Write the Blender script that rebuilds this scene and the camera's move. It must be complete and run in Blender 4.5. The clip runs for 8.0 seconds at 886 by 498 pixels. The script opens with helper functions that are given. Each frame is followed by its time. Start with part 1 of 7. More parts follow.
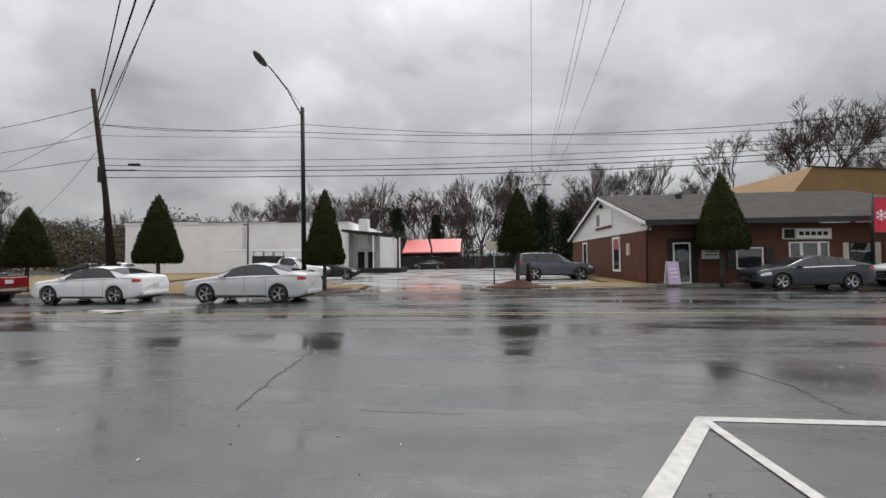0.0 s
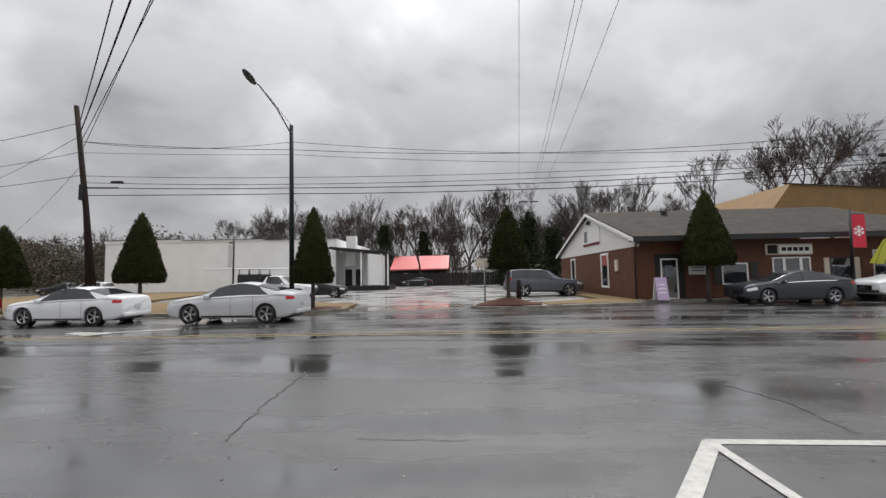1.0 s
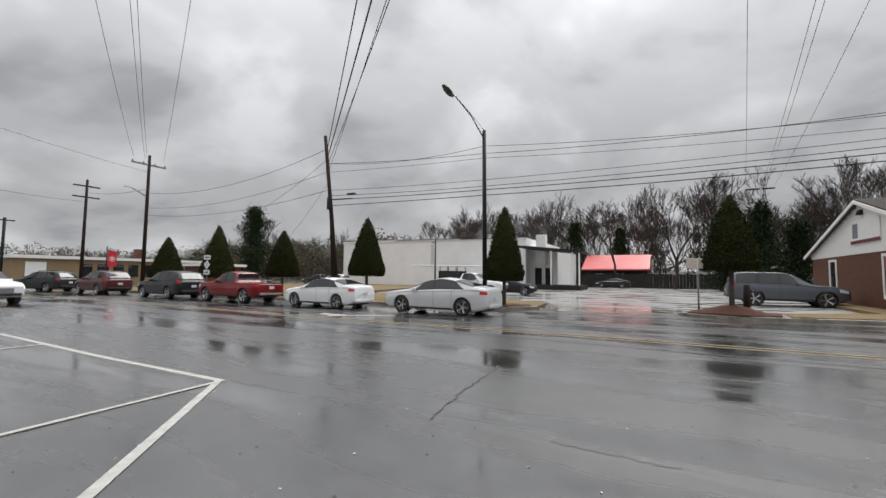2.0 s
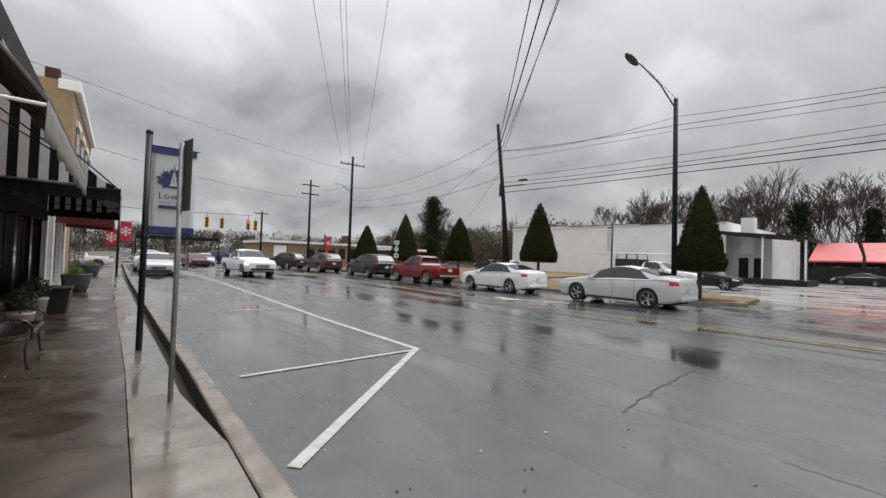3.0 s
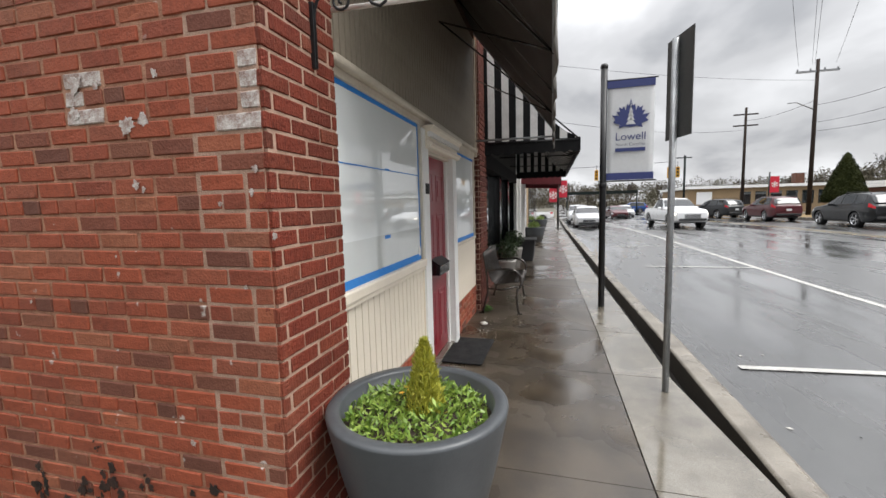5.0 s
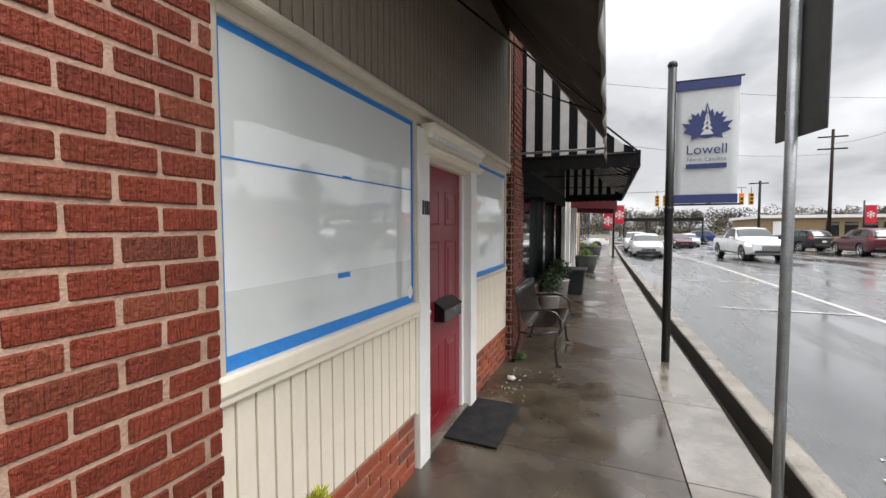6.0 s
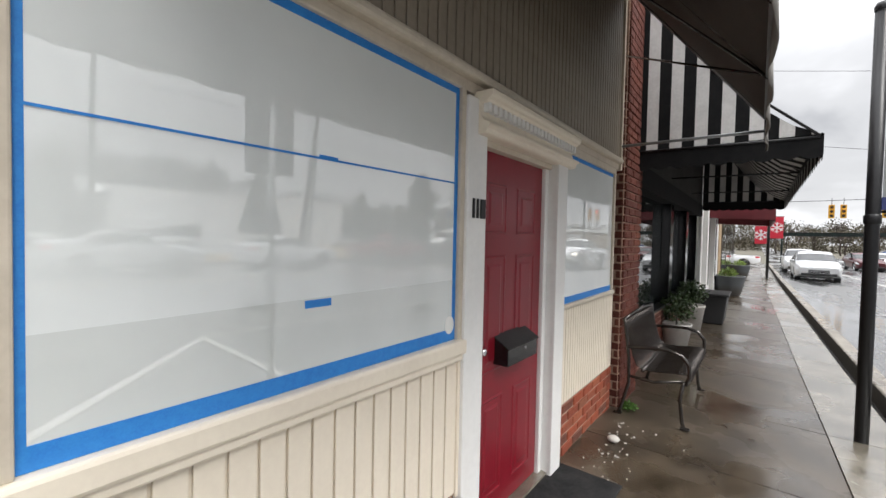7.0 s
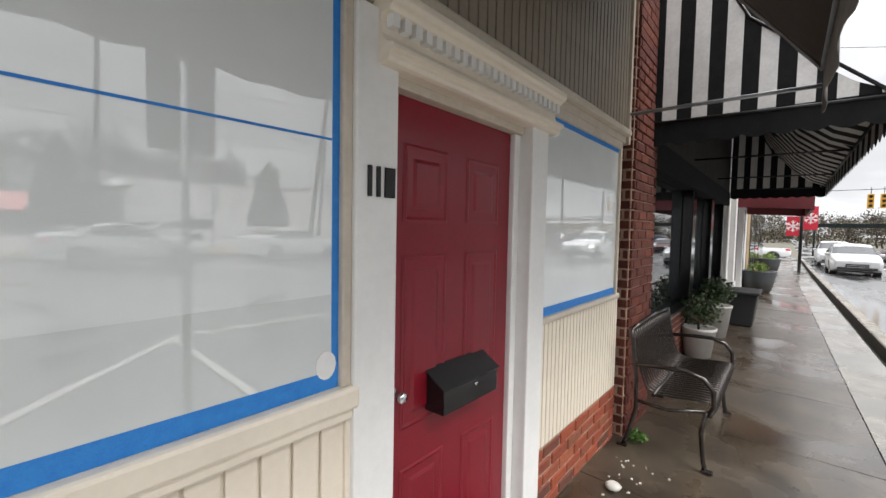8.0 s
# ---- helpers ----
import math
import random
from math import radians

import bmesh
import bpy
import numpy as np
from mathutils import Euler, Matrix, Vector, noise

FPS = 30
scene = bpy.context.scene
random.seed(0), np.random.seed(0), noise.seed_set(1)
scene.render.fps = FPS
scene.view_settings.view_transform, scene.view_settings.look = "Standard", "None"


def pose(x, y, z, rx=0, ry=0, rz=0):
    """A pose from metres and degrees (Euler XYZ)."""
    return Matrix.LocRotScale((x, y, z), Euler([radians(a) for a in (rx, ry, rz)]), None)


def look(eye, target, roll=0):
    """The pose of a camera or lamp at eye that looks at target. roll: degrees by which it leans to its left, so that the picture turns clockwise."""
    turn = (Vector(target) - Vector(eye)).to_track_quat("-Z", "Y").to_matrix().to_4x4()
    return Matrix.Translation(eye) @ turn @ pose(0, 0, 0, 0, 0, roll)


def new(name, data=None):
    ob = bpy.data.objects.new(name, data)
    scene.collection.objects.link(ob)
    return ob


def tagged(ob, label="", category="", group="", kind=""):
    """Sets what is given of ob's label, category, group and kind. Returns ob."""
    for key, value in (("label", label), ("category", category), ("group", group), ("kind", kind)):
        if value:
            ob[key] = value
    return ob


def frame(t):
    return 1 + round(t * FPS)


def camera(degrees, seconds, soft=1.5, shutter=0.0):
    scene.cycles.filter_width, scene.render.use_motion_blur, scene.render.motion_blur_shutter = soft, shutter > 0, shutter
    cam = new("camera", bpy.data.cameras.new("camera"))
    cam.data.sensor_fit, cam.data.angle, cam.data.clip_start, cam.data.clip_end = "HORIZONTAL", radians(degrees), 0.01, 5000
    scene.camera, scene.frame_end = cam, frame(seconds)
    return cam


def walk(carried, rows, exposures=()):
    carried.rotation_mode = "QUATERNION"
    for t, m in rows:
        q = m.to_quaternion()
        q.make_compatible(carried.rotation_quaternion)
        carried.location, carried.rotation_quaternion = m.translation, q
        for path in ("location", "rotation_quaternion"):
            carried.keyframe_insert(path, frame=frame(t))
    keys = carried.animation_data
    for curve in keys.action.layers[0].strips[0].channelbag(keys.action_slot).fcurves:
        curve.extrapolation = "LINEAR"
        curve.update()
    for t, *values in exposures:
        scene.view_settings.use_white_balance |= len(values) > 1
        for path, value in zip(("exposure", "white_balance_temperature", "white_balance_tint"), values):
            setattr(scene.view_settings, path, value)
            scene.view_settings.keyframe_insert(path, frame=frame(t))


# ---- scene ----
cam = camera(93.7, 8.0)
PATH = [
    (0, (0.986, 1.398, 1.607), (0.802, 3.389, 1.658), -0.2),
    (0.5, (0.835, 1.419, 1.662), (0.849, 3.416, 1.77), -0.6),
    (1, (0.832, 1.484, 1.655), (0.71, 3.476, 1.785), -0.6),
    (1.5, (0.724, 1.524, 1.603), (0.198, 3.449, 1.741), -0.0),
    (1.7, (0.808, 1.581, 1.66), (0.086, 3.441, 1.792), 0.4),
    (2.8, (0.622, 1.386, 1.586), (-0.846, 2.743, 1.649), 2.1),
    (3, (0.614, 1.365, 1.589), (-0.962, 2.597, 1.624), 2.2),
    (3.5, (0.422, 1.22, 1.51), (-1.425, 1.984, 1.453), 1.9),
    (4, (0.015, 1.064, 1.506), (-1.974, 1.209, 1.358), -0.1),
    (4.5, (-0.469, 0.979, 1.495), (-2.423, 0.62, 1.269), -1.2),
    (4.7, (-0.689, 0.959, 1.49), (-2.625, 0.508, 1.266), -1.6),
    (5.8, (-1.831, 1.014, 1.559), (-3.719, 0.371, 1.42), -0.4),
    (6, (-2.023, 1.019, 1.513), (-3.88, 0.283, 1.414), -0.1),
    (6.5, (-2.49, 0.982, 1.549), (-4.25, 0.035, 1.483), 0.8),
    (7, (-2.84, 0.967, 1.511), (-4.432, -0.242, 1.453), 1.2),
    (7.5, (-3.236, 0.917, 1.487), (-4.716, -0.425, 1.391), 1.3),
    (8, (-3.634, 0.867, 1.51), (-5.172, -0.407, 1.413), 1.1),
]
walk(cam, [(t, look(eye, target, roll)) for t, eye, target, roll in PATH],
     [(0, 0.2), (1.7, 0.2), (3.0, 0.2), (4.0, 0.54), (4.7, 0.74), (5.8, 0.90), (6.5, 0.96), (8.0, 1.18)])


# ---- light ----
def sky_world():
    w = bpy.data.worlds.new("overcast_sky")
    scene.world = w
    w.use_nodes = True
    n, l = w.node_tree.nodes, w.node_tree.links
    n.clear()
    out = n.new("ShaderNodeOutputWorld")
    bg = n.new("ShaderNodeBackground")
    sky = n.new("ShaderNodeTexSky")
    sky.sky_type = 'NISHITA'
    sky.sun_disc = False
    sky.sun_elevation, sky.sun_rotation = SUN_EL, SUN_ROT
    sky.dust_density = 4.0
    tc = n.new("ShaderNodeTexCoord")
    sep = n.new("ShaderNodeSeparateXYZ")
    l.new(tc.outputs["Generated"], sep.inputs[0])

    def m(op, a, b=None, clamp=False):
        nd = n.new("ShaderNodeMath")
        nd.operation, nd.use_clamp = op, clamp
        for i, v in enumerate((a, b)):
            if v is None:
                continue
            if isinstance(v, (int, float)):
                nd.inputs[i].default_value = v
            else:
                l.new(v, nd.inputs[i])
        return nd.outputs[0]
    up = m('MAXIMUM', sep.outputs[2], 0.0)
    den = m('ADD', up, 0.45)
    comb = n.new("ShaderNodeCombineXYZ")
    l.new(m('DIVIDE', sep.outputs[0], den), comb.inputs[0])
    l.new(m('DIVIDE', sep.outputs[1], den), comb.inputs[1])
    big = n.new("ShaderNodeTexNoise")
    big.inputs["Scale"].default_value, big.inputs["Detail"].default_value = 2.3, 5.0
    big.inputs["Roughness"].default_value, big.inputs["Distortion"].default_value = 0.48, 0.25
    l.new(comb.outputs[0], big.inputs["Vector"])
    ramp = n.new("ShaderNodeValToRGB")
    ramp.color_ramp.interpolation = 'EASE'
    e = ramp.color_ramp.elements
    e[0].position, e[0].color = 0.33, (0.225, 0.23, 0.242, 1)
    e[1].position, e[1].color = 0.68, (0.455, 0.46, 0.472, 1)
    mid = e.new(0.48)
    mid.color = (0.325, 0.328, 0.338, 1)
    l.new(big.outputs["Fac"], ramp.inputs[0])
    # the overcast sky is brightest at the zenith, and thins out again towards the horizon
    low = m('MULTIPLY', m('POWER', m('SUBTRACT', 1.0, up), 7.0), 0.30)
    gain = m('ADD', m('ADD', m('MULTIPLY', m('POWER', up, 2.4), 5.4), 1.0), low)
    mul = n.new("ShaderNodeVectorMath")
    mul.operation = 'SCALE'
    l.new(ramp.outputs[0], mul.inputs[0])
    l.new(gain, mul.inputs[3])
    mix = n.new("ShaderNodeMix")
    mix.data_type = 'RGBA'
    mix.inputs[0].default_value = 0.97
    dim = n.new("ShaderNodeVectorMath")
    dim.operation = 'SCALE'
    dim.inputs[3].default_value = 0.10
    l.new(sky.outputs[0], dim.inputs[0])
    l.new(dim.outputs[0], mix.inputs[6])
    l.new(mul.outputs[0], mix.inputs[7])
    l.new(mix.outputs[2], bg.inputs[0])
    bg.inputs[1].default_value = 1.0
    l.new(bg.outputs[0], out.inputs[0])


SUN_EL, SUN_ROT = radians(58), radians(8)
sky_world()
sun = new("sun", bpy.data.lights.new("sun", 'SUN'))
sun.data.energy, sun.data.angle, sun.data.color = 1.8, radians(30), (1.0, 0.98, 0.95)
sun.matrix_world = look((5, 36, 58), (0, 0, 0))


# ---- materials ----
def mat(name, color, rough=0.6, metal=0.0, color2=None, scale=8.0, bump=0.0, bscale=60.0, spec=0.5, coat=0.0,
        rough2=None, rscale=3.0, isle=0.0, stretch=None, ior=None, emit=None, detail=4.0):
    """A plain surface: base colour varied by two noises, with fine relief."""
    mt = bpy.data.materials.new(name)
    mt.use_nodes = True
    n, l = mt.node_tree.nodes, mt.node_tree.links
    p = n["Principled BSDF"]
    p.inputs["Roughness"].default_value = rough
    p.inputs["Metallic"].default_value = metal
    p.inputs["Specular IOR Level"].default_value = spec
    p.inputs["Coat Weight"].default_value = coat
    p.inputs["Coat Roughness"].default_value = 0.04
    if ior:
        p.inputs["IOR"].default_value = ior
    c1 = (*color, 1)
    p.inputs["Base Color"].default_value = c1
    tc = n.new("ShaderNodeTexCoord")
    vec = tc.outputs["Object"]
    if stretch:
        mp = n.new("ShaderNodeMapping")
        mp.inputs["Scale"].default_value = stretch
        l.new(vec, mp.inputs[0])
        vec = mp.outputs[0]
    if color2:
        a = n.new("ShaderNodeTexNoise")
        a.inputs["Scale"].default_value, a.inputs["Detail"].default_value = scale, detail
        b = n.new("ShaderNodeTexNoise")
        b.inputs["Scale"].default_value, b.inputs["Detail"].default_value = scale * 7.3, 3.0
        l.new(vec, a.inputs["Vector"]), l.new(vec, b.inputs["Vector"])
        av = n.new("ShaderNodeMath")
        av.operation = 'MULTIPLY_ADD'
        av.inputs[1].default_value = 0.4
        l.new(b.outputs["Fac"], av.inputs[0])
        sc = n.new("ShaderNodeMath")
        sc.operation = 'MULTIPLY'
        sc.inputs[1].default_value = 0.6
        l.new(a.outputs["Fac"], sc.inputs[0])
        l.new(sc.outputs[0], av.inputs[2])
        r = n.new("ShaderNodeMapRange")
        r.inputs[1].default_value, r.inputs[2].default_value = 0.36, 0.64
        l.new(av.outputs[0], r.inputs[0])
        fac = r.outputs[0]
        if isle:
            g = n.new("ShaderNodeNewGeometry")
            o = n.new("ShaderNodeObjectInfo")
            s = n.new("ShaderNodeMath")
            s.operation = 'ADD'
            l.new(g.outputs["Random Per Island"], s.inputs[0]), l.new(o.outputs["Random"], s.inputs[1])
            fr = n.new("ShaderNodeMath")
            fr.operation = 'FRACT'
            l.new(s.outputs[0], fr.inputs[0])
            mx = n.new("ShaderNodeMix")
            mx.inputs[0].default_value = isle
            l.new(fac, mx.inputs[2]), l.new(fr.outputs[0], mx.inputs[3])
            fac = mx.outputs[0]
        mx = n.new("ShaderNodeMix")
        mx.data_type = 'RGBA'
        mx.inputs[6].default_value, mx.inputs[7].default_value = c1, (*color2, 1)
        l.new(fac, mx.inputs[0])
        l.new(mx.outputs[2], p.inputs["Base Color"])
    if rough2 is not None:
        a = n.new("ShaderNodeTexNoise")
        a.inputs["Scale"].default_value, a.inputs["Detail"].default_value = rscale, 4.0
        l.new(vec, a.inputs["Vector"])
        r = n.new("ShaderNodeMapRange")
        r.inputs[1].default_value, r.inputs[2].default_value = 0.4, 0.6
        r.inputs[3].default_value, r.inputs[4].default_value = rough, rough2
        l.new(a.outputs["Fac"], r.inputs[0])
        l.new(r.outputs[0], p.inputs["Roughness"])
    if bump:
        a = n.new("ShaderNodeTexNoise")
        a.inputs["Scale"].default_value, a.inputs["Detail"].default_value = bscale, 4.0
        l.new(vec, a.inputs["Vector"])
        bp = n.new("ShaderNodeBump")
        bp.inputs["Strength"].default_value, bp.inputs["Distance"].default_value = bump, 0.01
        l.new(a.outputs["Fac"], bp.inputs["Height"])
        l.new(bp.outputs[0], p.inputs["Normal"])
    if emit:
        p.inputs["Emission Color"].default_value, p.inputs["Emission Strength"].default_value = (*emit[:3], 1), emit[3]
    return mt


def wet_ground(name, dry, dark, film_lo, film_hi, scale, grit, stretch=(1, 1, 1), puddle=(0.46, 0.60), spec=0.5, film=0.0):
    """Ground under a film of rain: puddles are smooth, the rest is gritty and damp."""
    mt = bpy.data.materials.new(name)
    mt.use_nodes = True
    n, l = mt.node_tree.nodes, mt.node_tree.links
    p = n["Principled BSDF"]
    tc = n.new("ShaderNodeNewGeometry")
    mp = n.new("ShaderNodeMapping")
    mp.inputs["Scale"].default_value = stretch
    l.new(tc.outputs["Position"], mp.inputs[0])

    def noise_tex(s, d, src, rough=0.55):
        a = n.new("ShaderNodeTexNoise")
        a.inputs["Scale"].default_value, a.inputs["Detail"].default_value, a.inputs["Roughness"].default_value = s, d, rough
        l.new(src, a.inputs["Vector"])
        return a.outputs["Fac"]

    def ramp(v, a, b, c, d):
        r = n.new("ShaderNodeMapRange")
        r.interpolation_type = 'SMOOTHSTEP'
        for i, k in zip((1, 2, 3, 4), (a, b, c, d)):
            r.inputs[i].default_value = k
        l.new(v, r.inputs[0])
        return r.outputs[0]
    pos = tc.outputs["Position"]
    pud = ramp(noise_tex(scale, 5, mp.outputs[0]), puddle[0], puddle[1], 0, 1)
    fine = noise_tex(grit, 3, pos, 0.7)
    mid = noise_tex(3.1, 5, pos)
    mx = n.new("ShaderNodeMix")
    mx.data_type = 'RGBA'
    mx.inputs[6].default_value, mx.inputs[7].default_value = (*dark, 1), (*dry, 1)
    l.new(ramp(mid, 0.3, 0.7, 0, 1), mx.inputs[0])
    m2 = n.new("ShaderNodeMix")
    m2.data_type, m2.blend_type = 'RGBA', 'MULTIPLY'
    m2.inputs[0].default_value = 0.6
    l.new(mx.outputs[2], m2.inputs[6])
    gr = n.new("ShaderNodeCombineColor")
    sp = ramp(fine, 0.3, 0.7, 0.55, 1.35)
    for i in range(3):
        l.new(sp, gr.inputs[i])
    l.new(gr.outputs[0], m2.inputs[7])
    l.new(m2.outputs[2], p.inputs["Base Color"])
    r = n.new("ShaderNodeMapRange")
    r.inputs[3].default_value, r.inputs[4].default_value = film_hi, film_lo
    l.new(pud, r.inputs[0])
    l.new(r.outputs[0], p.inputs["Roughness"])
    p.inputs["Specular IOR Level"].default_value = spec
    p.inputs["Coat IOR"].default_value = 1.6
    l.new(ramp(pud, 0.0, 1.0, film * 0.75, film), p.inputs["Coat Weight"])
    l.new(ramp(pud, 0.0, 1.0, 0.28, 0.11), p.inputs["Coat Roughness"])
    bp = n.new("ShaderNodeBump")
    bp.inputs["Distance"].default_value = 0.004
    st = n.new("ShaderNodeMapRange")
    st.inputs[3].default_value, st.inputs[4].default_value = 0.35, 0.03
    l.new(pud, st.inputs[0])
    l.new(st.outputs[0], bp.inputs["Strength"])
    l.new(fine, bp.inputs["Height"])
    l.new(bp.outputs[0], p.inputs["Normal"])
    return mt


def brick_mat(name, cols, score=0.0, patch=True):
    """Fired clay: a colour for each brick, grain, a scored face, soot low on the wall and flaking paint."""
    mt = bpy.data.materials.new(name)
    mt.use_nodes = True
    n, l = mt.node_tree.nodes, mt.node_tree.links
    p = n["Principled BSDF"]
    p.inputs["Roughness"].default_value = 0.75
    p.inputs["Specular IOR Level"].default_value = 0.3
    geo, info = n.new("ShaderNodeNewGeometry"), n.new("ShaderNodeObjectInfo")
    s = n.new("ShaderNodeMath")
    s.operation = 'ADD'
    l.new(geo.outputs["Random Per Island"], s.inputs[0]), l.new(info.outputs["Random"], s.inputs[1])
    f = n.new("ShaderNodeMath")
    f.operation = 'FRACT'
    l.new(s.outputs[0], f.inputs[0])
    r = n.new("ShaderNodeValToRGB")
    el = r.color_ramp.elements
    for i, (pos_, c) in enumerate(cols):
        e = el[i] if i < 2 else el.new(pos_)
        e.position, e.color = pos_, (*c, 1)
    l.new(f.outputs[0], r.inputs[0])
    pos = geo.outputs["Position"]

    def nz(scale, det=4.0, sv=None):
        a = n.new("ShaderNodeTexNoise")
        a.inputs["Scale"].default_value, a.inputs["Detail"].default_value = scale, det
        src = pos
        if sv:
            mp = n.new("ShaderNodeMapping")
            mp.inputs["Scale"].default_value = sv
            l.new(pos, mp.inputs[0])
            src = mp.outputs[0]
        l.new(src, a.inputs["Vector"])
        return a.outputs["Fac"]

    def rng(v, a, b, c=0.0, d=1.0):
        k = n.new("ShaderNodeMapRange")
        for i, q in zip((1, 2, 3, 4), (a, b, c, d)):
            k.inputs[i].default_value = q
        l.new(v, k.inputs[0])
        return k.outputs[0]

    def over(base, fac, col):
        k = n.new("ShaderNodeMix")
        k.data_type = 'RGBA'
        l.new(base, k.inputs[6])
        k.inputs[7].default_value = (*col, 1)
        l.new(fac, k.inputs[0])
        return k.outputs[2]
    grain = nz(38.0, 5.0)
    c = over(r.outputs[0], rng(grain, 0.45, 0.80, 0, 0.42), (0.06, 0.014, 0.008))
    c = over(c, rng(nz(2.3), 0.55, 0.8, 0, 0.35), (0.30, 0.12, 0.07))
    if patch:
        c = over(c, rng(nz(9.0, 6.0), 0.70, 0.73, 0, 0.75), (0.5, 0.46, 0.42))
    l.new(c, p.inputs["Base Color"])
    h = nz(90.0, 3.0)
    if score:
        sc = nz(1.0, 2.0, (150, 150, 9))
        ad = n.new("ShaderNodeMath")
        ad.operation = 'MULTIPLY_ADD'
        ad.inputs[1].default_value = score
        l.new(sc, ad.inputs[0]), l.new(h, ad.inputs[2])
        h = ad.outputs[0]
    bp = n.new("ShaderNodeBump")
    bp.inputs["Strength"].default_value, bp.inputs["Distance"].default_value = 0.85, 0.012 if score else 0.005
    l.new(h, bp.inputs["Height"]), l.new(bp.outputs[0], p.inputs["Normal"])
    return mt


def darker_foot(mt, foot_colour, lo, hi):
    """Blends a surface to a second, darker colour towards its foot, with a ragged upper edge."""
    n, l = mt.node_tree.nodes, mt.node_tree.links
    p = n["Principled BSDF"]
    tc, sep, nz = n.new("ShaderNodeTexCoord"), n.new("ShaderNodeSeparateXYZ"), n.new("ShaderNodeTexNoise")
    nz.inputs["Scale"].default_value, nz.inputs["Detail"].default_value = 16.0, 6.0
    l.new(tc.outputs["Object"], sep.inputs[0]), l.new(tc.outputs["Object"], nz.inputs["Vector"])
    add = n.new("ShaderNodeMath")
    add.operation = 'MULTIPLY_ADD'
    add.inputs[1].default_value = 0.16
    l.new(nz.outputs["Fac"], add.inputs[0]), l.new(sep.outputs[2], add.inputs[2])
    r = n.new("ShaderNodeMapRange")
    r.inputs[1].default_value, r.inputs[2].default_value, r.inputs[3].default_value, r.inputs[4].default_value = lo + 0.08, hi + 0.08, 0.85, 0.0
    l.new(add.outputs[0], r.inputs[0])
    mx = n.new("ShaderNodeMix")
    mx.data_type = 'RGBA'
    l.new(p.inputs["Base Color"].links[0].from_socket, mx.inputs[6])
    mx.inputs[7].default_value = (*foot_colour, 1)
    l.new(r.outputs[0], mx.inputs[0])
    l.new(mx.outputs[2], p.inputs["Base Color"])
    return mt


RED_BRICK = [(0.0, (0.192, 0.034, 0.018)), (1.0, (0.240, 0.051, 0.026)), (0.3, (0.216, 0.040, 0.020)), (0.6, (0.144, 0.027, 0.014)),
             (0.80, (0.232, 0.050, 0.024)), (0.90, (0.104, 0.029, 0.019)), (0.96, (0.208, 0.056, 0.029))]
SIDE_BRICK = [(0.0, (0.269, 0.066, 0.034)), (1.0, (0.336, 0.097, 0.049)), (0.25, (0.311, 0.074, 0.036)), (0.5, (0.218, 0.057, 0.033)),
              (0.66, (0.302, 0.084, 0.044)), (0.80, (0.168, 0.059, 0.038)), (0.88, (0.130, 0.052, 0.036)), (0.93, (0.286, 0.101, 0.055))]
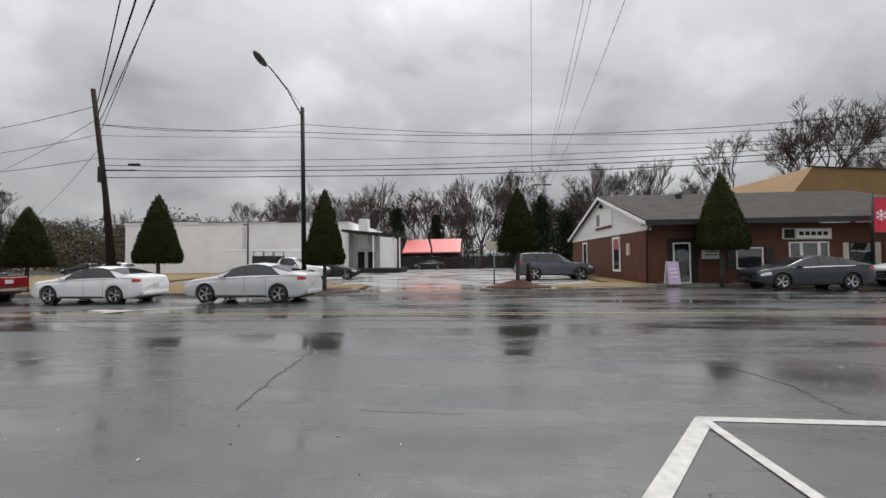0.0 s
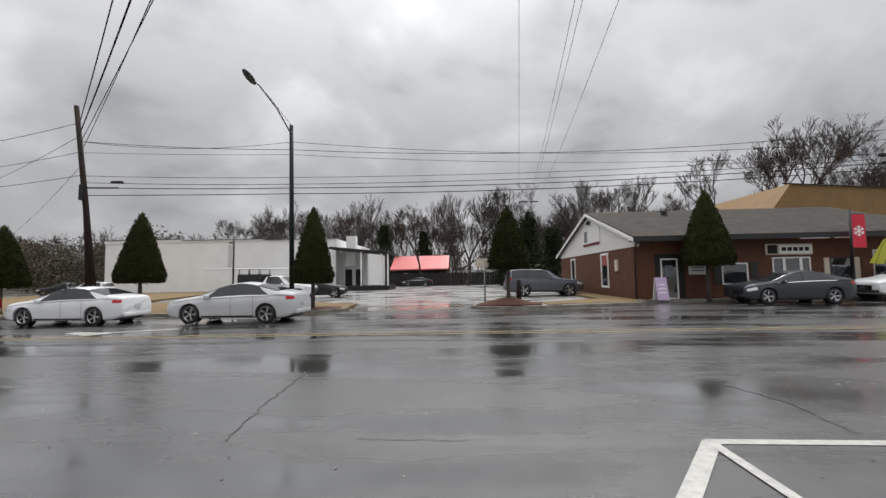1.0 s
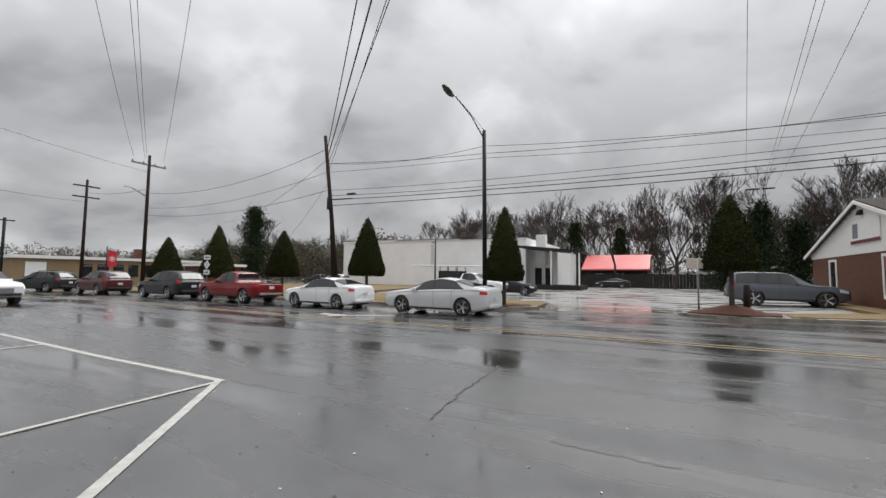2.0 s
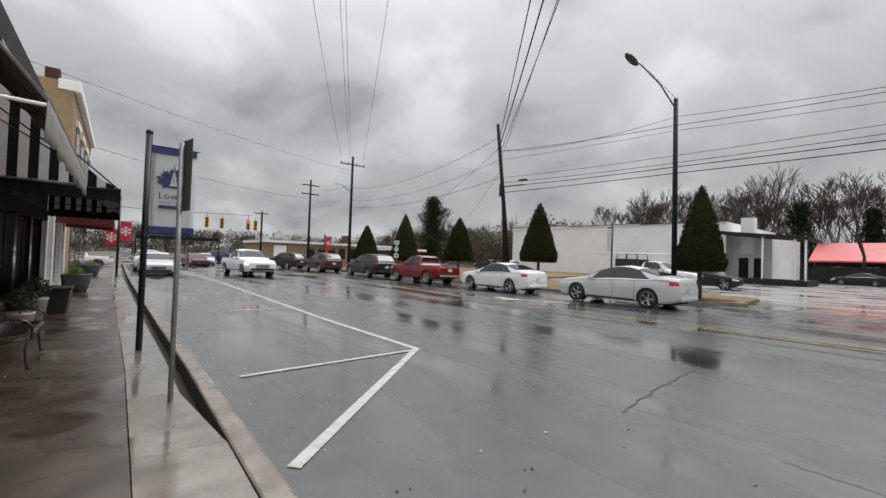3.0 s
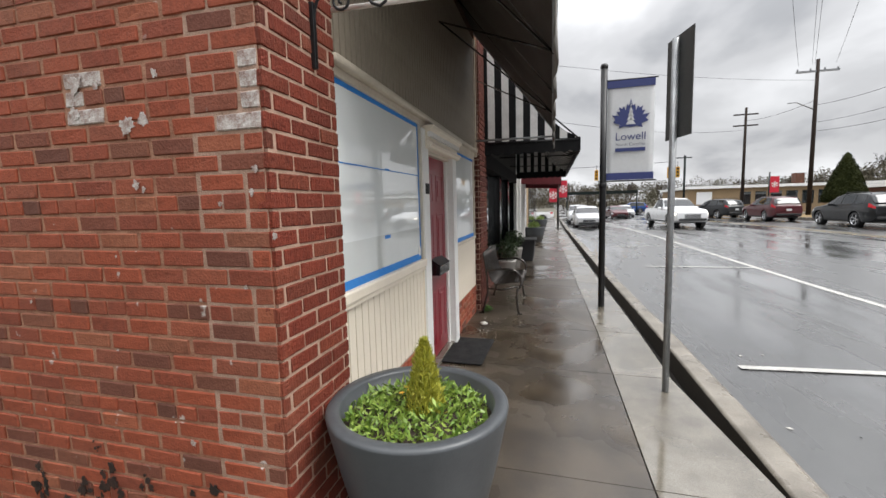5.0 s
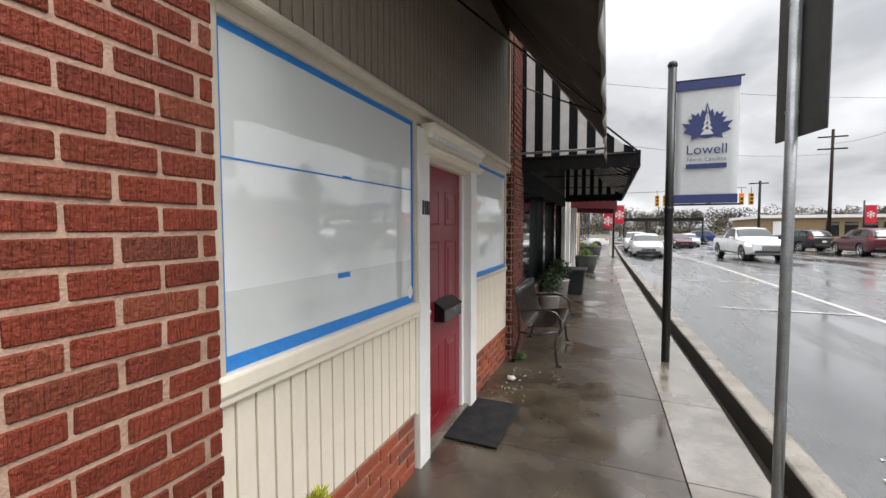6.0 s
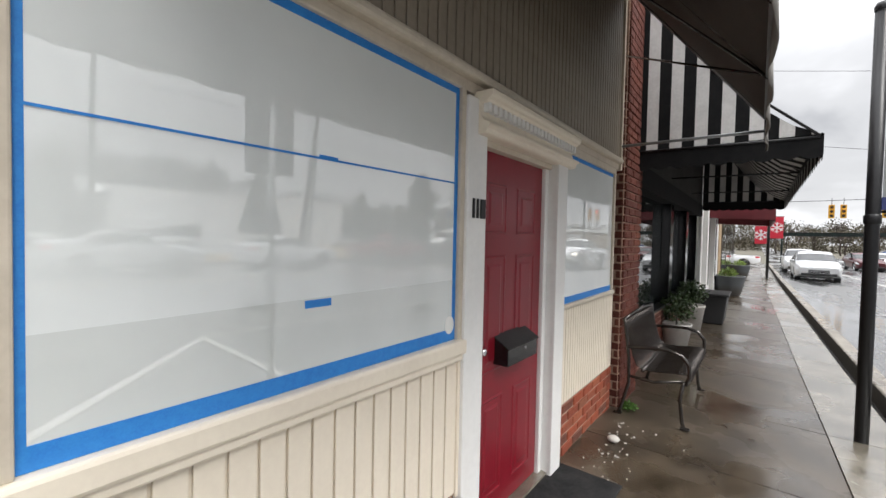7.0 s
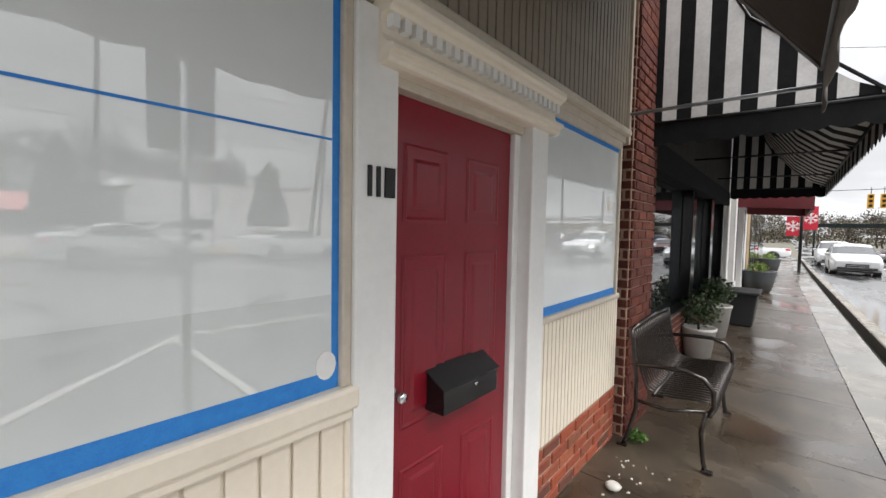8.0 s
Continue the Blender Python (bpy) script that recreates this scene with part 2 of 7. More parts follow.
M = dict(
    asphalt=wet_ground("wet_asphalt", (0.048, 0.048, 0.047), (0.030, 0.030, 0.029), 0.13, 0.32, 0.42, 130, (0.35, 1.7, 1), (0.42, 0.64), 1.0, 1.0),
    concrete=wet_ground("wet_concrete", (0.072, 0.055, 0.037), (0.030, 0.022, 0.014), 0.15, 0.40, 0.8, 150, (1, 1, 1), (0.44, 0.66), 0.9, 0.45),
    lot=wet_ground("worn_wet_lot", (0.27, 0.265, 0.255), (0.15, 0.147, 0.14), 0.10, 0.5, 0.5, 60, (0.5, 1.6, 1), (0.50, 0.58), 0.6, 0.5),
    kerbstone=wet_ground("wet_kerb", (0.25, 0.225, 0.19), (0.13, 0.115, 0.095), 0.12, 0.45, 1.2, 120),
    pale_slab=wet_ground("wet_pale_concrete", (0.195, 0.175, 0.140), (0.105, 0.092, 0.072), 0.05, 0.26, 0.9, 150, spec=0.9, film=0.7),
    # near-black, with the shade inside the slot put into the colour
    gutter=mat("shaded_gutter", (0.012, 0.010, 0.008), 0.5, color2=(0.028, 0.022, 0.016), scale=9, bump=0.4),
    pale_mortar=mat("pale_mortar", (0.47, 0.315, 0.235), 0.85, color2=(0.31, 0.195, 0.14), scale=14, bump=0.5, bscale=120),
    mortar=mat("mortar", (0.43, 0.235, 0.150), 0.85, color2=(0.24, 0.105, 0.062), scale=14, bump=0.5, bscale=120),
    brick=brick_mat("red_brick", SIDE_BRICK),
    brick_scored=brick_mat("scored_red_brick", RED_BRICK, 1.6, False),
    brick_paint=mat("flaking_paint_on_brick", (0.60, 0.58, 0.55), 0.7, color2=(0.22, 0.12, 0.09), scale=30, bump=0.5),
    brick_soot=mat("sooty_brick", (0.006, 0.005, 0.004), 0.7, color2=(0.040, 0.015, 0.010), scale=8, bump=0.5),
    brick_dark=brick_mat("dark_red_brick", [(0.0, (0.125, 0.036, 0.024)), (1.0, (0.155, 0.044, 0.028)), (0.5, (0.095, 0.027, 0.019))], 1.2, False),
    brick_brown=brick_mat("brown_brick", [(0.0, (0.100, 0.042, 0.024)), (1.0, (0.125, 0.056, 0.033)), (0.5, (0.072, 0.031, 0.019))], 0, False),
    white=mat("white_paint", (0.84, 0.835, 0.81), 0.42, color2=(0.78, 0.775, 0.75), scale=5, bump=0.04, bscale=40),
    cream=mat("cream_paint", (0.82, 0.74, 0.61), 0.45, color2=(0.76, 0.68, 0.56), scale=6, bump=0.05, bscale=50),
    tan_trim=mat("tan_trim_paint", (0.62, 0.55, 0.45), 0.5, color2=(0.52, 0.46, 0.37), scale=6, bump=0.05),
    siding=mat("beige_siding", (0.31, 0.265, 0.205), 0.55, color2=(0.24, 0.20, 0.155), scale=4, bump=0.05),
    red_door=mat("crimson_door_paint", (0.235, 0.008, 0.020), 0.30, color2=(0.20, 0.007, 0.016), scale=5, bump=0.03, bscale=90),
    black=mat("black_metal", (0.008, 0.008, 0.009), 0.38, spec=0.35, color2=(0.014, 0.014, 0.015), scale=20),
    blackgloss=mat("glossy_black", (0.008, 0.008, 0.009), 0.12),
    bronze=mat("bronze_metal", (0.026, 0.021, 0.018), 0.22, 0.6, coat=0.4, color2=(0.038, 0.030, 0.025), scale=20),
    tape=mat("blue_masking_tape", (0.018, 0.19, 0.60), 0.55, color2=(0.03, 0.25, 0.66), scale=30, bump=0.1),
    paper=mat("papered_glass", (0.83, 0.865, 0.855), 0.015, spec=0.5, color2=(0.79, 0.825, 0.815), scale=1.2, ior=2.3),
    paper_low=mat("papered_glass_lower", (0.70, 0.73, 0.71), 0.015, spec=0.5, color2=(0.66, 0.69, 0.67), scale=1.2, ior=2.3),
    glass=mat("dark_glass", (0.02, 0.024, 0.026), 0.02, spec=0.9, ior=1.7),
    carglass=mat("tinted_car_glass", (0.022, 0.025, 0.027), 0.03, spec=0.6),
    chrome=mat("chrome", (0.75, 0.75, 0.76), 0.12, 1.0),
    galv=mat("galvanised_steel", (0.33, 0.34, 0.345), 0.42, 0.7, color2=(0.22, 0.225, 0.23), scale=12),
    signback=mat("dull_sign_metal", (0.085, 0.088, 0.085), 0.5, 0.3, color2=(0.06, 0.062, 0.06), scale=8),
    mat_rubber=mat("black_rubber_mat", (0.012, 0.012, 0.013), 0.8, spec=0.12, bump=0.6, bscale=140, color2=(0.03, 0.03, 0.03)),
    planter=darker_foot(mat("grey_resin_planter", (0.066, 0.072, 0.077), 0.40, color2=(0.054, 0.059, 0.064), scale=3, bump=0.08, bscale=70), (0.034, 0.027, 0.020), 0.15, 0.34),
    pot=mat("pale_pot", (0.52, 0.50, 0.47), 0.5, color2=(0.42, 0.40, 0.37), scale=8),
    soil=mat("potting_soil", (0.022, 0.014, 0.009), 0.9, bump=0.8, bscale=60, color2=(0.04, 0.026, 0.016)),
    leaf=mat("bedding_leaf", (0.07, 0.15, 0.018), 0.45, color2=(0.30, 0.40, 0.07), scale=10, isle=0.8),
    leaf_lime=mat("lime_cypress", (0.24, 0.26, 0.02), 0.6, color2=(0.46, 0.42, 0.05), scale=10, isle=0.7),
    flower=mat("orange_petal", (0.72, 0.28, 0.02), 0.5, color2=(0.75, 0.5, 0.04), scale=40),
    hedge=mat("clipped_holly", (0.011, 0.016, 0.004), 0.85, color2=(0.036, 0.041, 0.009), scale=3, isle=0.7, spec=0.15),
    shrub=mat("shrub_leaf", (0.016, 0.034, 0.010), 0.55, color2=(0.05, 0.085, 0.022), scale=8, isle=0.8),
    pine=mat("pine_needles", (0.009, 0.019, 0.008), 0.8, color2=(0.026, 0.040, 0.014), scale=2, isle=0.7, spec=0.15),
    bark=mat("grey_bark", (0.10, 0.085, 0.072), 0.85, color2=(0.055, 0.046, 0.04), scale=12, bump=0.6, bscale=30),
    twig=mat("bare_twigs", (0.075, 0.060, 0.052), 0.9, color2=(0.045, 0.037, 0.033), scale=2, spec=0.1),
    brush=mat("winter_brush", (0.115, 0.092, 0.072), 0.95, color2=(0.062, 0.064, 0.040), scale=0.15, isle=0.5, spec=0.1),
    pole=mat("creosoted_pole", (0.022, 0.016, 0.013), 0.8, color2=(0.040, 0.030, 0.025), scale=3, stretch=(6, 6, 0.5), bump=0.5, bscale=30, spec=0.1),
    dark_pole=mat("dark_wet_pole", (0.010, 0.010, 0.010), 0.6, spec=0.15, color2=(0.020, 0.032, 0.03), scale=6, bump=0.2),
    wire=mat("cable", (0.008, 0.008, 0.009), 0.6, spec=0.15),
    line=mat("worn_white_marking", (0.50, 0.49, 0.46), 0.38, color2=(0.33, 0.325, 0.305), scale=9, bump=0.15, bscale=90),
    yellow_line=mat("worn_yellow_marking", (0.36, 0.27, 0.12), 0.4, color2=(0.18, 0.15, 0.10), scale=5),
    crack=mat("sealed_crack", (0.030, 0.030, 0.031), 0.35, color2=(0.05, 0.05, 0.05), scale=8),
    grass_dry=mat("dormant_lawn", (0.185, 0.115, 0.045), 0.9, color2=(0.115, 0.085, 0.034), scale=1.2, bump=0.6, bscale=40),
    weed=mat("weed_leaf", (0.06, 0.14, 0.02), 0.6),
    grass=mat("grass_blade", (0.050, 0.085, 0.010), 0.7, color2=(0.17, 0.15, 0.035), scale=6, isle=0.8),
    turf=mat("turf_soil", (0.032, 0.040, 0.010), 0.9, color2=(0.06, 0.048, 0.018), scale=9, bump=0.8, bscale=50),
    mulch=mat("bark_mulch", (0.10, 0.034, 0.014), 0.95, color2=(0.055, 0.022, 0.012), scale=9, bump=1.0, bscale=45),
    field=mat("distant_ground", (0.11, 0.10, 0.07), 0.9, color2=(0.075, 0.07, 0.055), scale=0.05),
    shingle=mat("grey_shingle", (0.036, 0.029, 0.025), 0.8, spec=0.2, color2=(0.095, 0.083, 0.073), scale=2.2, bump=0.5, bscale=40, isle=0.5),
    white_wall=mat("white_block_wall", (0.86, 0.86, 0.85), 0.7, color2=(0.78, 0.78, 0.77), scale=0.7, bump=0.1),
    red_roof=mat("red_metal_roof", (0.62, 0.11, 0.11), 0.4, color2=(0.55, 0.09, 0.09), scale=1),
    ochre=mat("ochre_metal_roof", (0.25, 0.145, 0.052), 0.7, color2=(0.20, 0.115, 0.042), scale=0.6),
    dark_wall=mat("dark_wall", (0.022, 0.020, 0.019), 0.8, color2=(0.04, 0.037, 0.034), scale=2, spec=0.2),
    yellow_brick=mat("buff_brick", (0.30, 0.21, 0.115), 0.8, color2=(0.24, 0.165, 0.09), scale=7, bump=0.3),
    canvas_brown=mat("brown_awning_canvas", (0.066, 0.052, 0.042), 0.75, color2=(0.050, 0.039, 0.032), scale=5, bump=0.15, bscale=150),
    canvas_grey=mat("weathered_awning_edge", (0.24, 0.225, 0.205), 0.7, color2=(0.17, 0.16, 0.145), scale=9),
    canvas_black=mat("black_awning_canvas", (0.007, 0.007, 0.008), 0.85, color2=(0.012, 0.012, 0.012), scale=9, spec=0.15),
    canvas_white=mat("white_awning_canvas", (0.62, 0.61, 0.59), 0.7, color2=(0.50, 0.49, 0.475), scale=6),
    canvas_red=mat("maroon_awning_canvas", (0.14, 0.016, 0.022), 0.6, color2=(0.10, 0.012, 0.016), scale=6),
    banner=mat("pale_banner_vinyl", (0.62, 0.63, 0.63), 0.5, color2=(0.56, 0.57, 0.575), scale=3),
    navy=mat("navy_print", (0.028, 0.04, 0.15), 0.5),
    banner_red=mat("red_banner_vinyl", (0.62, 0.02, 0.05), 0.5, color2=(0.54, 0.018, 0.04), scale=3),
    print_white=mat("white_print", (0.8, 0.8, 0.8), 0.5),
    print_grey=mat("grey_print", (0.16, 0.17, 0.20), 0.5),
    lilac=mat("lilac_board", (0.50, 0.36, 0.56), 0.5, color2=(0.55, 0.42, 0.60), scale=4),
    flag_yellow=mat("yellow_flag", (0.45, 0.42, 0.03), 0.6, color2=(0.38, 0.38, 0.03), scale=5),
    tyre=mat("tyre_rubber", (0.014, 0.014, 0.015), 0.7, color2=(0.02, 0.02, 0.02), scale=15),
    rim=mat("alloy_rim", (0.50, 0.51, 0.52), 0.25, 0.9),
    tail=mat("red_tail_lens", (0.33, 0.004, 0.010), 0.15, emit=(1.0, 0.04, 0.06, 0.05)),
    head=mat("headlamp_lens", (0.62, 0.64, 0.66), 0.08, coat=0.6),
    lit_head=mat("lit_headlamp", (0.8, 0.8, 0.75), 0.1, emit=(1, 0.93, 0.8, 1.4)),
    plate=mat("number_plate", (0.60, 0.61, 0.63), 0.4),
    trim_dark=mat("dark_plastic_trim", (0.02, 0.02, 0.021), 0.55),
    amber=mat("yellow_signal_housing", (0.60, 0.33, 0.03), 0.5),
    red_lamp=mat("red_signal", (0.6, 0.02, 0.02), 0.3, emit=(1, 0.05, 0.03, 1.2)),
    stone=mat("pale_stone", (0.5, 0.48, 0.44), 0.8, color2=(0.4, 0.38, 0.35), scale=30),
    interior=mat("dim_interior", (0.06, 0.055, 0.05), 0.8, color2=(0.10, 0.09, 0.08), scale=2),
)


def paint(name, c, metal=0.0):
    return mat(name, c, 0.32, metal, coat=0.45, spec=0.3, color2=tuple(v * 0.94 for v in c), scale=2.0)


# ---- shapes ----
def box(bm, x0, y0, z0, x1, y1, z1, bev=0.0):
    v = [bm.verts.new(p) for p in ((x0, y0, z0), (x1, y0, z0), (x1, y1, z0), (x0, y1, z0), (x0, y0, z1), (x1, y0, z1), (x1, y1, z1), (x0, y1, z1))]
    fs = [bm.faces.new([v[i] for i in q]) for q in ((0, 3, 2, 1), (4, 5, 6, 7), (0, 1, 5, 4), (1, 2, 6, 5), (2, 3, 7, 6), (3, 0, 4, 7))]
    if bev:
        es = list({e for f in fs for e in f.edges})
        bmesh.ops.bevel(bm, geom=es, offset=bev, segments=2, affect='EDGES', profile=0.5)
    return bm


def tube(bm, pts, r, seg=8, r1=None, cap=True):
    """A round bar along the points, from radius r to r1."""
    pts = [Vector(p) for p in pts]
    r1 = r if r1 is None else r1
    rings, last = [], None
    for i, p in enumerate(pts):
        d = (pts[min(i + 1, len(pts) - 1)] - pts[max(i - 1, 0)]).normalized()
        if last is None:
            side = d.cross(Vector((0, 0, 1)) if abs(d.z) < 0.95 else Vector((1, 0, 0))).normalized()
        else:
            side = (last - d * last.dot(d)).normalized()
        last, oth = side, d.cross(side)
        rr = r + (r1 - r) * i / max(1, len(pts) - 1)
        rings.append([bm.verts.new(p + (side * math.cos(a) + oth * math.sin(a)) * rr) for a in (2 * math.pi * k / seg for k in range(seg))])
    for a, b in zip(rings, rings[1:]):
        for k in range(seg):
            f = bm.faces.new((a[k], a[(k + 1) % seg], b[(k + 1) % seg], b[k]))
            f.smooth = True
    if cap and seg > 2:
        bm.faces.new(rings[0][::-1]), bm.faces.new(rings[-1])
    return bm


def lathe(bm, prof, seg=32, c=(0, 0, 0), smooth=True):
    """Turns (radius, height) pairs round the upright axis at c."""
    rings = []
    for r, z in prof:
        if r < 1e-5:
            rings.append([bm.verts.new((c[0], c[1], c[2] + z))])
        else:
            rings.append([bm.verts.new((c[0] + r * math.cos(a), c[1] + r * math.sin(a), c[2] + z)) for a in (2 * math.pi * k / seg for k in range(seg))])
    for a, b in zip(rings, rings[1:]):
        for k in range(seg):
            p = [a[k % len(a)], a[(k + 1) % len(a)], b[(k + 1) % len(b)], b[k % len(b)]]
            q = []
            for v in p:
                if v not in q:
                    q.append(v)
            if len(q) > 2:
                bm.faces.new(q).smooth = smooth
    return bm


def prism(bm, poly, a, b, axis='y'):
    """A flat outline of (u, v) pairs pushed from a to b along an axis."""
    def at(u, v, w):
        return {'y': (u, w, v), 'x': (w, u, v), 'z': (u, v, w)}[axis]
    p0 = [bm.verts.new(at(u, v, a)) for u, v in poly]
    p1 = [bm.verts.new(at(u, v, b)) for u, v in poly]
    bm.faces.new(p0), bm.faces.new(p1[::-1])
    for i in range(len(poly)):
        j = (i + 1) % len(poly)
        bm.faces.new((p0[i], p1[i], p1[j], p0[j]))
    return bm


def B():
    return bmesh.new()


def mesh_of(name, bm, material, fix=True):
    if fix:
        bmesh.ops.recalc_face_normals(bm, faces=bm.faces)
    me = bpy.data.meshes.new(name)
    bm.to_mesh(me)
    bm.free()
    for k in (material if isinstance(material, (list, tuple)) else [material]):
        me.materials.append(k)
    return me


def part(name, bm, material, parent, label="", bevel=0.0, fix=True):
    ob = new(name, mesh_of(name, bm, material, fix))
    ob.parent = parent
    if label:
        ob["label"] = label
    if bevel:
        md = ob.modifiers.new("edge", 'BEVEL')
        md.width, md.segments, md.limit_method = bevel, 2, 'ANGLE'
    return ob


def thing(name, m, label, category, group=""):
    ob = new(name)
    ob.empty_display_size = 0.1
    ob.matrix_world = m
    return tagged(ob, label, category, group)


def solid(name, bm, material, label, category, group="", kind="", bevel=0.0, fix=True):
    ob = new(name, mesh_of(name, bm, material, fix))
    if bevel:
        md = ob.modifiers.new("edge", 'BEVEL')
        md.width, md.segments, md.limit_method = bevel, 2, 'ANGLE'
    return tagged(ob, label, category, group, kind)


def text(name, body, size, m, material, parent, wide=1.0):
    """Raised lettering in the built-in font, as a mesh."""
    cu = bpy.data.curves.new(name, 'FONT')
    cu.body, cu.size, cu.align_x, cu.extrude = body, size, 'CENTER', 0.0008
    tmp = bpy.data.objects.new(name, cu)
    scene.collection.objects.link(tmp)
    me = bpy.data.meshes.new_from_object(tmp.evaluated_get(bpy.context.evaluated_depsgraph_get()))
    bpy.data.objects.remove(tmp)
    bpy.data.curves.remove(cu)
    me.materials.clear()
    me.materials.append(material)
    ob = new(name, me)
    ob.parent = parent
    ob.matrix_local = m @ Matrix.Diagonal((wide, 1, 1, 1))
    return tagged(ob, "", "", "", "stuff") if len(body) > 1 else ob


# ---- levels ----
FY = -0.10          # plane of the shop front
SIDE_X = -2.38      # side wall of the brick shop


def fall(x, y):
    """The near side of the street falls gently westward."""
    return 0.012 * (min(-2.4, max(-10.0, x)) + 2.4) + 0.014 * max(-40.0, min(0.0, x + 24.0))


def walk_z(x, y):
    return fall(x, 0) - 0.02 * min(1.95, max(0.0, y))


TURN, LIFT, SLOPE = radians(1.15), 0.23, 0.009   # the far side lies at a slight angle, higher, and falls westward


def road_z(x, y):
    """The street rises gently from the near gutter to the far kerb."""
    k = min(1.0, max(0.0, (y - 6.0) / 10.0))
    far = LIFT - 0.13 + SLOPE * (x * math.cos(TURN) + y * math.sin(TURN))
    return (-0.13 + fall(x, 0)) * (1 - k) + far * k


def skew(x):
    """The kerb closes in on the shop row towards the west."""
    return min(0.10, max(-0.25, 0.018 * (x + 12.0)))


def sheet(name, xs, ys, zf, material, label, category="ground", thick=0.0):
    bm = B()
    g = [[bm.verts.new((x, y, zf(x, y))) for y in ys] for x in xs]
    for i in range(len(xs) - 1):
        for j in range(len(ys) - 1):
            bm.faces.new((g[i][j], g[i + 1][j], g[i + 1][j + 1], g[i][j + 1]))
    return solid(name, bm, material, label, category, kind="structure", fix=False)


def ribbon(bm, pts, w, lift, zf=road_z, step=0.6):
    """A painted or sealed strip that follows the ground."""
    prev = None
    for (x0, y0), (x1, y1) in zip(pts, pts[1:]):
        n_ = max(1, int(math.hypot(x1 - x0, y1 - y0) / step))
        d = Vector((x1 - x0, y1 - y0)).normalized()
        for k in range(n_ + 1):
            x, y = x0 + (x1 - x0) * k / n_, y0 + (y1 - y0) * k / n_
            ww = w / 2
            a = bm.verts.new((x - d.y * ww, y + d.x * ww, zf(x, y) + lift))
            b = bm.verts.new((x + d.y * ww, y - d.x * ww, zf(x, y) + lift))
            if prev and k:
                bm.faces.new((prev[0], prev[1], b, a))
            prev = (a, b)
    return bm


# ---- ground ----
XS = [-400, -200, -120, -90, -64, -56, -48, -40, -34, -28, -24, -20, -16, -13, -10, -8, -6, -4, -2.4, 0, 3, 6, 10, 16, 24, 34, 50, 90, 200, 400]
sheet("ground", [-3000, -600] + XS[1:-1] + [600, 3000], [-600, -60, 60, 90, 160, 400, 3000], lambda x, y: -0.55 + 0.004 * max(-60.0, min(60.0, x)), M['field'],
      "flat open ground reaching the horizon", "ground")
RX = sorted(set(XS + list(range(-64, -24, 2)) + list(range(-24, 31))))
road = sheet("road", RX, [2.0, 2.5, 3, 4, 5, 6] + [6.5 + 0.5 * k for k in range(20)] + [19, 24, 32, 45, 62], road_z, M['asphalt'], "wide street of old grey asphalt, shining wet with rain", "road")
for v in road.data.vertices:      # the near edge follows the kerb
    if v.co.y < 2.1:
        v.co.y = 2.29 + skew(v.co.x)

bm = B()
ribbon(bm, [(-60, 5.2), (-5.75, 5.87)], 0.13, 0.004)
ribbon(bm, [(3.32, 6.17), (40, 6.6)], 0.13, 0.004)
solid("lane_line", bm, M['line'], "worn white line along the parking bays", "road marking", kind="structure", fix=False)
for nm, p0, p1, w in (("bay_line", (-5.82, 5.85), (-2.69, 2.53), 0.12), ("bay_line", (-5.75, 5.76), (-5.55, 2.75), 0.09), ("bay_line", (-12.6, 5.70), (-12.6, 3.3), 0.09),
                      ("bay_line", (-17.6, 5.4), (-17.7, 3.2), 0.09), ("bay_line", (3.36, 6.15), (0.80, 2.55), 0.17), ("bay_line", (3.35, 6.09), (3.45, 2.9), 0.11)):
    bm = ribbon(B(), [p0, p1], w, 0.008 if w >= 0.12 else 0.012)
    solid(nm, bm, M['line'], "worn white parking bay line on wet asphalt", "road marking", "parking bay lines", "structure", fix=False)
for y in (13.12, 13.42):
    bm = ribbon(B(), [(-60, y - 0.55), (-16, y - 0.25), (14, y + 0.45), (60, y + 0.9)], 0.11, 0.004)
    solid("centre_line", bm, M['yellow_line'], "faded yellow centre line on wet asphalt", "road marking", "centre lines", "structure", fix=False)
bm = ribbon(B(), [(-8.7, 14.75), (-10.2, 14.25), (-11.6, 13.7)], 0.24, 0.006)
ribbon(bm, [(-11.9, 14.1), (-10.5, 14.05), (-11.0, 13.55)], 0.36, 0.008)
solid("turn_arrow", bm, M['line'], "white turn arrow painted on the street", "road marking", kind="structure", fix=False)
bm = ribbon(B(), [(10.5, 21.0), (40, 21.9)], 0.1, 0.004)
solid("edge_line", bm, M['line'], "white line along the far parking bays", "road marking", kind="structure", fix=False)


def crack(p0, p1, seed, w=0.03):
    rnd = random.Random(seed)
    n_ = 14
    pts = [(p0[0] + (p1[0] - p0[0]) * k / n_ + rnd.uniform(-0.03, 0.03), p0[1] + (p1[1] - p0[1]) * k / n_ + rnd.uniform(-0.03, 0.03)) for k in range(n_ + 1)]
    bm = ribbon(B(), pts, w, 0.005)
    solid("road_crack", bm, M['crack'], "dark jagged crack in the asphalt", "crack", "road cracks", "structure", fix=False)


crack((-2.15, 9.0), (-2.02, 7.2), 1, 0.03)
crack((-2.02, 7.2), (-1.85, 6.0), 8, 0.022)
crack((4.74, 8.3), (5.1, 7.4), 2, 0.022)
crack((5.1, 7.4), (5.05, 6.4), 12, 0.022)
crack((-0.42, 6.11), (0.79, 6.11), 3, 0.010)
crack((-20, 11.9), (22, 12.6), 6, 0.05)
crack((-15, 10.4), (-4, 10.9), 7, 0.03)
crack((1.5, 14.8), (14, 15.4), 9, 0.05)
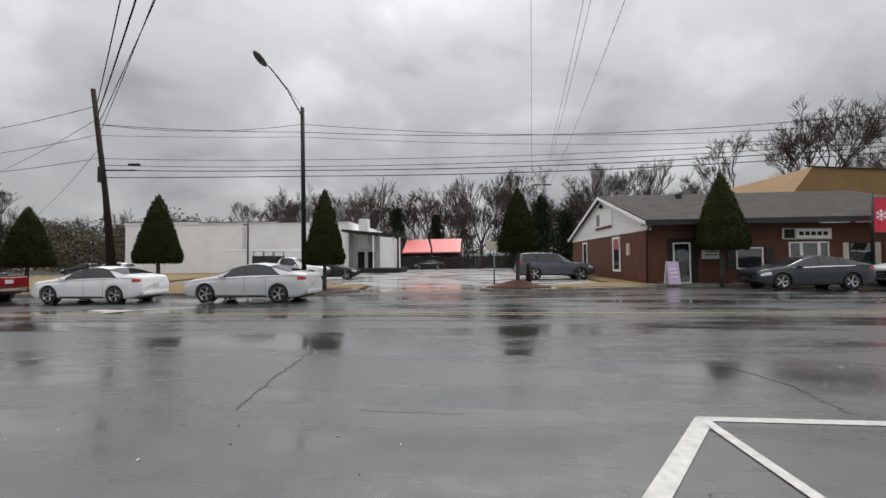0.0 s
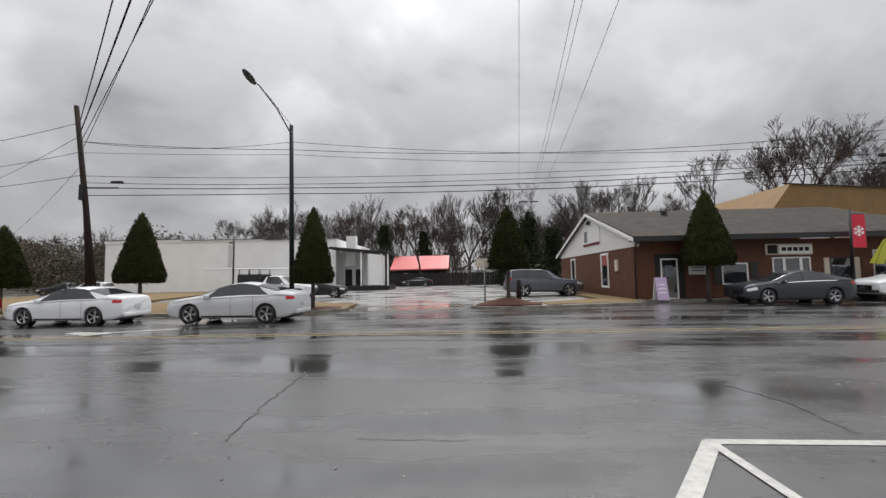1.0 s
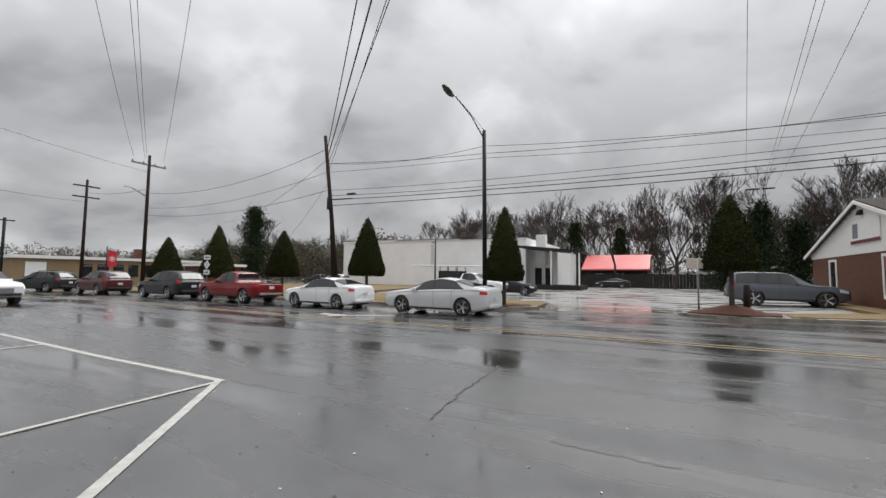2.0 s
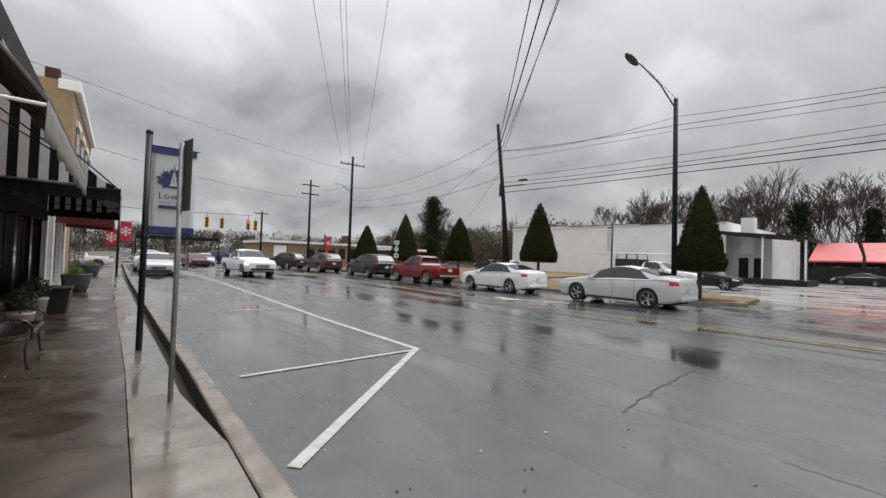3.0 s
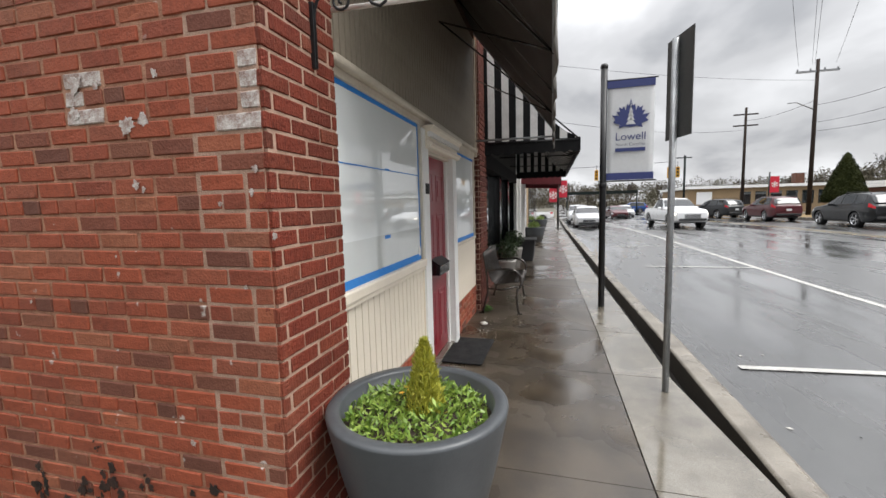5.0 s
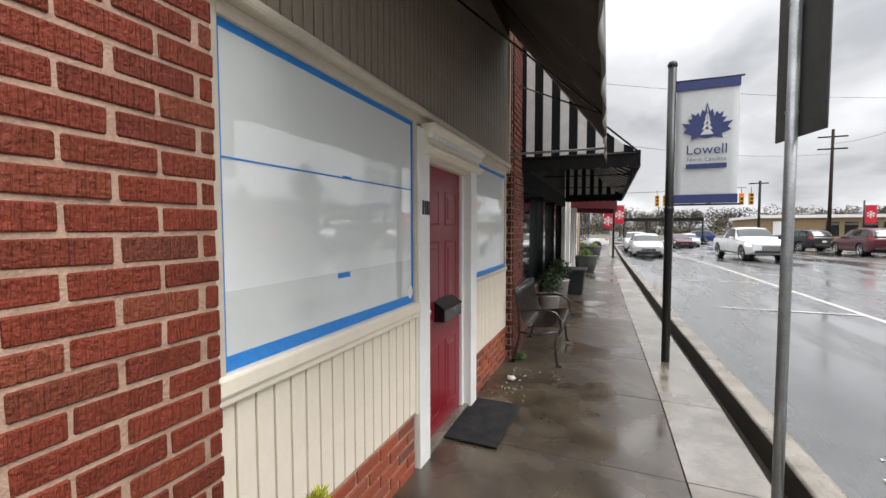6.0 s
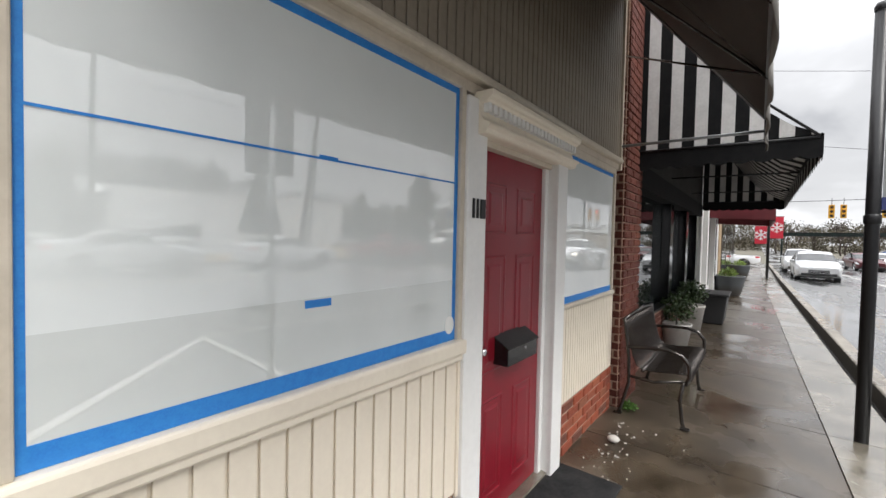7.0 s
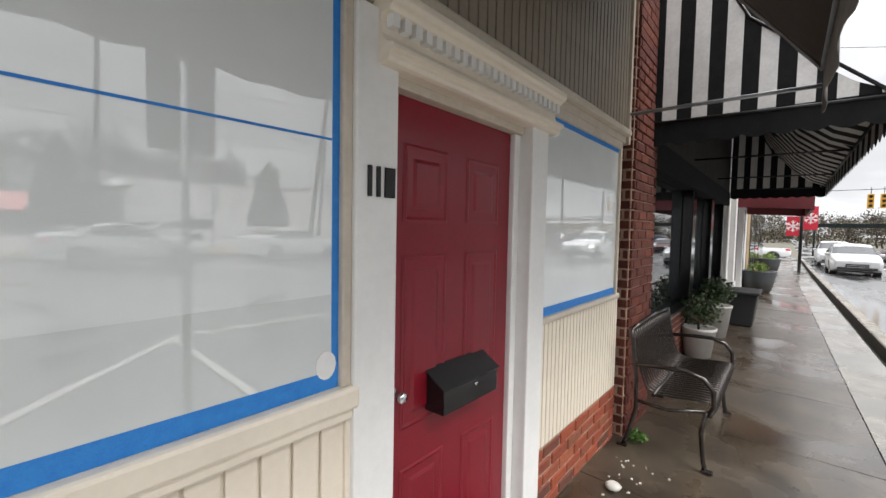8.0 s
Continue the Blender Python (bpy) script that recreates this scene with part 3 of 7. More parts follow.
# small wet leaves and grit scattered over the asphalt
bm = B()
rnd = random.Random(5)
for k in range(150):
    x, y = rnd.uniform(-6, 7), rnd.uniform(2.6, 7.5)
    s_, a = rnd.uniform(0.008, 0.028), rnd.uniform(0, 6.3)
    z = road_z(x, y) + 0.004
    vs = [bm.verts.new((x + s_ * math.cos(a + q) * f, y + s_ * math.sin(a + q) * f, z + h)) for q, f, h in ((0, 1, 0), (1.5, .5, .006), (3.1, 1, 0), (4.7, .6, .004))]
    bm.faces.new(vs).material_index = 1 if rnd.random() < 0.3 else 0
solid("road_litter", bm, [M['crack'], M['stone']], "scattered wet leaf scraps and grit on the street", "litter", kind="stuff", fix=False)

# kerb, slot drain and the two strips of the pavement
bm = B()
g = []
for x in [-60, -48, -40, -35, -30, -24, -18, -14, -10, -8, -6, -4, -2.4, -1, 0, 4, 12, 40]:
    z, k = walk_z(x, 1.9), skew(x)
    g.append([bm.verts.new((x, y, zz)) for y, zz in ((2.07 + k, z - 0.26), (2.075 + k, z - 0.012), (2.10 + k, z), (2.24 + k, z - 0.004), (2.285 + k, z - 0.03), (2.31 + k, road_z(x, 2.3) - 0.02))])
for a, b in zip(g, g[1:]):
    for k in range(5):
        f = bm.faces.new((a[k], b[k], b[k + 1], a[k + 1]))
        # the inner face takes the gutter colour, its shade painted in
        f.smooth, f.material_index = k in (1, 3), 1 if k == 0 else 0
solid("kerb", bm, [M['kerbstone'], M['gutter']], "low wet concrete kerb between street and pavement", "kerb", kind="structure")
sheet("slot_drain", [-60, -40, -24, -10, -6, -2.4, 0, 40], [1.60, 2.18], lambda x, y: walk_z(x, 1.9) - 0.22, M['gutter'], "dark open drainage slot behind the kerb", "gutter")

pavement = tagged(new("pavement", mesh_of("pavement", box(B(), -60, -9, -0.9, 12, 1.86, -0.72), M['soil'])), "wet concrete pavement of worn slabs", "pavement", kind="structure")


def slab(x0, x1, y0, y1, material, seed, y2=None):
    bm = B()
    q = 0.005
    rnd = random.Random(seed)
    dz = rnd.uniform(-0.003, 0.003)
    pts = [(x, y + (skew(x) if y > 0.5 else 0.0)) for x, y in ((x0 + q, y0 + q), (x1 - q, y0 + q), (x1 - q, (y2 or y1) - q), (x0 + q, y1 - q))]
    t_ = [bm.verts.new((x, y, walk_z(x, y) + dz)) for x, y in pts]
    m_ = [bm.verts.new((x + (0.002 if i in (1, 2) else -0.002), y + (0.002 if i > 1 else -0.002), walk_z(x, y) - 0.008)) for i, (x, y) in enumerate(pts)]
    b_ = [bm.verts.new((v.co.x, v.co.y, v.co.z - 0.25)) for v in m_]
    bm.faces.new(t_)
    for lo, hi in ((m_, t_), (b_, m_)):
        for i in range(4):
            bm.faces.new((lo[i], lo[(i + 1) % 4], hi[(i + 1) % 4], hi[i]))
    return part("slab", bm, material, pavement, fix=False)


cuts = [12, 9, 6, 3.2, 0.6, -0.9, -2.05, -3.29, -4.90, -6.25, -7.57]
while cuts[-1] > -58:
    cuts.append(cuts[-1] - 1.5)
for i, (a, b) in enumerate(zip(cuts, cuts[1:])):
    slab(b, a, -0.30 if b < -2.4 else 0.02, 1.40, M['concrete'], i)
    slab(b, a, 1.40, 1.885 if b < -3.4 else 2.062, M['pale_slab'], i + 500, 2.055 if -3.4 < a < -3.2 else None)

# turf beside the side wall
TURF = sheet("turf", [-2.37, -1, 1, 4, 12], [-9, -3, -1, 0.03], lambda x, y: 0.0 + 0.02 * math.sin(x * 3 + y * 2), M['turf'], "patchy winter turf beside the brick wall", "turf")
bm = B()
rnd = random.Random(11)
for k in range(16000):
    x, y = -2.36 + abs(rnd.gauss(0, 0.7)), rnd.uniform(-3.2, 0.07)
    if y > 0.0 and rnd.random() < 0.7:
        continue
    h, a = rnd.uniform(0.010, 0.036) * (1.3 if noise.noise((x * 3, y * 3, 0)) > 0.1 else 0.8), rnd.uniform(0, 6.3)
    dx, dy = math.cos(a), math.sin(a)
    z = 0.005 + 0.02 * math.sin(x * 3 + y * 2)
    w_ = 0.004
    bm.faces.new([bm.verts.new(p) for p in ((x - dy * w_, y + dx * w_, z), (x + dy * w_, y - dx * w_, z), (x + dx * h * .7, y + dy * h * .7, z + h))])
solid("grass", bm, M['grass'], "short yellowed grass blades along the wall", "grass", kind="stuff", fix=False)

# far side: lawn verge, driveway island and pavement
def raised(name, poly, material, label, z=0.0, cat="verge"):
    bm = prism(B(), poly, -0.3, z, 'z')
    return solid(name, bm, material, label, cat, kind="structure")


raised("verge_lawn", [(-5.6, 20.0), (-4.6, 21.0), (-4.9, 24.5), (-9, 27), (-22, 29), (-30, 60), (-52, 60), (-46, 19.6), (-24, 19.6), (-7, 19.5)], M['grass_dry'], "dormant straw-coloured lawn behind the kerb", 0.0)
raised("kerb_far", [(-4.35, 20.9), (-5.5, 19.85), (-7, 19.32), (-46, 19.4), (-46, 19.62), (-7, 19.56), (-5.65, 20.02), (-4.6, 21.1)], M['kerbstone'], "low concrete kerb of the lawn", 0.012, "kerb")
raised("mulch_bed", [(-4.75, 20.9), (-5.7, 20.1), (-9.5, 19.7), (-9.5, 22), (-5.2, 22.2)], M['mulch'], "reddish bark mulch at the lawn corner", 0.03, "mulch bed")
raised("island_kerb", [(1.35, 21.3), (1.9, 20.55), (3.2, 20.3), (9.6, 21.6), (9.6, 21.9), (8, 22.9), (3.2, 23.6), (1.6, 22.6)], M['kerbstone'], "concrete kerb round a planted island", 0.0, "kerb")
raised("island_bed", [(1.6, 21.3), (2.1, 20.8), (3.2, 20.6), (4.6, 21.0), (4.9, 22.4), (3.2, 23.3), (1.9, 22.5)], M['mulch'], "mounded red bark mulch round a clipped tree", 0.05, "mulch bed")
raised("island_lawn", [(4.9, 21.1), (9.4, 21.95), (10.0, 23.6), (10.0, 34), (8.9, 34), (8.6, 25), (5.0, 22.8)], M['grass_dry'], "thin dry grass beside the brick shop", 0.03)
raised("far_pavement", [(9.7, 22.9), (60, 23.4), (60, 26), (10.1, 24.2)], M['kerbstone'], "wet pavement in front of the brick shops", 0.0, "pavement")
raised("lot", [(-5.2, 24.3), (8.7, 24.6), (8.9, 50), (16, 75), (-24, 75), (-24, 52), (-20, 30), (-9, 27.2)], M['lot'], "worn pale wet surface of the back lot", -0.124, "parking lot")
raised("driveway_patch", [(-4.3, 20.3), (1.3, 20.9), (1.0, 24.6), (-4.7, 24.2)], M['pale_slab'], "pale concrete apron of the driveway", -0.120, "driveway")

# ---- brick shop, near side ----
WALLTOP = 5.2
bm = box(B(), -6.95, -9.0, -0.35, SIDE_X - 0.012, FY - 0.25, WALLTOP)
solid("wall_shop_core", bm, M['mortar'], "masonry body of the red brick corner shop", "wall", kind="structure")
bm = box(B(), -2.922, FY - 0.3, -0.3, SIDE_X - 0.0125, -0.067, WALLTOP)
pier = solid("wall_corner_pier", bm, M['pale_mortar'], "red brick corner pier with pale mortar joints", "wall", kind="structure")
side = solid("wall_side", box(B(), SIDE_X - 0.14, -9.0, -0.3, SIDE_X - 0.0065, -0.08, WALLTOP), M['mortar'], "weathered red brick side wall with flaking paint", "wall", kind="structure")
part("repointed_strip", box(B(), SIDE_X - 0.02, -0.40, -0.05, SIDE_X - 0.0045, -0.0805, 2.9), M['pale_mortar'], side, "pale repointed mortar near the corner")
COURSE, BL, JT = 0.075, 0.22, 0.013


def brick_block(sx, sy, sz, seed):
    """One brick with knocked edges, its middle at the origin."""
    rnd = random.Random(seed)
    bm = B()
    j = lambda: rnd.uniform(-0.0026, 0.0026)
    e = 0.004
    lo = [(-sx, -sy, -sz), (sx, -sy, -sz), (sx, sy, -sz), (-sx, sy, -sz), (-sx, -sy, sz), (sx, -sy, sz), (sx, sy, sz), (-sx, sy, sz)]
    vs = [bm.verts.new((a + j(), b + j(), c + j())) for a, b, c in lo]
    for q in ((0, 3, 2, 1), (4, 5, 6, 7), (0, 1, 5, 4), (1, 2, 6, 5), (2, 3, 7, 6), (3, 0, 4, 7)):
        bm.faces.new([vs[i] for i in q])
    bmesh.ops.bevel(bm, geom=bm.edges[:], offset=e, segments=1, affect='EDGES')
    return bm


def joined_bricks(name, places, material, parent, label=""):
    """Bricks too far or too many to pick apart, as one mesh."""
    V, F = [], []
    for (x, y, z, sx, sy, sz) in places:
        o = len(V)
        for k in (-1, 1):
            V += [(x - sx, y - sy, z + k * sz), (x + sx, y - sy, z + k * sz), (x + sx, y + sy, z + k * sz), (x - sx, y + sy, z + k * sz)]
        F += [tuple(o + i for i in q) for q in ((0, 3, 2, 1), (4, 5, 6, 7), (0, 1, 5, 4), (1, 2, 6, 5), (2, 3, 7, 6), (3, 0, 4, 7))]
    me = bpy.data.meshes.new(name)
    me.from_pydata(V, [], F)
    me.materials.append(material)
    ob = new(name, me)
    ob.parent = parent
    tagged(ob, label or "courses of brick", "", "", "stuff")
    return ob


def courses(u0, u1, z0, z1, headers=6, shift=0.0):
    """(middle, half length, height) of each brick of a wall strip, with a header course now and then."""
    rows, z, i = [], z0 + COURSE / 2, 0
    while z < z1:
        hd = headers and i % headers == 2
        L = BL / 2 if hd else BL
        u = u0 - (L / 2 if i % 2 else 0.0) - (shift if not hd else 0)
        while u < u1 - 0.02:
            a, b = max(u, u0), min(u + L, u1)
            if b - a > 0.035:
                rows.append(((a + b) / 2, (b - a - JT) / 2, z))
            u += L
        z, i = z + COURSE, i + 1
    return rows


# ---- shop front ----
def trim(name, x0, y0, z0, x1, y1, z1, material, label, cat="trim", bev=0.004):
    return solid(name, box(B(), min(x0, x1), y0, z0, max(x0, x1), y1, z1), material, label, cat, kind="structure", bevel=bev)


def beadboard(name, x0, x1, z0, z1, y, step, material, label, gap=0.010, depth=0.011):
    """Upright grooved boards, each its own piece, on one backing."""
    back = solid(name, box(B(), x0, y - 0.03, z0, x1, y - depth, z1), material, label, "panelling", kind="structure")
    n_ = max(1, round((x1 - x0) / step))
    w_ = (x1 - x0) / n_
    me = mesh_of("board", box(B(), -w_ / 2 + gap / 2, -depth, 0, w_ / 2 - gap / 2, 0.0, z1 - z0, 0.0025), material)
    for k in range(n_):
        ob = new("board", me)
        ob.parent = back
        ob.location = (x0 + (k + 0.5) * w_, y + 0.001, z0)
    return back


def shop_window(name, x0, x1, z0, z1, label, sides=True):
    """A big pane papered from inside, edged with blue masking tape."""
    w_ = thing(name, pose(0, 0, 0), label, "window")
    w_["kind"] = "structure"
    part("pane", box(B(), x0, FY - 0.012, z0, x1, FY - 0.004, z1), M['paper'], w_, "papered window glass with street reflections")
    fr = 0.034
    for a, b, c, d in ((x0 - fr, z0 - 0.002, x0, z1 + fr), (x1, z0 - 0.002, x1 + fr, z1 + fr), (x0, z1, x1, z1 + fr)):
        part("window_frame", box(B(), a, FY - 0.05, b, c, FY + 0.016, d), M['tan_trim'], w_, bevel=0.006)
    t = 0.028
    rnd = random.Random(len(name))
    for a, b, c, d in ((x0, z0, x1, z0 + 0.05), (x0, z1 - t, x1, z1), (x0, z0 + 0.05, x0 + t * 0.8, z1 - t), (x1 - t * 0.6, z0 + 0.05, x1, z1 - t))[:4 if sides else 2]:
        part("tape_strip", box(B(), a, FY - 0.004, b, c, FY - 0.0022, d), M['tape'], w_)
    return w_


W1 = shop_window("window_1", -4.345, -2.965, 1.055, 2.165, "large shop window papered white inside and edged with blue tape")
bm = B()
ribbon(bm, [(-4.32, 1.748), (-2.97, 1.738)], 0.0065, 0.0, lambda x, y: 0)
for v in bm.verts:
    v.co = (v.co.x, FY - 0.0018, v.co.y)
part("tape_strip", bm, M['tape'], W1, "thin blue tape line across the paper", fix=False)
part("tape_strip", box(B(), -3.67, FY - 0.004, 1.288, -3.575, FY - 0.0020, 1.312), M['tape'], W1, "short scrap of blue tape")
part("tape_strip", box(B(), -3.69, FY - 0.004, 1.742, -3.62, FY - 0.0024, 1.754), M['tape'], W1, "short scrap of blue tape")
bm = prism(B(), [(-4.305 + 0.032 * math.cos(a), 1.125 + 0.04 * math.sin(a)) for a in (2 * math.pi * k / 14 for k in range(14))], FY - 0.004, FY - 0.0012)
part("paper_patch", bm, M['white'], W1, "round scrap of white paper")
part("lower_paper", prism(B(), [(-4.345, 1.055), (-2.965, 1.055), (-2.965, 1.312), (-4.345, 1.322)], FY - 0.0042, FY - 0.0036), M['paper_low'], W1, "greyer lower sheet of paper behind the glass")
W2 = shop_window("window_2", -6.78, -5.60, 1.055, 2.11, "smaller shop window papered white inside and edged with blue tape", False)
trim("window_sill", -4.40, FY - 0.05, 0.985, -2.922, FY + 0.034, 1.054, M['cream'], "cream moulded sill cap under the shop window", "sill", 0.012)
trim("sill_moulding", -4.39, FY - 0.05, 0.955, -2.922, FY + 0.022, 0.986, M['cream'], "cream moulding under the sill", "trim", 0.008)
trim("window_sill", -6.86, FY - 0.05, 1.02, -5.555, FY + 0.022, 1.058, M['tan_trim'], "beige moulded sill cap under the smaller window", "sill", 0.012)
beadboard("panel_1", -4.37, -2.922, 0.345, 0.956, FY, 0.086, M['cream'], "cream painted beadboard panel below the window")
beadboard("panel_2", -6.88, -5.555, 0.345, 1.021, FY, 0.05, M['cream'], "cream painted beadboard panel below the smaller window")
trim("corner_bead", -4.395, FY - 0.03, 0.33, -4.362, FY + 0.012, 0.985, M['cream'], "cream corner strip of the panel", "trim")
trim("window_head", -6.90, FY - 0.06, 2.166, -2.922, FY + 0.012, 2.215, M['tan_trim'], "beige head board over windows and door", "trim")
trim("head_moulding", -6.90, FY - 0.06, 2.215, -2.922, FY + 0.055, 2.26, M['tan_trim'], "beige moulding under the siding", "trim", 0.015)
trim("window_head_fill", -6.84, FY - 0.06, 2.145, -5.55, FY + 0.008, 2.168, M['tan_trim'], "beige filler board over the smaller window", "trim")
beadboard("siding_upper", -6.90, -2.922, 2.255, 3.75, FY + 0.012, 0.062, M['siding'], "beige ribbed siding under the awning", 0.010, 0.010)
trim("siding_edge", -6.93, FY - 0.05, 2.16, -6.885, FY + 0.035, 3.75, M['tan_trim'], "beige edge strip of the siding", "trim")
bm = box(B(), -6.95, FY - 0.3, 3.75, -2.922, FY + 0.02, WALLTOP)
solid("wall_parapet", bm, M['brick_brown'], "brick parapet above the awning", "wall", kind="structure")
bm = box(B(), -7.0, -9, WALLTOP, SIDE_X + 0.02, 0.02, WALLTOP + 0.08)
solid("parapet_cap", bm, M['canvas_grey'], "grey metal parapet cap", "roof", kind="structure", bevel=0.01)
base1 = solid("wall_base", box(B(), -4.37, FY - 0.06, -0.35, -2.922, FY - 0.010, 0.345), M['pale_mortar'], "brick plinth below the panel", "wall", kind="structure")
base2 = solid("wall_base", box(B(), -6.9, FY - 0.06, -0.35, -5.53, FY - 0.010, 0.345), M['pale_mortar'], "brick plinth below the smaller panel", "wall", kind="structure")

# entrance
trim("casing_left", -4.54, FY - 0.10, -0.1, -4.378, FY + 0.03, 2.146, M['white'], "white painted door pilaster", "door casing", 0.006)
trim("casing_right", -5.545, FY - 0.10, -0.1, -5.385, FY + 0.045, 2.146, M['white'], "white painted door pilaster", "door casing", 0.006)
trim("door_jamb", -5.385, FY - 0.16, -0.06, -5.335, FY - 0.02, 1.955, M['white'], "stepped white door jamb", "door casing", 0.006)
trim("door_jamb", -5.36, FY - 0.16, -0.06, -5.318, FY - 0.06, 1.955, M['tan_trim'], "stepped beige door jamb", "door casing", 0.006)
trim("door_head", -5.385, FY - 0.16, 1.955, -4.555, FY + 0.0, 2.0, M['tan_trim'], "beige door head", "door casing")
trim("threshold", -5.40, FY - 0.16, -0.12, -4.54, FY + 0.02, -0.005, M['pale_slab'], "worn concrete door threshold", "threshold", 0.008)
door = thing("door_1", pose(0, 0, 0), "closed crimson six-panel door with a black letter box", "door")
door["kind"] = "structure"
DY = FY - 0.045
DX0, DX1, DZ1 = -5.335, -4.535, 1.955
part("slab", box(B(), DX0, DY - 0.045, 0.0, DX1, DY, DZ1), M['red_door'], door, bevel=0.003)
cw, sw = 0.12, 0.10
pw = ((DX1 - DX0) - 2 * sw - cw) / 2
for (za, zb) in ((0.12, 0.66), (0.80, 1.42), (1.53, 1.80)):
    for k in range(2):
        xa = DX0 + sw + k * (pw + cw)
        bm = B()
        rings = []
        for off, dy in ((0.0, 0.0015), (0.010, 0.006), (0.020, -0.0005 + 0.002), (0.048, 0.002), (0.062, 0.008)):
            rings.append([bm.verts.new(q) for q in ((xa + off, DY + dy, za + off), (xa + pw - off, DY + dy, za + off), (xa + pw - off, DY + dy, zb - off), (xa + off, DY + dy, zb - off))])
        for r0, r1 in zip(rings, rings[1:]):
            for i in range(4):
                bm.faces.new((r0[i], r0[(i + 1) % 4], r1[(i + 1) % 4], r1[i]))
        bm.faces.new(rings[-1])
        part("panel", bm, M['red_door'], door)
bm = lathe(B(), [(0.0, 0.055), (0.016, 0.052), (0.021, 0.042), (0.018, 0.030), (0.010, 0.024), (0.010, 0.006), (0.024, 0.003), (0.024, 0.0)], 20)
kn = part("knob", bm, M['chrome'], door, "small chrome door knob")
kn.matrix_local = pose(DX1 - 0.07, DY, 0.94, -90)
lb = part("letter_box", prism(B(), [(0.0, 0.0), (0.090, 0.0), (0.090, 0.092), (0.0, 0.150)], -0.178, 0.178, 'x'), M['blackgloss'], door, "black metal letter box with a sloping lid", 0.004)
lb.matrix_local = pose((DX0 + DX1) / 2 - 0.01, DY + 0.001, 0.835)
part("lid", prism(B(), [(0.093, 0.090), (0.097, 0.096), (0.0, 0.157), (0.0, 0.151)], -0.185, 0.185, 'x'), M['black'], lb, "sloping lid")
lk = part("lock", lathe(B(), [(0, 0.004), (0.008, 0.004), (0.008, 0)], 10), M['chrome'], lb, "small lock")
lk.matrix_local = pose(-0.02, 0.091, 0.068, -90)

hood = thing("door_crown", pose(0, 0, 0), "white moulded door crown with a row of dentils", "door crown")
hood["kind"] = "structure"
CX0, CX1 = -5.61, -4.455
prof = [(0.0, 1.985), (0.050, 1.985), (0.066, 1.990), (0.074, 2.000), (0.074, 2.012), (0.092, 2.020), (0.092, 2.034), (0.070, 2.042), (0.052, 2.056), (0.046, 2.07),
        (0.046, 2.125), (0.076, 2.128), (0.082, 2.140), (0.096, 2.146), (0.104, 2.158), (0.104, 2.180), (0.0, 2.180)]
part("moulding", prism(B(), [(FY + a, z) for a, z in prof], CX0, CX1, 'x'), M['cream'], hood, bevel=0.003)
me = mesh_of("dentil", box(B(), -0.014, FY + 0.040, 2.088, 0.014, FY + 0.074, 2.1275), M['white'])
for k in range(24):
    ob = new("dentil", me)
    ob.parent = hood
    ob.location = (CX0 + 0.03 + k * (CX1 - CX0 - 0.06) / 23, 0, 0)
# the number on the pilaster, as plain bars
num = thing("house_number", pose(0, 0, 0), "dark metal house number bars on the white pilaster", "house number")
for k, (dx, w_) in enumerate(((0.0, 0.014), (0.033, 0.014), (0.078, 0.040))):
    part("bar", box(B(), -4.425 - dx - w_ / 2, FY + 0.03, 1.60, -4.425 - dx + w_ / 2, FY + 0.038, 1.69), M['black'], num, bevel=0.002)

# brown awning
aw = thing("brown_awning", pose(0, 0, 0), "dark brown sloped canvas awning on a thin metal frame", "awning")
AX0, AX1, AY, AZ, ATZ = -6.90, -2.93, 0.98, 2.48, 3.85


def cloth(bm, f, nu, nv, mi=0):
    g = [[bm.verts.new(f(i / nu, j / nv)) for j in range(nv + 1)] for i in range(nu + 1)]
    for i in range(nu):
        for j in range(nv):
            fc = bm.faces.new((g[i][j], g[i + 1][j], g[i + 1][j + 1], g[i][j + 1]))
            fc.smooth, fc.material_index = True, mi
    return bm


def sagging(u, v):
    x = AX0 + (AX1 - AX0) * u
    s_ = 0.03 * math.sin(math.pi * ((u * 5) % 1.0)) * math.sin(math.pi * v)
    return (x, FY + 0.02 + (AY - FY - 0.02) * v, ATZ + (AZ - ATZ) * v - s_)


ob = part("canopy", cloth(B(), sagging, 40, 8), M['canvas_brown'], aw, "sagging brown canvas slope", fix=False)
ob.modifiers.new("thick", 'SOLIDIFY').thickness = 0.004
ob = part("valance", cloth(B(), lambda u, v: (AX0 + (AX1 - AX0) * u, AY + 0.008 + 0.012 * math.sin(u * 37) * v, AZ + 0.01 - (0.27 + 0.008 * math.sin(u * 90)) * v), 80, 3), M['canvas_grey'], aw, "faded grey front valance", fix=False)
ob.modifiers.new("thick", 'SOLIDIFY').thickness = 0.004
part("front_bar", tube(B(), [(AX0, AY, AZ), (AX1, AY, AZ)], 0.014), M['galv'], aw)
for k, x in enumerate((AX1, -3.95, -4.95, -5.9, AX0)):
    part("rafter", tube(B(), [(x, FY + 0.02, ATZ - 0.02), (x, AY, AZ - 0.01)], 0.011), M['galv'] if k in (0, 4) else M['bronze'], aw)
for x in (AX1, AX0):
    part("stay", tube(B(), [(x, FY + 0.03, AZ - 0.03 if x == AX1 else AZ - 0.10), (x, AY, AZ - 0.05 if x == AX1 else AZ - 0.10)], 0.013), M['white'] if x == AX1 else M['galv'], aw, "pale horizontal stay rod")
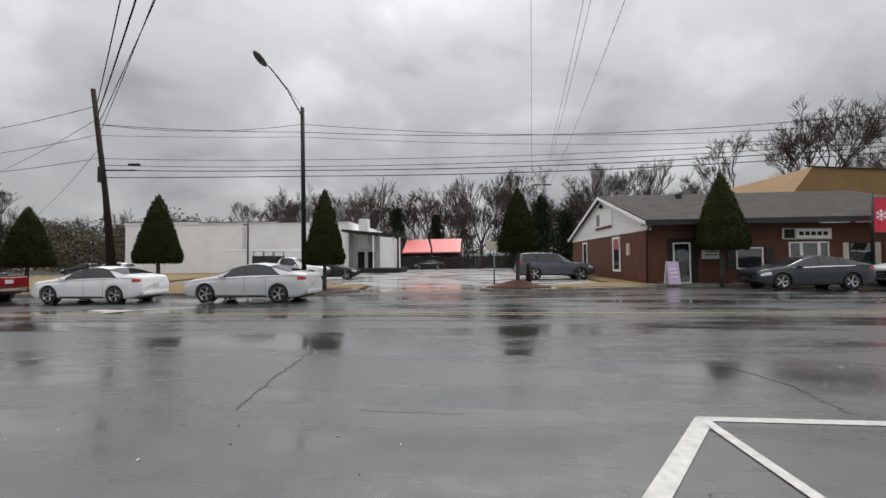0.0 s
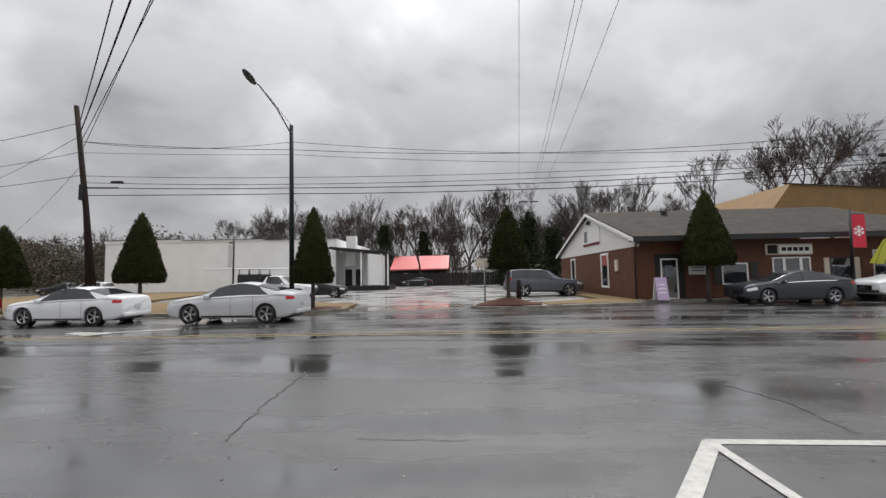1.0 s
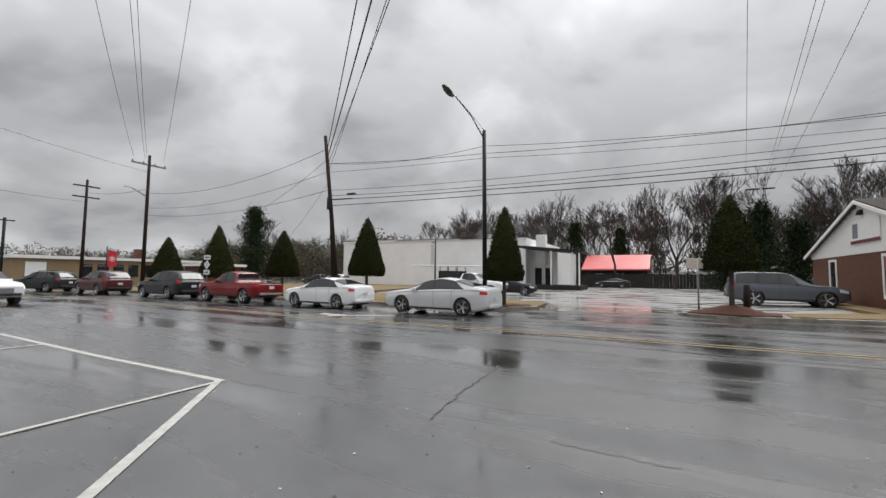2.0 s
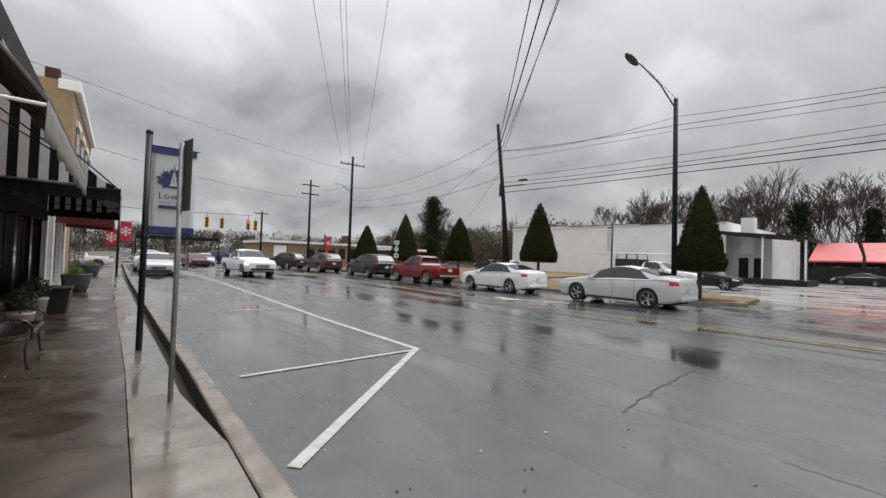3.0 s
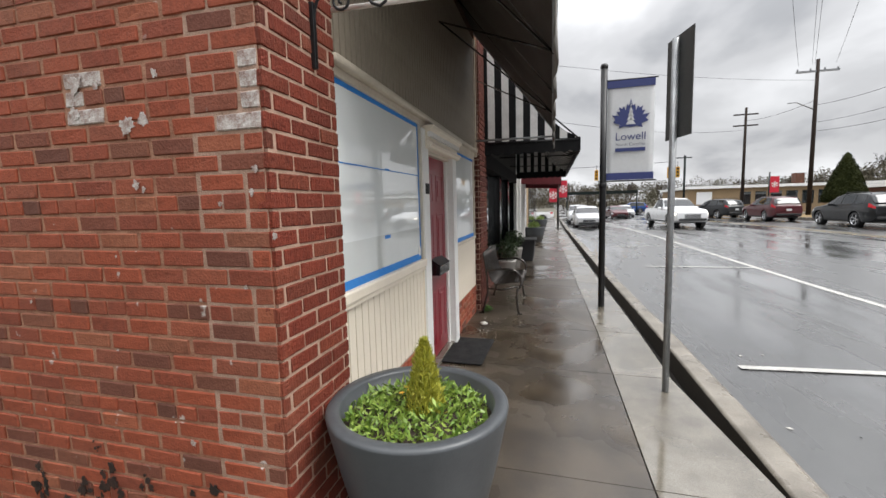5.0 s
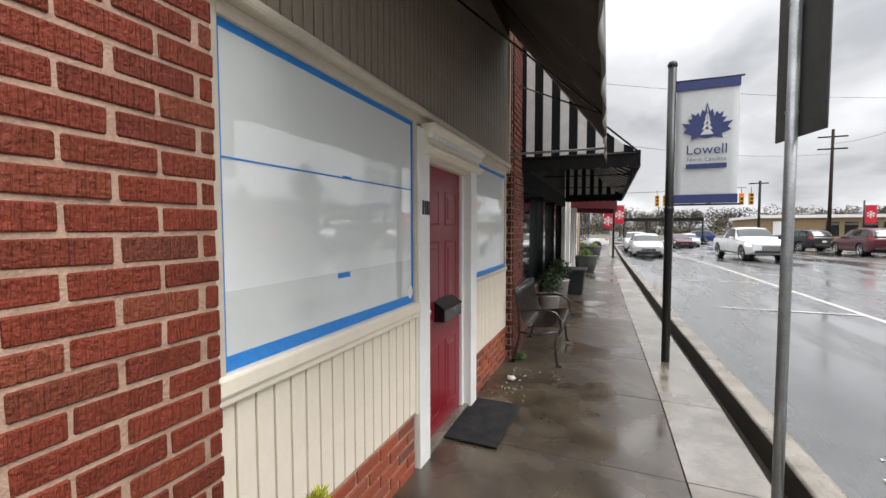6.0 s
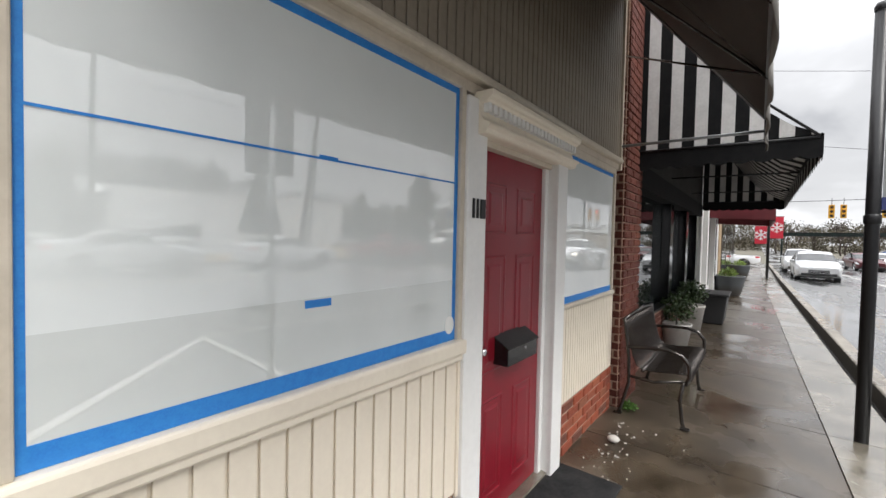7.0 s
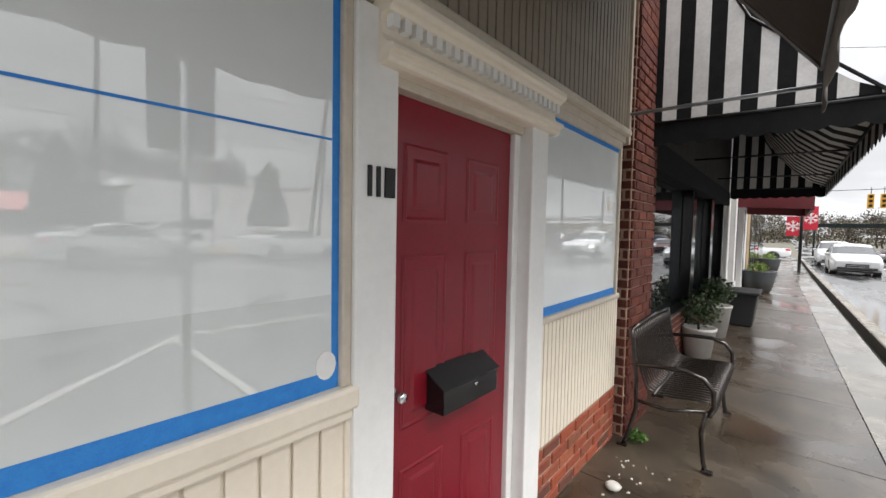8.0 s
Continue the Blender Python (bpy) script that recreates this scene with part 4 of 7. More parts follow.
for x0, x1 in ((AX1, -3.95), (-4.95, -3.95), (-4.95, -5.9), (AX0, -5.9)):
    part("brace", tube(B(), [(x0, FY + 0.05, 3.2), (x1, AY - 0.02, AZ + 0.01)], 0.008), M['bronze'], aw)

# scrolled iron bracket on the pier
bk = thing("scroll_bracket", pose(-0.12, 0, 0.20), "black wrought iron hanging bracket with a scroll", "bracket")
bx = -2.62
pts = [(bx, -0.045, 1.94), (bx, -0.045, 2.14)] + [(bx - 0.02 * k / 10, -0.045 + 0.15 - 0.15 * math.cos(k / 10 * 2.2), 2.14 + 0.13 * math.sin(k / 10 * 2.6)) for k in range(1, 11)]
e_ = pts[-1]
pts += [(e_[0], e_[1] + 0.03, e_[2] - 0.04), (e_[0], e_[1] + 0.065, e_[2] - 0.055), (e_[0], e_[1] + 0.09, e_[2] - 0.04), (e_[0], e_[1] + 0.095, e_[2] - 0.015)]
part("arm", tube(B(), pts, 0.007), M['black'], bk)
part("scroll", tube(B(), [(bx - 0.015, 0.085 + (0.052 - 0.042 * k / 24) * math.cos(1.2 + k / 24 * 9.5), 2.195 + (0.052 - 0.042 * k / 24) * math.sin(1.2 + k / 24 * 9.5)) for k in range(25)], 0.006), M['black'], bk)
part("wall_plate", box(B(), bx - 0.012, -0.066, 1.92, bx + 0.012, -0.044, 2.20), M['black'], bk, bevel=0.003)

# planter
def planter(m, R, r, H, material, label):
    t = thing("planter", m, label, "planter")
    prof = [(0.0, 0.0), (r, 0.0), (r + 0.012, 0.012)]
    for k in range(1, 11):
        q = k / 10
        prof.append((r + 0.012 + (R - r - 0.012) * q ** 0.72, 0.012 + (H - 0.03) * q))
    prof += [(R, H - 0.012), (R - 0.010, H), (R - 0.055, H), (R - 0.065, H - 0.012), (R - 0.075, H - 0.11), (0.0, H - 0.11)]
    bm = lathe(B(), prof, 56)
    part("bowl", bm, material, t)
    part("soil", lathe(B(), [(0.0, H - 0.06), (R * 0.5, H - 0.065), (R - 0.07, H - 0.09)], 24), M['soil'], t, "dark potting soil")
    return t


def leaf_cloud(bm, pts, size, rnd, mi=0, up=0.5, wide=0.32):
    """Small folded leaves at the points."""
    for p in pts:
        d = Vector((rnd.gauss(0, 1), rnd.gauss(0, 1), rnd.gauss(0, 1) * 0.6 + up)).normalized()
        s_ = d.cross(Vector((rnd.gauss(0, 1), rnd.gauss(0, 1), rnd.gauss(0, 1)))).normalized()
        k = size * rnd.uniform(0.6, 1.3)
        p = Vector(p)
        a, b, c, e = p, p + d * k * .5 + s_ * k * wide, p + d * k, p + d * k * .5 - s_ * k * wide
        f = bm.faces.new([bm.verts.new(q) for q in (a, b, c, e)])
        f.material_index = mi
    return bm


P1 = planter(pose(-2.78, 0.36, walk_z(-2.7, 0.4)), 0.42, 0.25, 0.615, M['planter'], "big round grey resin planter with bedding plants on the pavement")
rnd = random.Random(3)
pts = []
for k in range(2600):
    a, q = rnd.uniform(0, 6.283), math.sqrt(rnd.random())
    pts.append((0.33 * q * math.cos(a), 0.33 * q * math.sin(a), 0.52 + (0.05 + 0.05 * noise.noise((q * math.cos(a) * 4, q * math.sin(a) * 4, 1.0))) * 1.6 * rnd.random() * (1.1 - q * q * 0.5)))
part("bedding_foliage", leaf_cloud(B(), pts, 0.040, rnd, 0, 0.7, 0.17), M['leaf'], P1, "low bright green bedding plants", fix=False)
bm = B()
pts = []
for k in range(3600):
    h = rnd.random() ** 1.2
    a, q = rnd.uniform(0, 6.283), math.sqrt(rnd.random())
    pts.append((-0.02 + 0.10 * (1 - h) ** 0.6 * q * math.cos(a), 0.03 + 0.10 * (1 - h) ** 0.6 * q * math.sin(a), 0.55 + 0.33 * h))
part("dwarf_cypress", leaf_cloud(bm, pts, 0.034, rnd, 0, 2.0, 0.09), M['leaf_lime'], P1, "small lime-yellow conifer", fix=False)
for k in range(3):
    c_ = (-0.09 + 0.035 * (k - 1), -0.10 + 0.03 * (k % 2), 0.605)
    bm = B()
    hub = bm.verts.new(c_)
    rim_ = [bm.verts.new((c_[0] + 0.017 * math.cos(a) * (1 if i % 2 else 0.6), c_[1] + 0.017 * math.sin(a) * (1 if i % 2 else 0.6), c_[2] + 0.006)) for i, a in enumerate(2 * math.pi * j / 10 for j in range(10))]
    for i in range(10):
        bm.faces.new((hub, rim_[i], rim_[(i + 1) % 10]))
    part("flower", bm, M['flower'], P1, "small orange flower", fix=False)

# door mat
bm = box(B(), -0.395, -0.215, 0, 0.395, 0.215, 0.014, 0.006)
dm = solid("door_mat", bm, M['mat_rubber'], "black rubber door mat on the wet pavement", "door mat")
dm.matrix_world = pose(-5.195, 0.115, walk_z(-5.2, 0.15) + 0.002, 0.0, -0.7, -1.5)


# ---- bench ----
def bench(m):
    t = thing("bench", m, "bronze metal slatted bench with curved arms on the pavement", "bench")
    L = 1.18
    # seat and back share one curve: from the front lip over the seat and up the back
    side = [(0.50, 0.37), (0.535, 0.42), (0.50, 0.455), (0.40, 0.45), (0.28, 0.435), (0.17, 0.43), (0.11, 0.46), (0.075, 0.54), (0.045, 0.66), (0.015, 0.78), (-0.005, 0.86)]
    n_ = 22
    me = None
    for k in range(n_):
        x = -0.03 - (L - 0.06) * k / (n_ - 1)
        if me is None:
            me = mesh_of("slat", tube(B(), [(0, y, z) for y, z in side], 0.0075, 6), M['bronze'])
        ob = new("slat", me)
        ob.parent = t
        ob.location = (x, 0, 0)
    for y, z in ((0.50, 0.375), (0.16, 0.425), (0.0, 0.86)):
        part("rail", tube(B(), [(0.0, y, z), (-L / 2, y, z + (0.03 if z > 0.8 else 0)), (-L, y, z)], 0.014, 8), M['bronze'], t)
    for x in (0.0, -L):
        part("front_leg", tube(B(), [(x, 0.49, 0.005), (x, 0.475, 0.06), (x, 0.455, 0.25), (x, 0.48, 0.40)], 0.015, 8), M['bronze'], t)
        part("back_leg", tube(B(), [(x, -0.03, 0.005), (x, -0.005, 0.08), (x, 0.05, 0.30), (x, 0.045, 0.52), (x, 0.01, 0.80), (x, 0.0, 0.87)], 0.015, 8), M['bronze'], t)
        part("side_rail", tube(B(), [(x, 0.05, 0.36), (x, 0.25, 0.345), (x, 0.48, 0.40)], 0.013, 8), M['bronze'], t)
        part("arm", tube(B(), [(x, 0.035, 0.62), (x, 0.20, 0.635), (x, 0.36, 0.64), (x, 0.46, 0.61), (x, 0.515, 0.54), (x, 0.52, 0.44), (x, 0.49, 0.37)], 0.016, 8), M['bronze'], t)
        for y in (0.50, -0.035):
            part("foot", box(B(), x - 0.02, y - 0.035, 0.0, x + 0.02, y + 0.035, 0.014, 0.004), M['bronze'], t)
    return t


bench(pose(-6.80, 0.03, walk_z(-6.7, 0.2)))

# ---- sign post and banner post ----
sp = thing("parking_sign", pose(-4.62, 1.865, walk_z(-4.62, 1.86)), "grey parking sign on a galvanised steel post, back turned", "sign")
part("post", tube(B(), [(0, 0, -0.05), (0, 0, 2.76)], 0.026, 12), M['galv'], sp)
pl = part("plate", box(B(), -0.185, -0.004, 0, 0.185, 0.004, 0.76, 0.0), M['signback'], sp, "dull grey back of the sign plate", 0.003)
pl.matrix_local = pose(0, 0.032, 2.03, 0, 0, 13)
for z in (2.15, 2.68):
    part("bolt", tube(B(), [(0, -0.03, z), (0, 0.03, z)], 0.008, 8), M['galv'], sp)

bp = thing("banner_post", pose(-7.60, 1.69, walk_z(-7.6, 1.7)), "black steel post with a pale town banner", "banner post")
part("post", tube(B(), [(0, 0, -0.05), (0, 0, 3.50)], 0.046, 16), M['black'], bp)
part("cap", lathe(B(), [(0.05, 3.48), (0.054, 3.51), (0.04, 3.54), (0.0, 3.55)], 16), M['black'], bp)
part("collar", lathe(B(), [(0.046, 1.78), (0.055, 1.79), (0.055, 1.85), (0.046, 1.86)], 16), M['black'], bp)
BW, BZ0, BZ1 = 0.62, 1.90, 3.29
flag = part("banner", cloth(B(), lambda u, v: (0.02 * math.sin(v * 3.1) * u, 0.05 + BW * u, BZ0 + (BZ1 - BZ0) * v), 8, 12), M['banner'], bp, "pale town banner with a navy leaf emblem", fix=False)
flag.modifiers.new("thick", 'SOLIDIFY').thickness = 0.003
for z, h in ((BZ0 - 0.005, 0.10), (BZ1 - 0.10, 0.10)):
    part("hem", box(B(), -0.012, 0.045, z, 0.016, 0.055 + BW, z + h), M['navy'], flag, "navy hem of the banner")
for z in (BZ0 - 0.02, BZ1 + 0.012):
    part("rod", tube(B(), [(0.0, 0.0, z), (0, BW + 0.09, z)], 0.011, 8), M['black'], bp)
half = [(0.0, 1.0), (0.10, 0.72), (0.20, 0.80), (0.27, 0.55), (0.36, 0.72), (0.45, 0.62), (0.62, 0.70), (0.56, 0.52), (0.74, 0.52), (0.60, 0.36), (0.98, 0.40), (0.78, 0.22), (0.92, 0.12), (0.56, 0.02), (0.62, -0.12), (0.30, -0.06), (0.0, -0.10)]
for s_ in (-1, 1):
    poly = [(0.36 + s_ * a * 0.255, 2.67 + b * 0.36) for a, b in half]
    part("leaf_emblem", prism(B(), poly, 0.010, 0.022, 'x'), M['navy'], flag, "navy leaf emblem")
for k in range(5):
    w_, z = 0.010 + 0.014 * k, 2.95 - 0.058 * k
    part("emblem_tree", prism(B(), [(0.36 - w_, z - 0.045), (0.36 + w_, z - 0.045), (0.36, z + 0.05)], 0.020, 0.026, 'x'), M['banner'], flag, "pale fir tree in the emblem")
text("lettering", "Lowell", 0.155, pose(0.026, 0.36, 2.455, 90, 0, 90), M['navy'], flag)
text("lettering", "North Carolina", 0.062, pose(0.026, 0.36, 2.375, 90, 0, 90), M['print_grey'], flag)
part("slogan_bar", box(B(), 0.012, 0.36 - 0.20, 2.295, 0.026, 0.36 + 0.20, 2.345), M['navy'], flag, "navy bar of small unreadable lettering")

# ---- second shop: brick pier, striped awning, recessed front ----
pier2 = solid("wall_party_pier", box(B(), -7.60, -0.6, -0.4, -6.93, -0.047, 5.0), M['pale_mortar'], "dark red brick pier between two shops", "wall", kind="structure")
bm = box(B(), -14.0, -9.0, -0.5, -7.36, -1.30, 5.0)
solid("wall_second_shop", bm, M['brick_brown'], "brown brick body of the second shop", "wall", kind="structure")
solid("wall_second_upper", box(B(), -14.0, -1.30, 2.35, -7.36, -0.10, 5.0), M['dark_wall'], "dark upper front of the second shop", "wall", kind="structure")
solid("shop_fascia", box(B(), -14.0, -0.34, 2.10, -7.36, -0.08, 2.36), M['canvas_black'], "black fascia under the striped awning", "trim", kind="structure", bevel=0.006)
bulk = solid("shop_bulkhead", box(B(), -13.6, -0.55, -0.4, -7.36, -0.166, 0.52), M['pale_mortar'], "low brick bulkhead under the shop window", "wall", kind="structure", bevel=0.005)
solid("shop_glass", box(B(), -13.6, -0.265, 0.56, -7.37, -0.256, 2.10), M['glass'], "dark shop window above the bulkhead", "window", kind="structure")
solid("shop_bulkhead_cap", box(B(), -13.6, -0.35, 0.52, -7.37, -0.13, 0.56), M['black'], "black sill of the shop window", "sill", kind="structure", bevel=0.006)
for x in (-10.23, -11.98, -13.6):
    solid("shop_column", box(B(), x - 0.13, -0.255, -0.4, x + 0.13, -0.125, 2.10), M['blackgloss'], "glossy black square shop column", "column", "black columns", "structure", bevel=0.008)
solid("shop_floor", box(B(), -14, -1.3, -0.5, -7.36, -0.29, -0.14), M['concrete'], "wet recessed entrance floor", "floor", kind="structure")

sa = thing("striped_awning", pose(0, 0, 0), "black and white striped canvas awning with a scalloped valance", "awning")
SX0, SX1 = -14.0, -7.45
prof2 = [(1.36, 2.42), (1.16, 2.52), (0.90, 2.74), (0.60, 3.14), (0.30, 3.70), (-0.08, 4.50)]


def prof_at(v):
    k = min(len(prof2) - 2, int(v * (len(prof2) - 1)))
    f = v * (len(prof2) - 1) - k
    a, b = prof2[k], prof2[k + 1]
    return a[0] + (b[0] - a[0]) * f, a[1] + (b[1] - a[1]) * f


ns = 34
for k in range(ns):
    a, b = SX0 + (SX1 - SX0) * k / ns, SX0 + (SX1 - SX0) * (k + 1) / ns
    mt = M['canvas_black'] if k % 2 else M['canvas_white']
    bm = cloth(B(), lambda u, v: (a + (b - a) * u, prof_at(v)[0], prof_at(v)[1] - 0.02 * math.sin(math.pi * v)), 1, 10)
    cloth(bm, lambda u, v: (a + (b - a) * u, 1.365, 2.43 - v * (0.17 + 0.045 * math.sin(math.pi * u))), 4, 1)
    ob = part("stripe", bm, mt, sa, fix=False)
for xs, nm in ((SX1, "end"), (SX0, "end")):
    y_, k = -0.08, 0
    while y_ < 1.36:
        y2 = min(1.36, y_ + 0.105)

        def top(y):
            for (ya, za), (yb, zb) in zip(prof2, prof2[1:]):
                if yb <= y <= ya:
                    return zb + (za - zb) * (y - yb) / (ya - yb)
            return prof2[0][1]
        bm = cloth(B(), lambda u, v: (xs, y_ + (y2 - y_) * u, 2.42 + (top(y_ + (y2 - y_) * u) - 2.42) * v), 3, 3)
        part("stripe", bm, M['canvas_white'] if k % 2 else M['canvas_black'], sa, fix=False)
        y_, k = y2, k + 1
    bm = cloth(B(), lambda u, v: (xs, -0.08 + 1.445 * u, 2.425 - v * (0.17 + 0.03 * abs(math.sin(u * 28)))), 60, 1)
    part("valance", bm, M['canvas_black'], sa, "black scalloped end valance", fix=False)
part("front_bar", tube(B(), [(SX0, 1.35, 2.42), (SX1, 1.35, 2.42)], 0.014), M['black'], sa)
for x in (SX0, -11.8, -9.6, SX1):
    part("rafter", tube(B(), [(x, -0.06, 4.4), (x, 0.28, 3.68), (x, 0.58, 3.10), (x, 1.34, 2.41)], 0.012, 6), M['black'], sa)
    part("brace", tube(B(), [(x, -0.06, 2.42), (x, 1.34, 2.40)], 0.012, 6), M['black'], sa)

# ---- shops further west ----
solid("wall_third_shop", box(B(), -19.0, -9, -0.6, -14.0, -0.08, 4.6), M['white'], "white painted shop front", "wall", kind="structure", bevel=0.01)
for x in (-14.6, -16.6):
    solid("window_3", box(B(), x - 1.3, -0.09, 0.4, x, -0.06, 2.2), M['glass'], "dark shop window", "window", "third shop windows", "structure")
    solid("pilaster", box(B(), x + 0.1, -0.09, -0.5, x + 0.35, 0.02, 2.6), M['white'], "white pilaster of the shop", "pilaster", "pilasters", "structure", bevel=0.01)
ra = thing("maroon_awning", pose(0, 0, 0), "long maroon canvas awning of a shop", "awning")
part("canopy", prism(B(), [(-0.08, 2.75), (1.25, 2.30), (1.25, 2.02), (1.2, 2.02), (1.2, 2.26), (-0.08, 2.68)], -18.6, -14.6, 'x'), M['canvas_red'], ra)
for x in (-18.6, -14.6):
    part("side", prism(B(), [(-0.08, 2.72), (1.24, 2.28), (1.24, 2.04), (-0.08, 2.1)], x - 0.01, x + 0.01, 'x'), M['canvas_red'], ra)
solid("wall_fourth_shop", box(B(), -30.0, -12, -0.8, -19.0, -0.06, 7.2), M['yellow_brick'], "two-storey buff brick building", "wall", kind="structure", bevel=0.02)
solid("cornice", box(B(), -30.05, -0.5, 6.9, -18.95, 0.12, 7.25), M['white'], "pale cornice of the brick building", "cornice", kind="structure", bevel=0.03)
solid("chimney", box(B(), -19.8, -0.9, 7.2, -19.4, -0.5, 7.7), M['brick_brown'], "brick chimney on the parapet", "chimney", kind="structure", bevel=0.01)
for k in range(4):
    x = -20.2 - k * 2.5
    solid("window_4", box(B(), x - 1.2, -0.07, 3.7, x, -0.03, 5.9), M['glass'], "tall upper window in buff brick", "window", "upper windows", "structure")
    solid("window_5", box(B(), x - 1.8, -0.07, 0.3, x + 0.2, -0.03, 2.4), M['glass'], "ground floor shop window in buff brick", "window", "ground windows", "structure")
    solid("window_lintel", box(B(), x - 1.35, -0.07, 5.9, x + 0.15, 0.03, 6.12), M['white'], "pale window lintel", "lintel", "lintels", "structure")


def shrub(bm, c, r, n_, rnd, size):
    pts = []
    for k in range(n_):
        d = Vector((rnd.gauss(0, 1), rnd.gauss(0, 1), rnd.gauss(0, 1))).normalized() * r * rnd.random() ** 0.4
        pts.append((c[0] + d.x, c[1] + d.y, c[2] + d.z * 0.85))
    return leaf_cloud(bm, pts, size, rnd)


def potted(x, y, R, r, H, material, lab, plant_r, seed, name="flower_pot"):
    t = thing(name, pose(x, y, walk_z(x, y)), lab, "plant pot")
    part("pot", lathe(B(), [(0, 0), (r, 0), (R - 0.01, H - 0.04), (R, H - 0.035), (R, H), (R - 0.025, H), (R - 0.03, H - 0.05), (0, H - 0.06)], 28), material, t)
    if plant_r:
        rnd = random.Random(seed)
        part("stem", tube(B(), [(0, 0, H - 0.06), (0.01, 0, H + plant_r * 0.7)], 0.014, 6), M['bark'], t)
        part("foliage", shrub(B(), (0, 0, H + plant_r * 0.85), plant_r, 900, rnd, 0.05), M['shrub'], t, "dark green clipped foliage", fix=False)
    return t


potted(-9.95, 0.02, 0.21, 0.15, 0.38, M['pot'], "pale grey pot with a small evergreen shrub", 0.26, 1)
potted(-11.35, 0.06, 0.21, 0.14, 0.50, M['pot'], "taller pale pot with a clipped evergreen", 0.25, 2)
tb = thing("storage_tub", pose(-12.95, 0.20, walk_z(-12.95, 0.2)), "black plastic tub on the pavement", "tub")
part("body", prism(B(), [(-0.26, 0), (0.26, 0), (0.32, 0.55), (-0.32, 0.55)], -0.4, 0.4, 'x'), M['trim_dark'], tb, bevel=0.02)
part("rim", box(B(), -0.44, -0.35, 0.55, 0.44, 0.35, 0.60, 0.015), M['trim_dark'], tb)
for x in (-18.4, -27.5):
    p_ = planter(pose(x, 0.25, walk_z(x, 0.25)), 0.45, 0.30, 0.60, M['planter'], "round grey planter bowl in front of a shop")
    part("shrub", shrub(B(), (0, 0, 0.62), 0.26, 600, random.Random(int(-x)), 0.06), M['leaf'], p_, "low green shrub", fix=False)

# rubble beside the door
bm = B()
rnd = random.Random(9)
for k in range(45):
    x, y = rnd.uniform(-6.6, -5.5), 0.02 + abs(rnd.gauss(0, 0.2))
    s_ = rnd.uniform(0.003, 0.008)
    box(bm, x - s_, y - s_ * 0.8, walk_z(x, y), x + s_, y + s_ * 0.8, walk_z(x, y) + s_ * 0.9)
solid("rubble", bm, M['stone'], "crumbs of mortar and pebbles by the wall", "rubble", kind="stuff")
wd = solid("weed", shrub(B(), (-6.93, 0.06, walk_z(-6.9, 0) + 0.03), 0.06, 120, random.Random(4), 0.035), M['weed'], "small green weed growing at the foot of the wall", "weed", fix=False)
st = solid("stone", lathe(B(), [(0, 0), (0.04, 0.004), (0.05, 0.02), (0.03, 0.036), (0, 0.04)], 9), M['stone'], "pale broken stone lying on the pavement", "stone")
st.matrix_world = pose(-6.2, 0.12, walk_z(-6.2, 0.1), 0, 0, 30)


# ---- poles and wires ----
def street_pole(name, base, top, r0, r1, material, label, cat="utility pole"):
    t = thing(name, pose(*base), label, cat)
    d = Vector(top) - Vector(base)
    part("shaft", tube(B(), [(0, 0, -0.3), tuple(d * 0.5), tuple(d)], r0, 12, r1), material, t)
    return t


UP = street_pole("utility_pole", (-17.25, 21.5, -0.02), (-18.75, 21.5, 10.5), 0.155, 0.11, M['pole'], "leaning dark wooden utility pole with many cables")
part("bracket", tube(B(), [(-0.85, 0, 6.25), (0.95, -0.05, 6.2)], 0.04, 6), M['black'], UP, "black cable bracket")
part("cable_box", box(B(), 0.55, -0.08, 6.45, 1.15, 0.06, 6.56, 0.02), M['black'], UP, "black splice box")
part("cable_box", box(B(), -1.0, -0.2, 5.6, -0.75, 0.0, 6.4, 0.02), M['black'], UP, "black cable box")
GP = street_pole("stub_pole", (-18.6, 22.6, -0.02), (-19.1, 22.5, 6.9), 0.12, 0.10, M['pole'], "short wooden stub pole beside the utility pole")
LP = street_pole("street_lamp", (-7.35, 21.5, -0.02), (-7.5, 21.5, 9.1), 0.125, 0.095, M['dark_pole'], "dark wooden pole with a cobra-head street lamp on a long arm", "street lamp")
part("arm", tube(B(), [(-0.12, 0, 8.6), (-0.35, -1.2, 9.5), (-0.6, -2.5, 10.05), (-0.68, -2.75, 10.1)], 0.035, 8), M['galv'], LP)
part("stay", tube(B(), [(-0.13, 0, 9.1), (-0.5, -2.0, 9.9)], 0.012, 6), M['galv'], LP)
hd = part("lamp_head", lathe(B(), [(0, 0.45), (0.08, 0.42), (0.15, 0.25), (0.17, 0.0), (0.13, -0.2), (0.05, -0.33), (0, -0.35)], 16), M['signback'], LP, "grey cobra lamp head")
hd.matrix_local = pose(-0.74, -3.0, 10.12, 70, 0, -8) @ Matrix.Diagonal((1.05, 0.62, 1.1, 1))
P2 = street_pole("utility_pole", (-42.3, 22.7, -0.3), (-42.3, 22.7, 12.6), 0.18, 0.12, M['pole'], "tall wooden utility pole with a crossarm")
part("crossarm", box(B(), -0.07, -1.5, 11.9, 0.07, 1.5, 12.05), M['galv'], P2, "pale crossarm with insulators")
for y in (-1.4, -0.5, 0.5, 1.4):
    part("insulator", lathe(B(), [(0.05, 12.05), (0.07, 12.1), (0.05, 12.25), (0, 12.27)], 8, (0, y, 0)), M['galv'], P2)
part("lamp_arm", tube(B(), [(0, 0, 8.9), (0.5, -1.6, 9.5), (0.7, -2.3, 9.45)], 0.04, 6), M['galv'], P2)
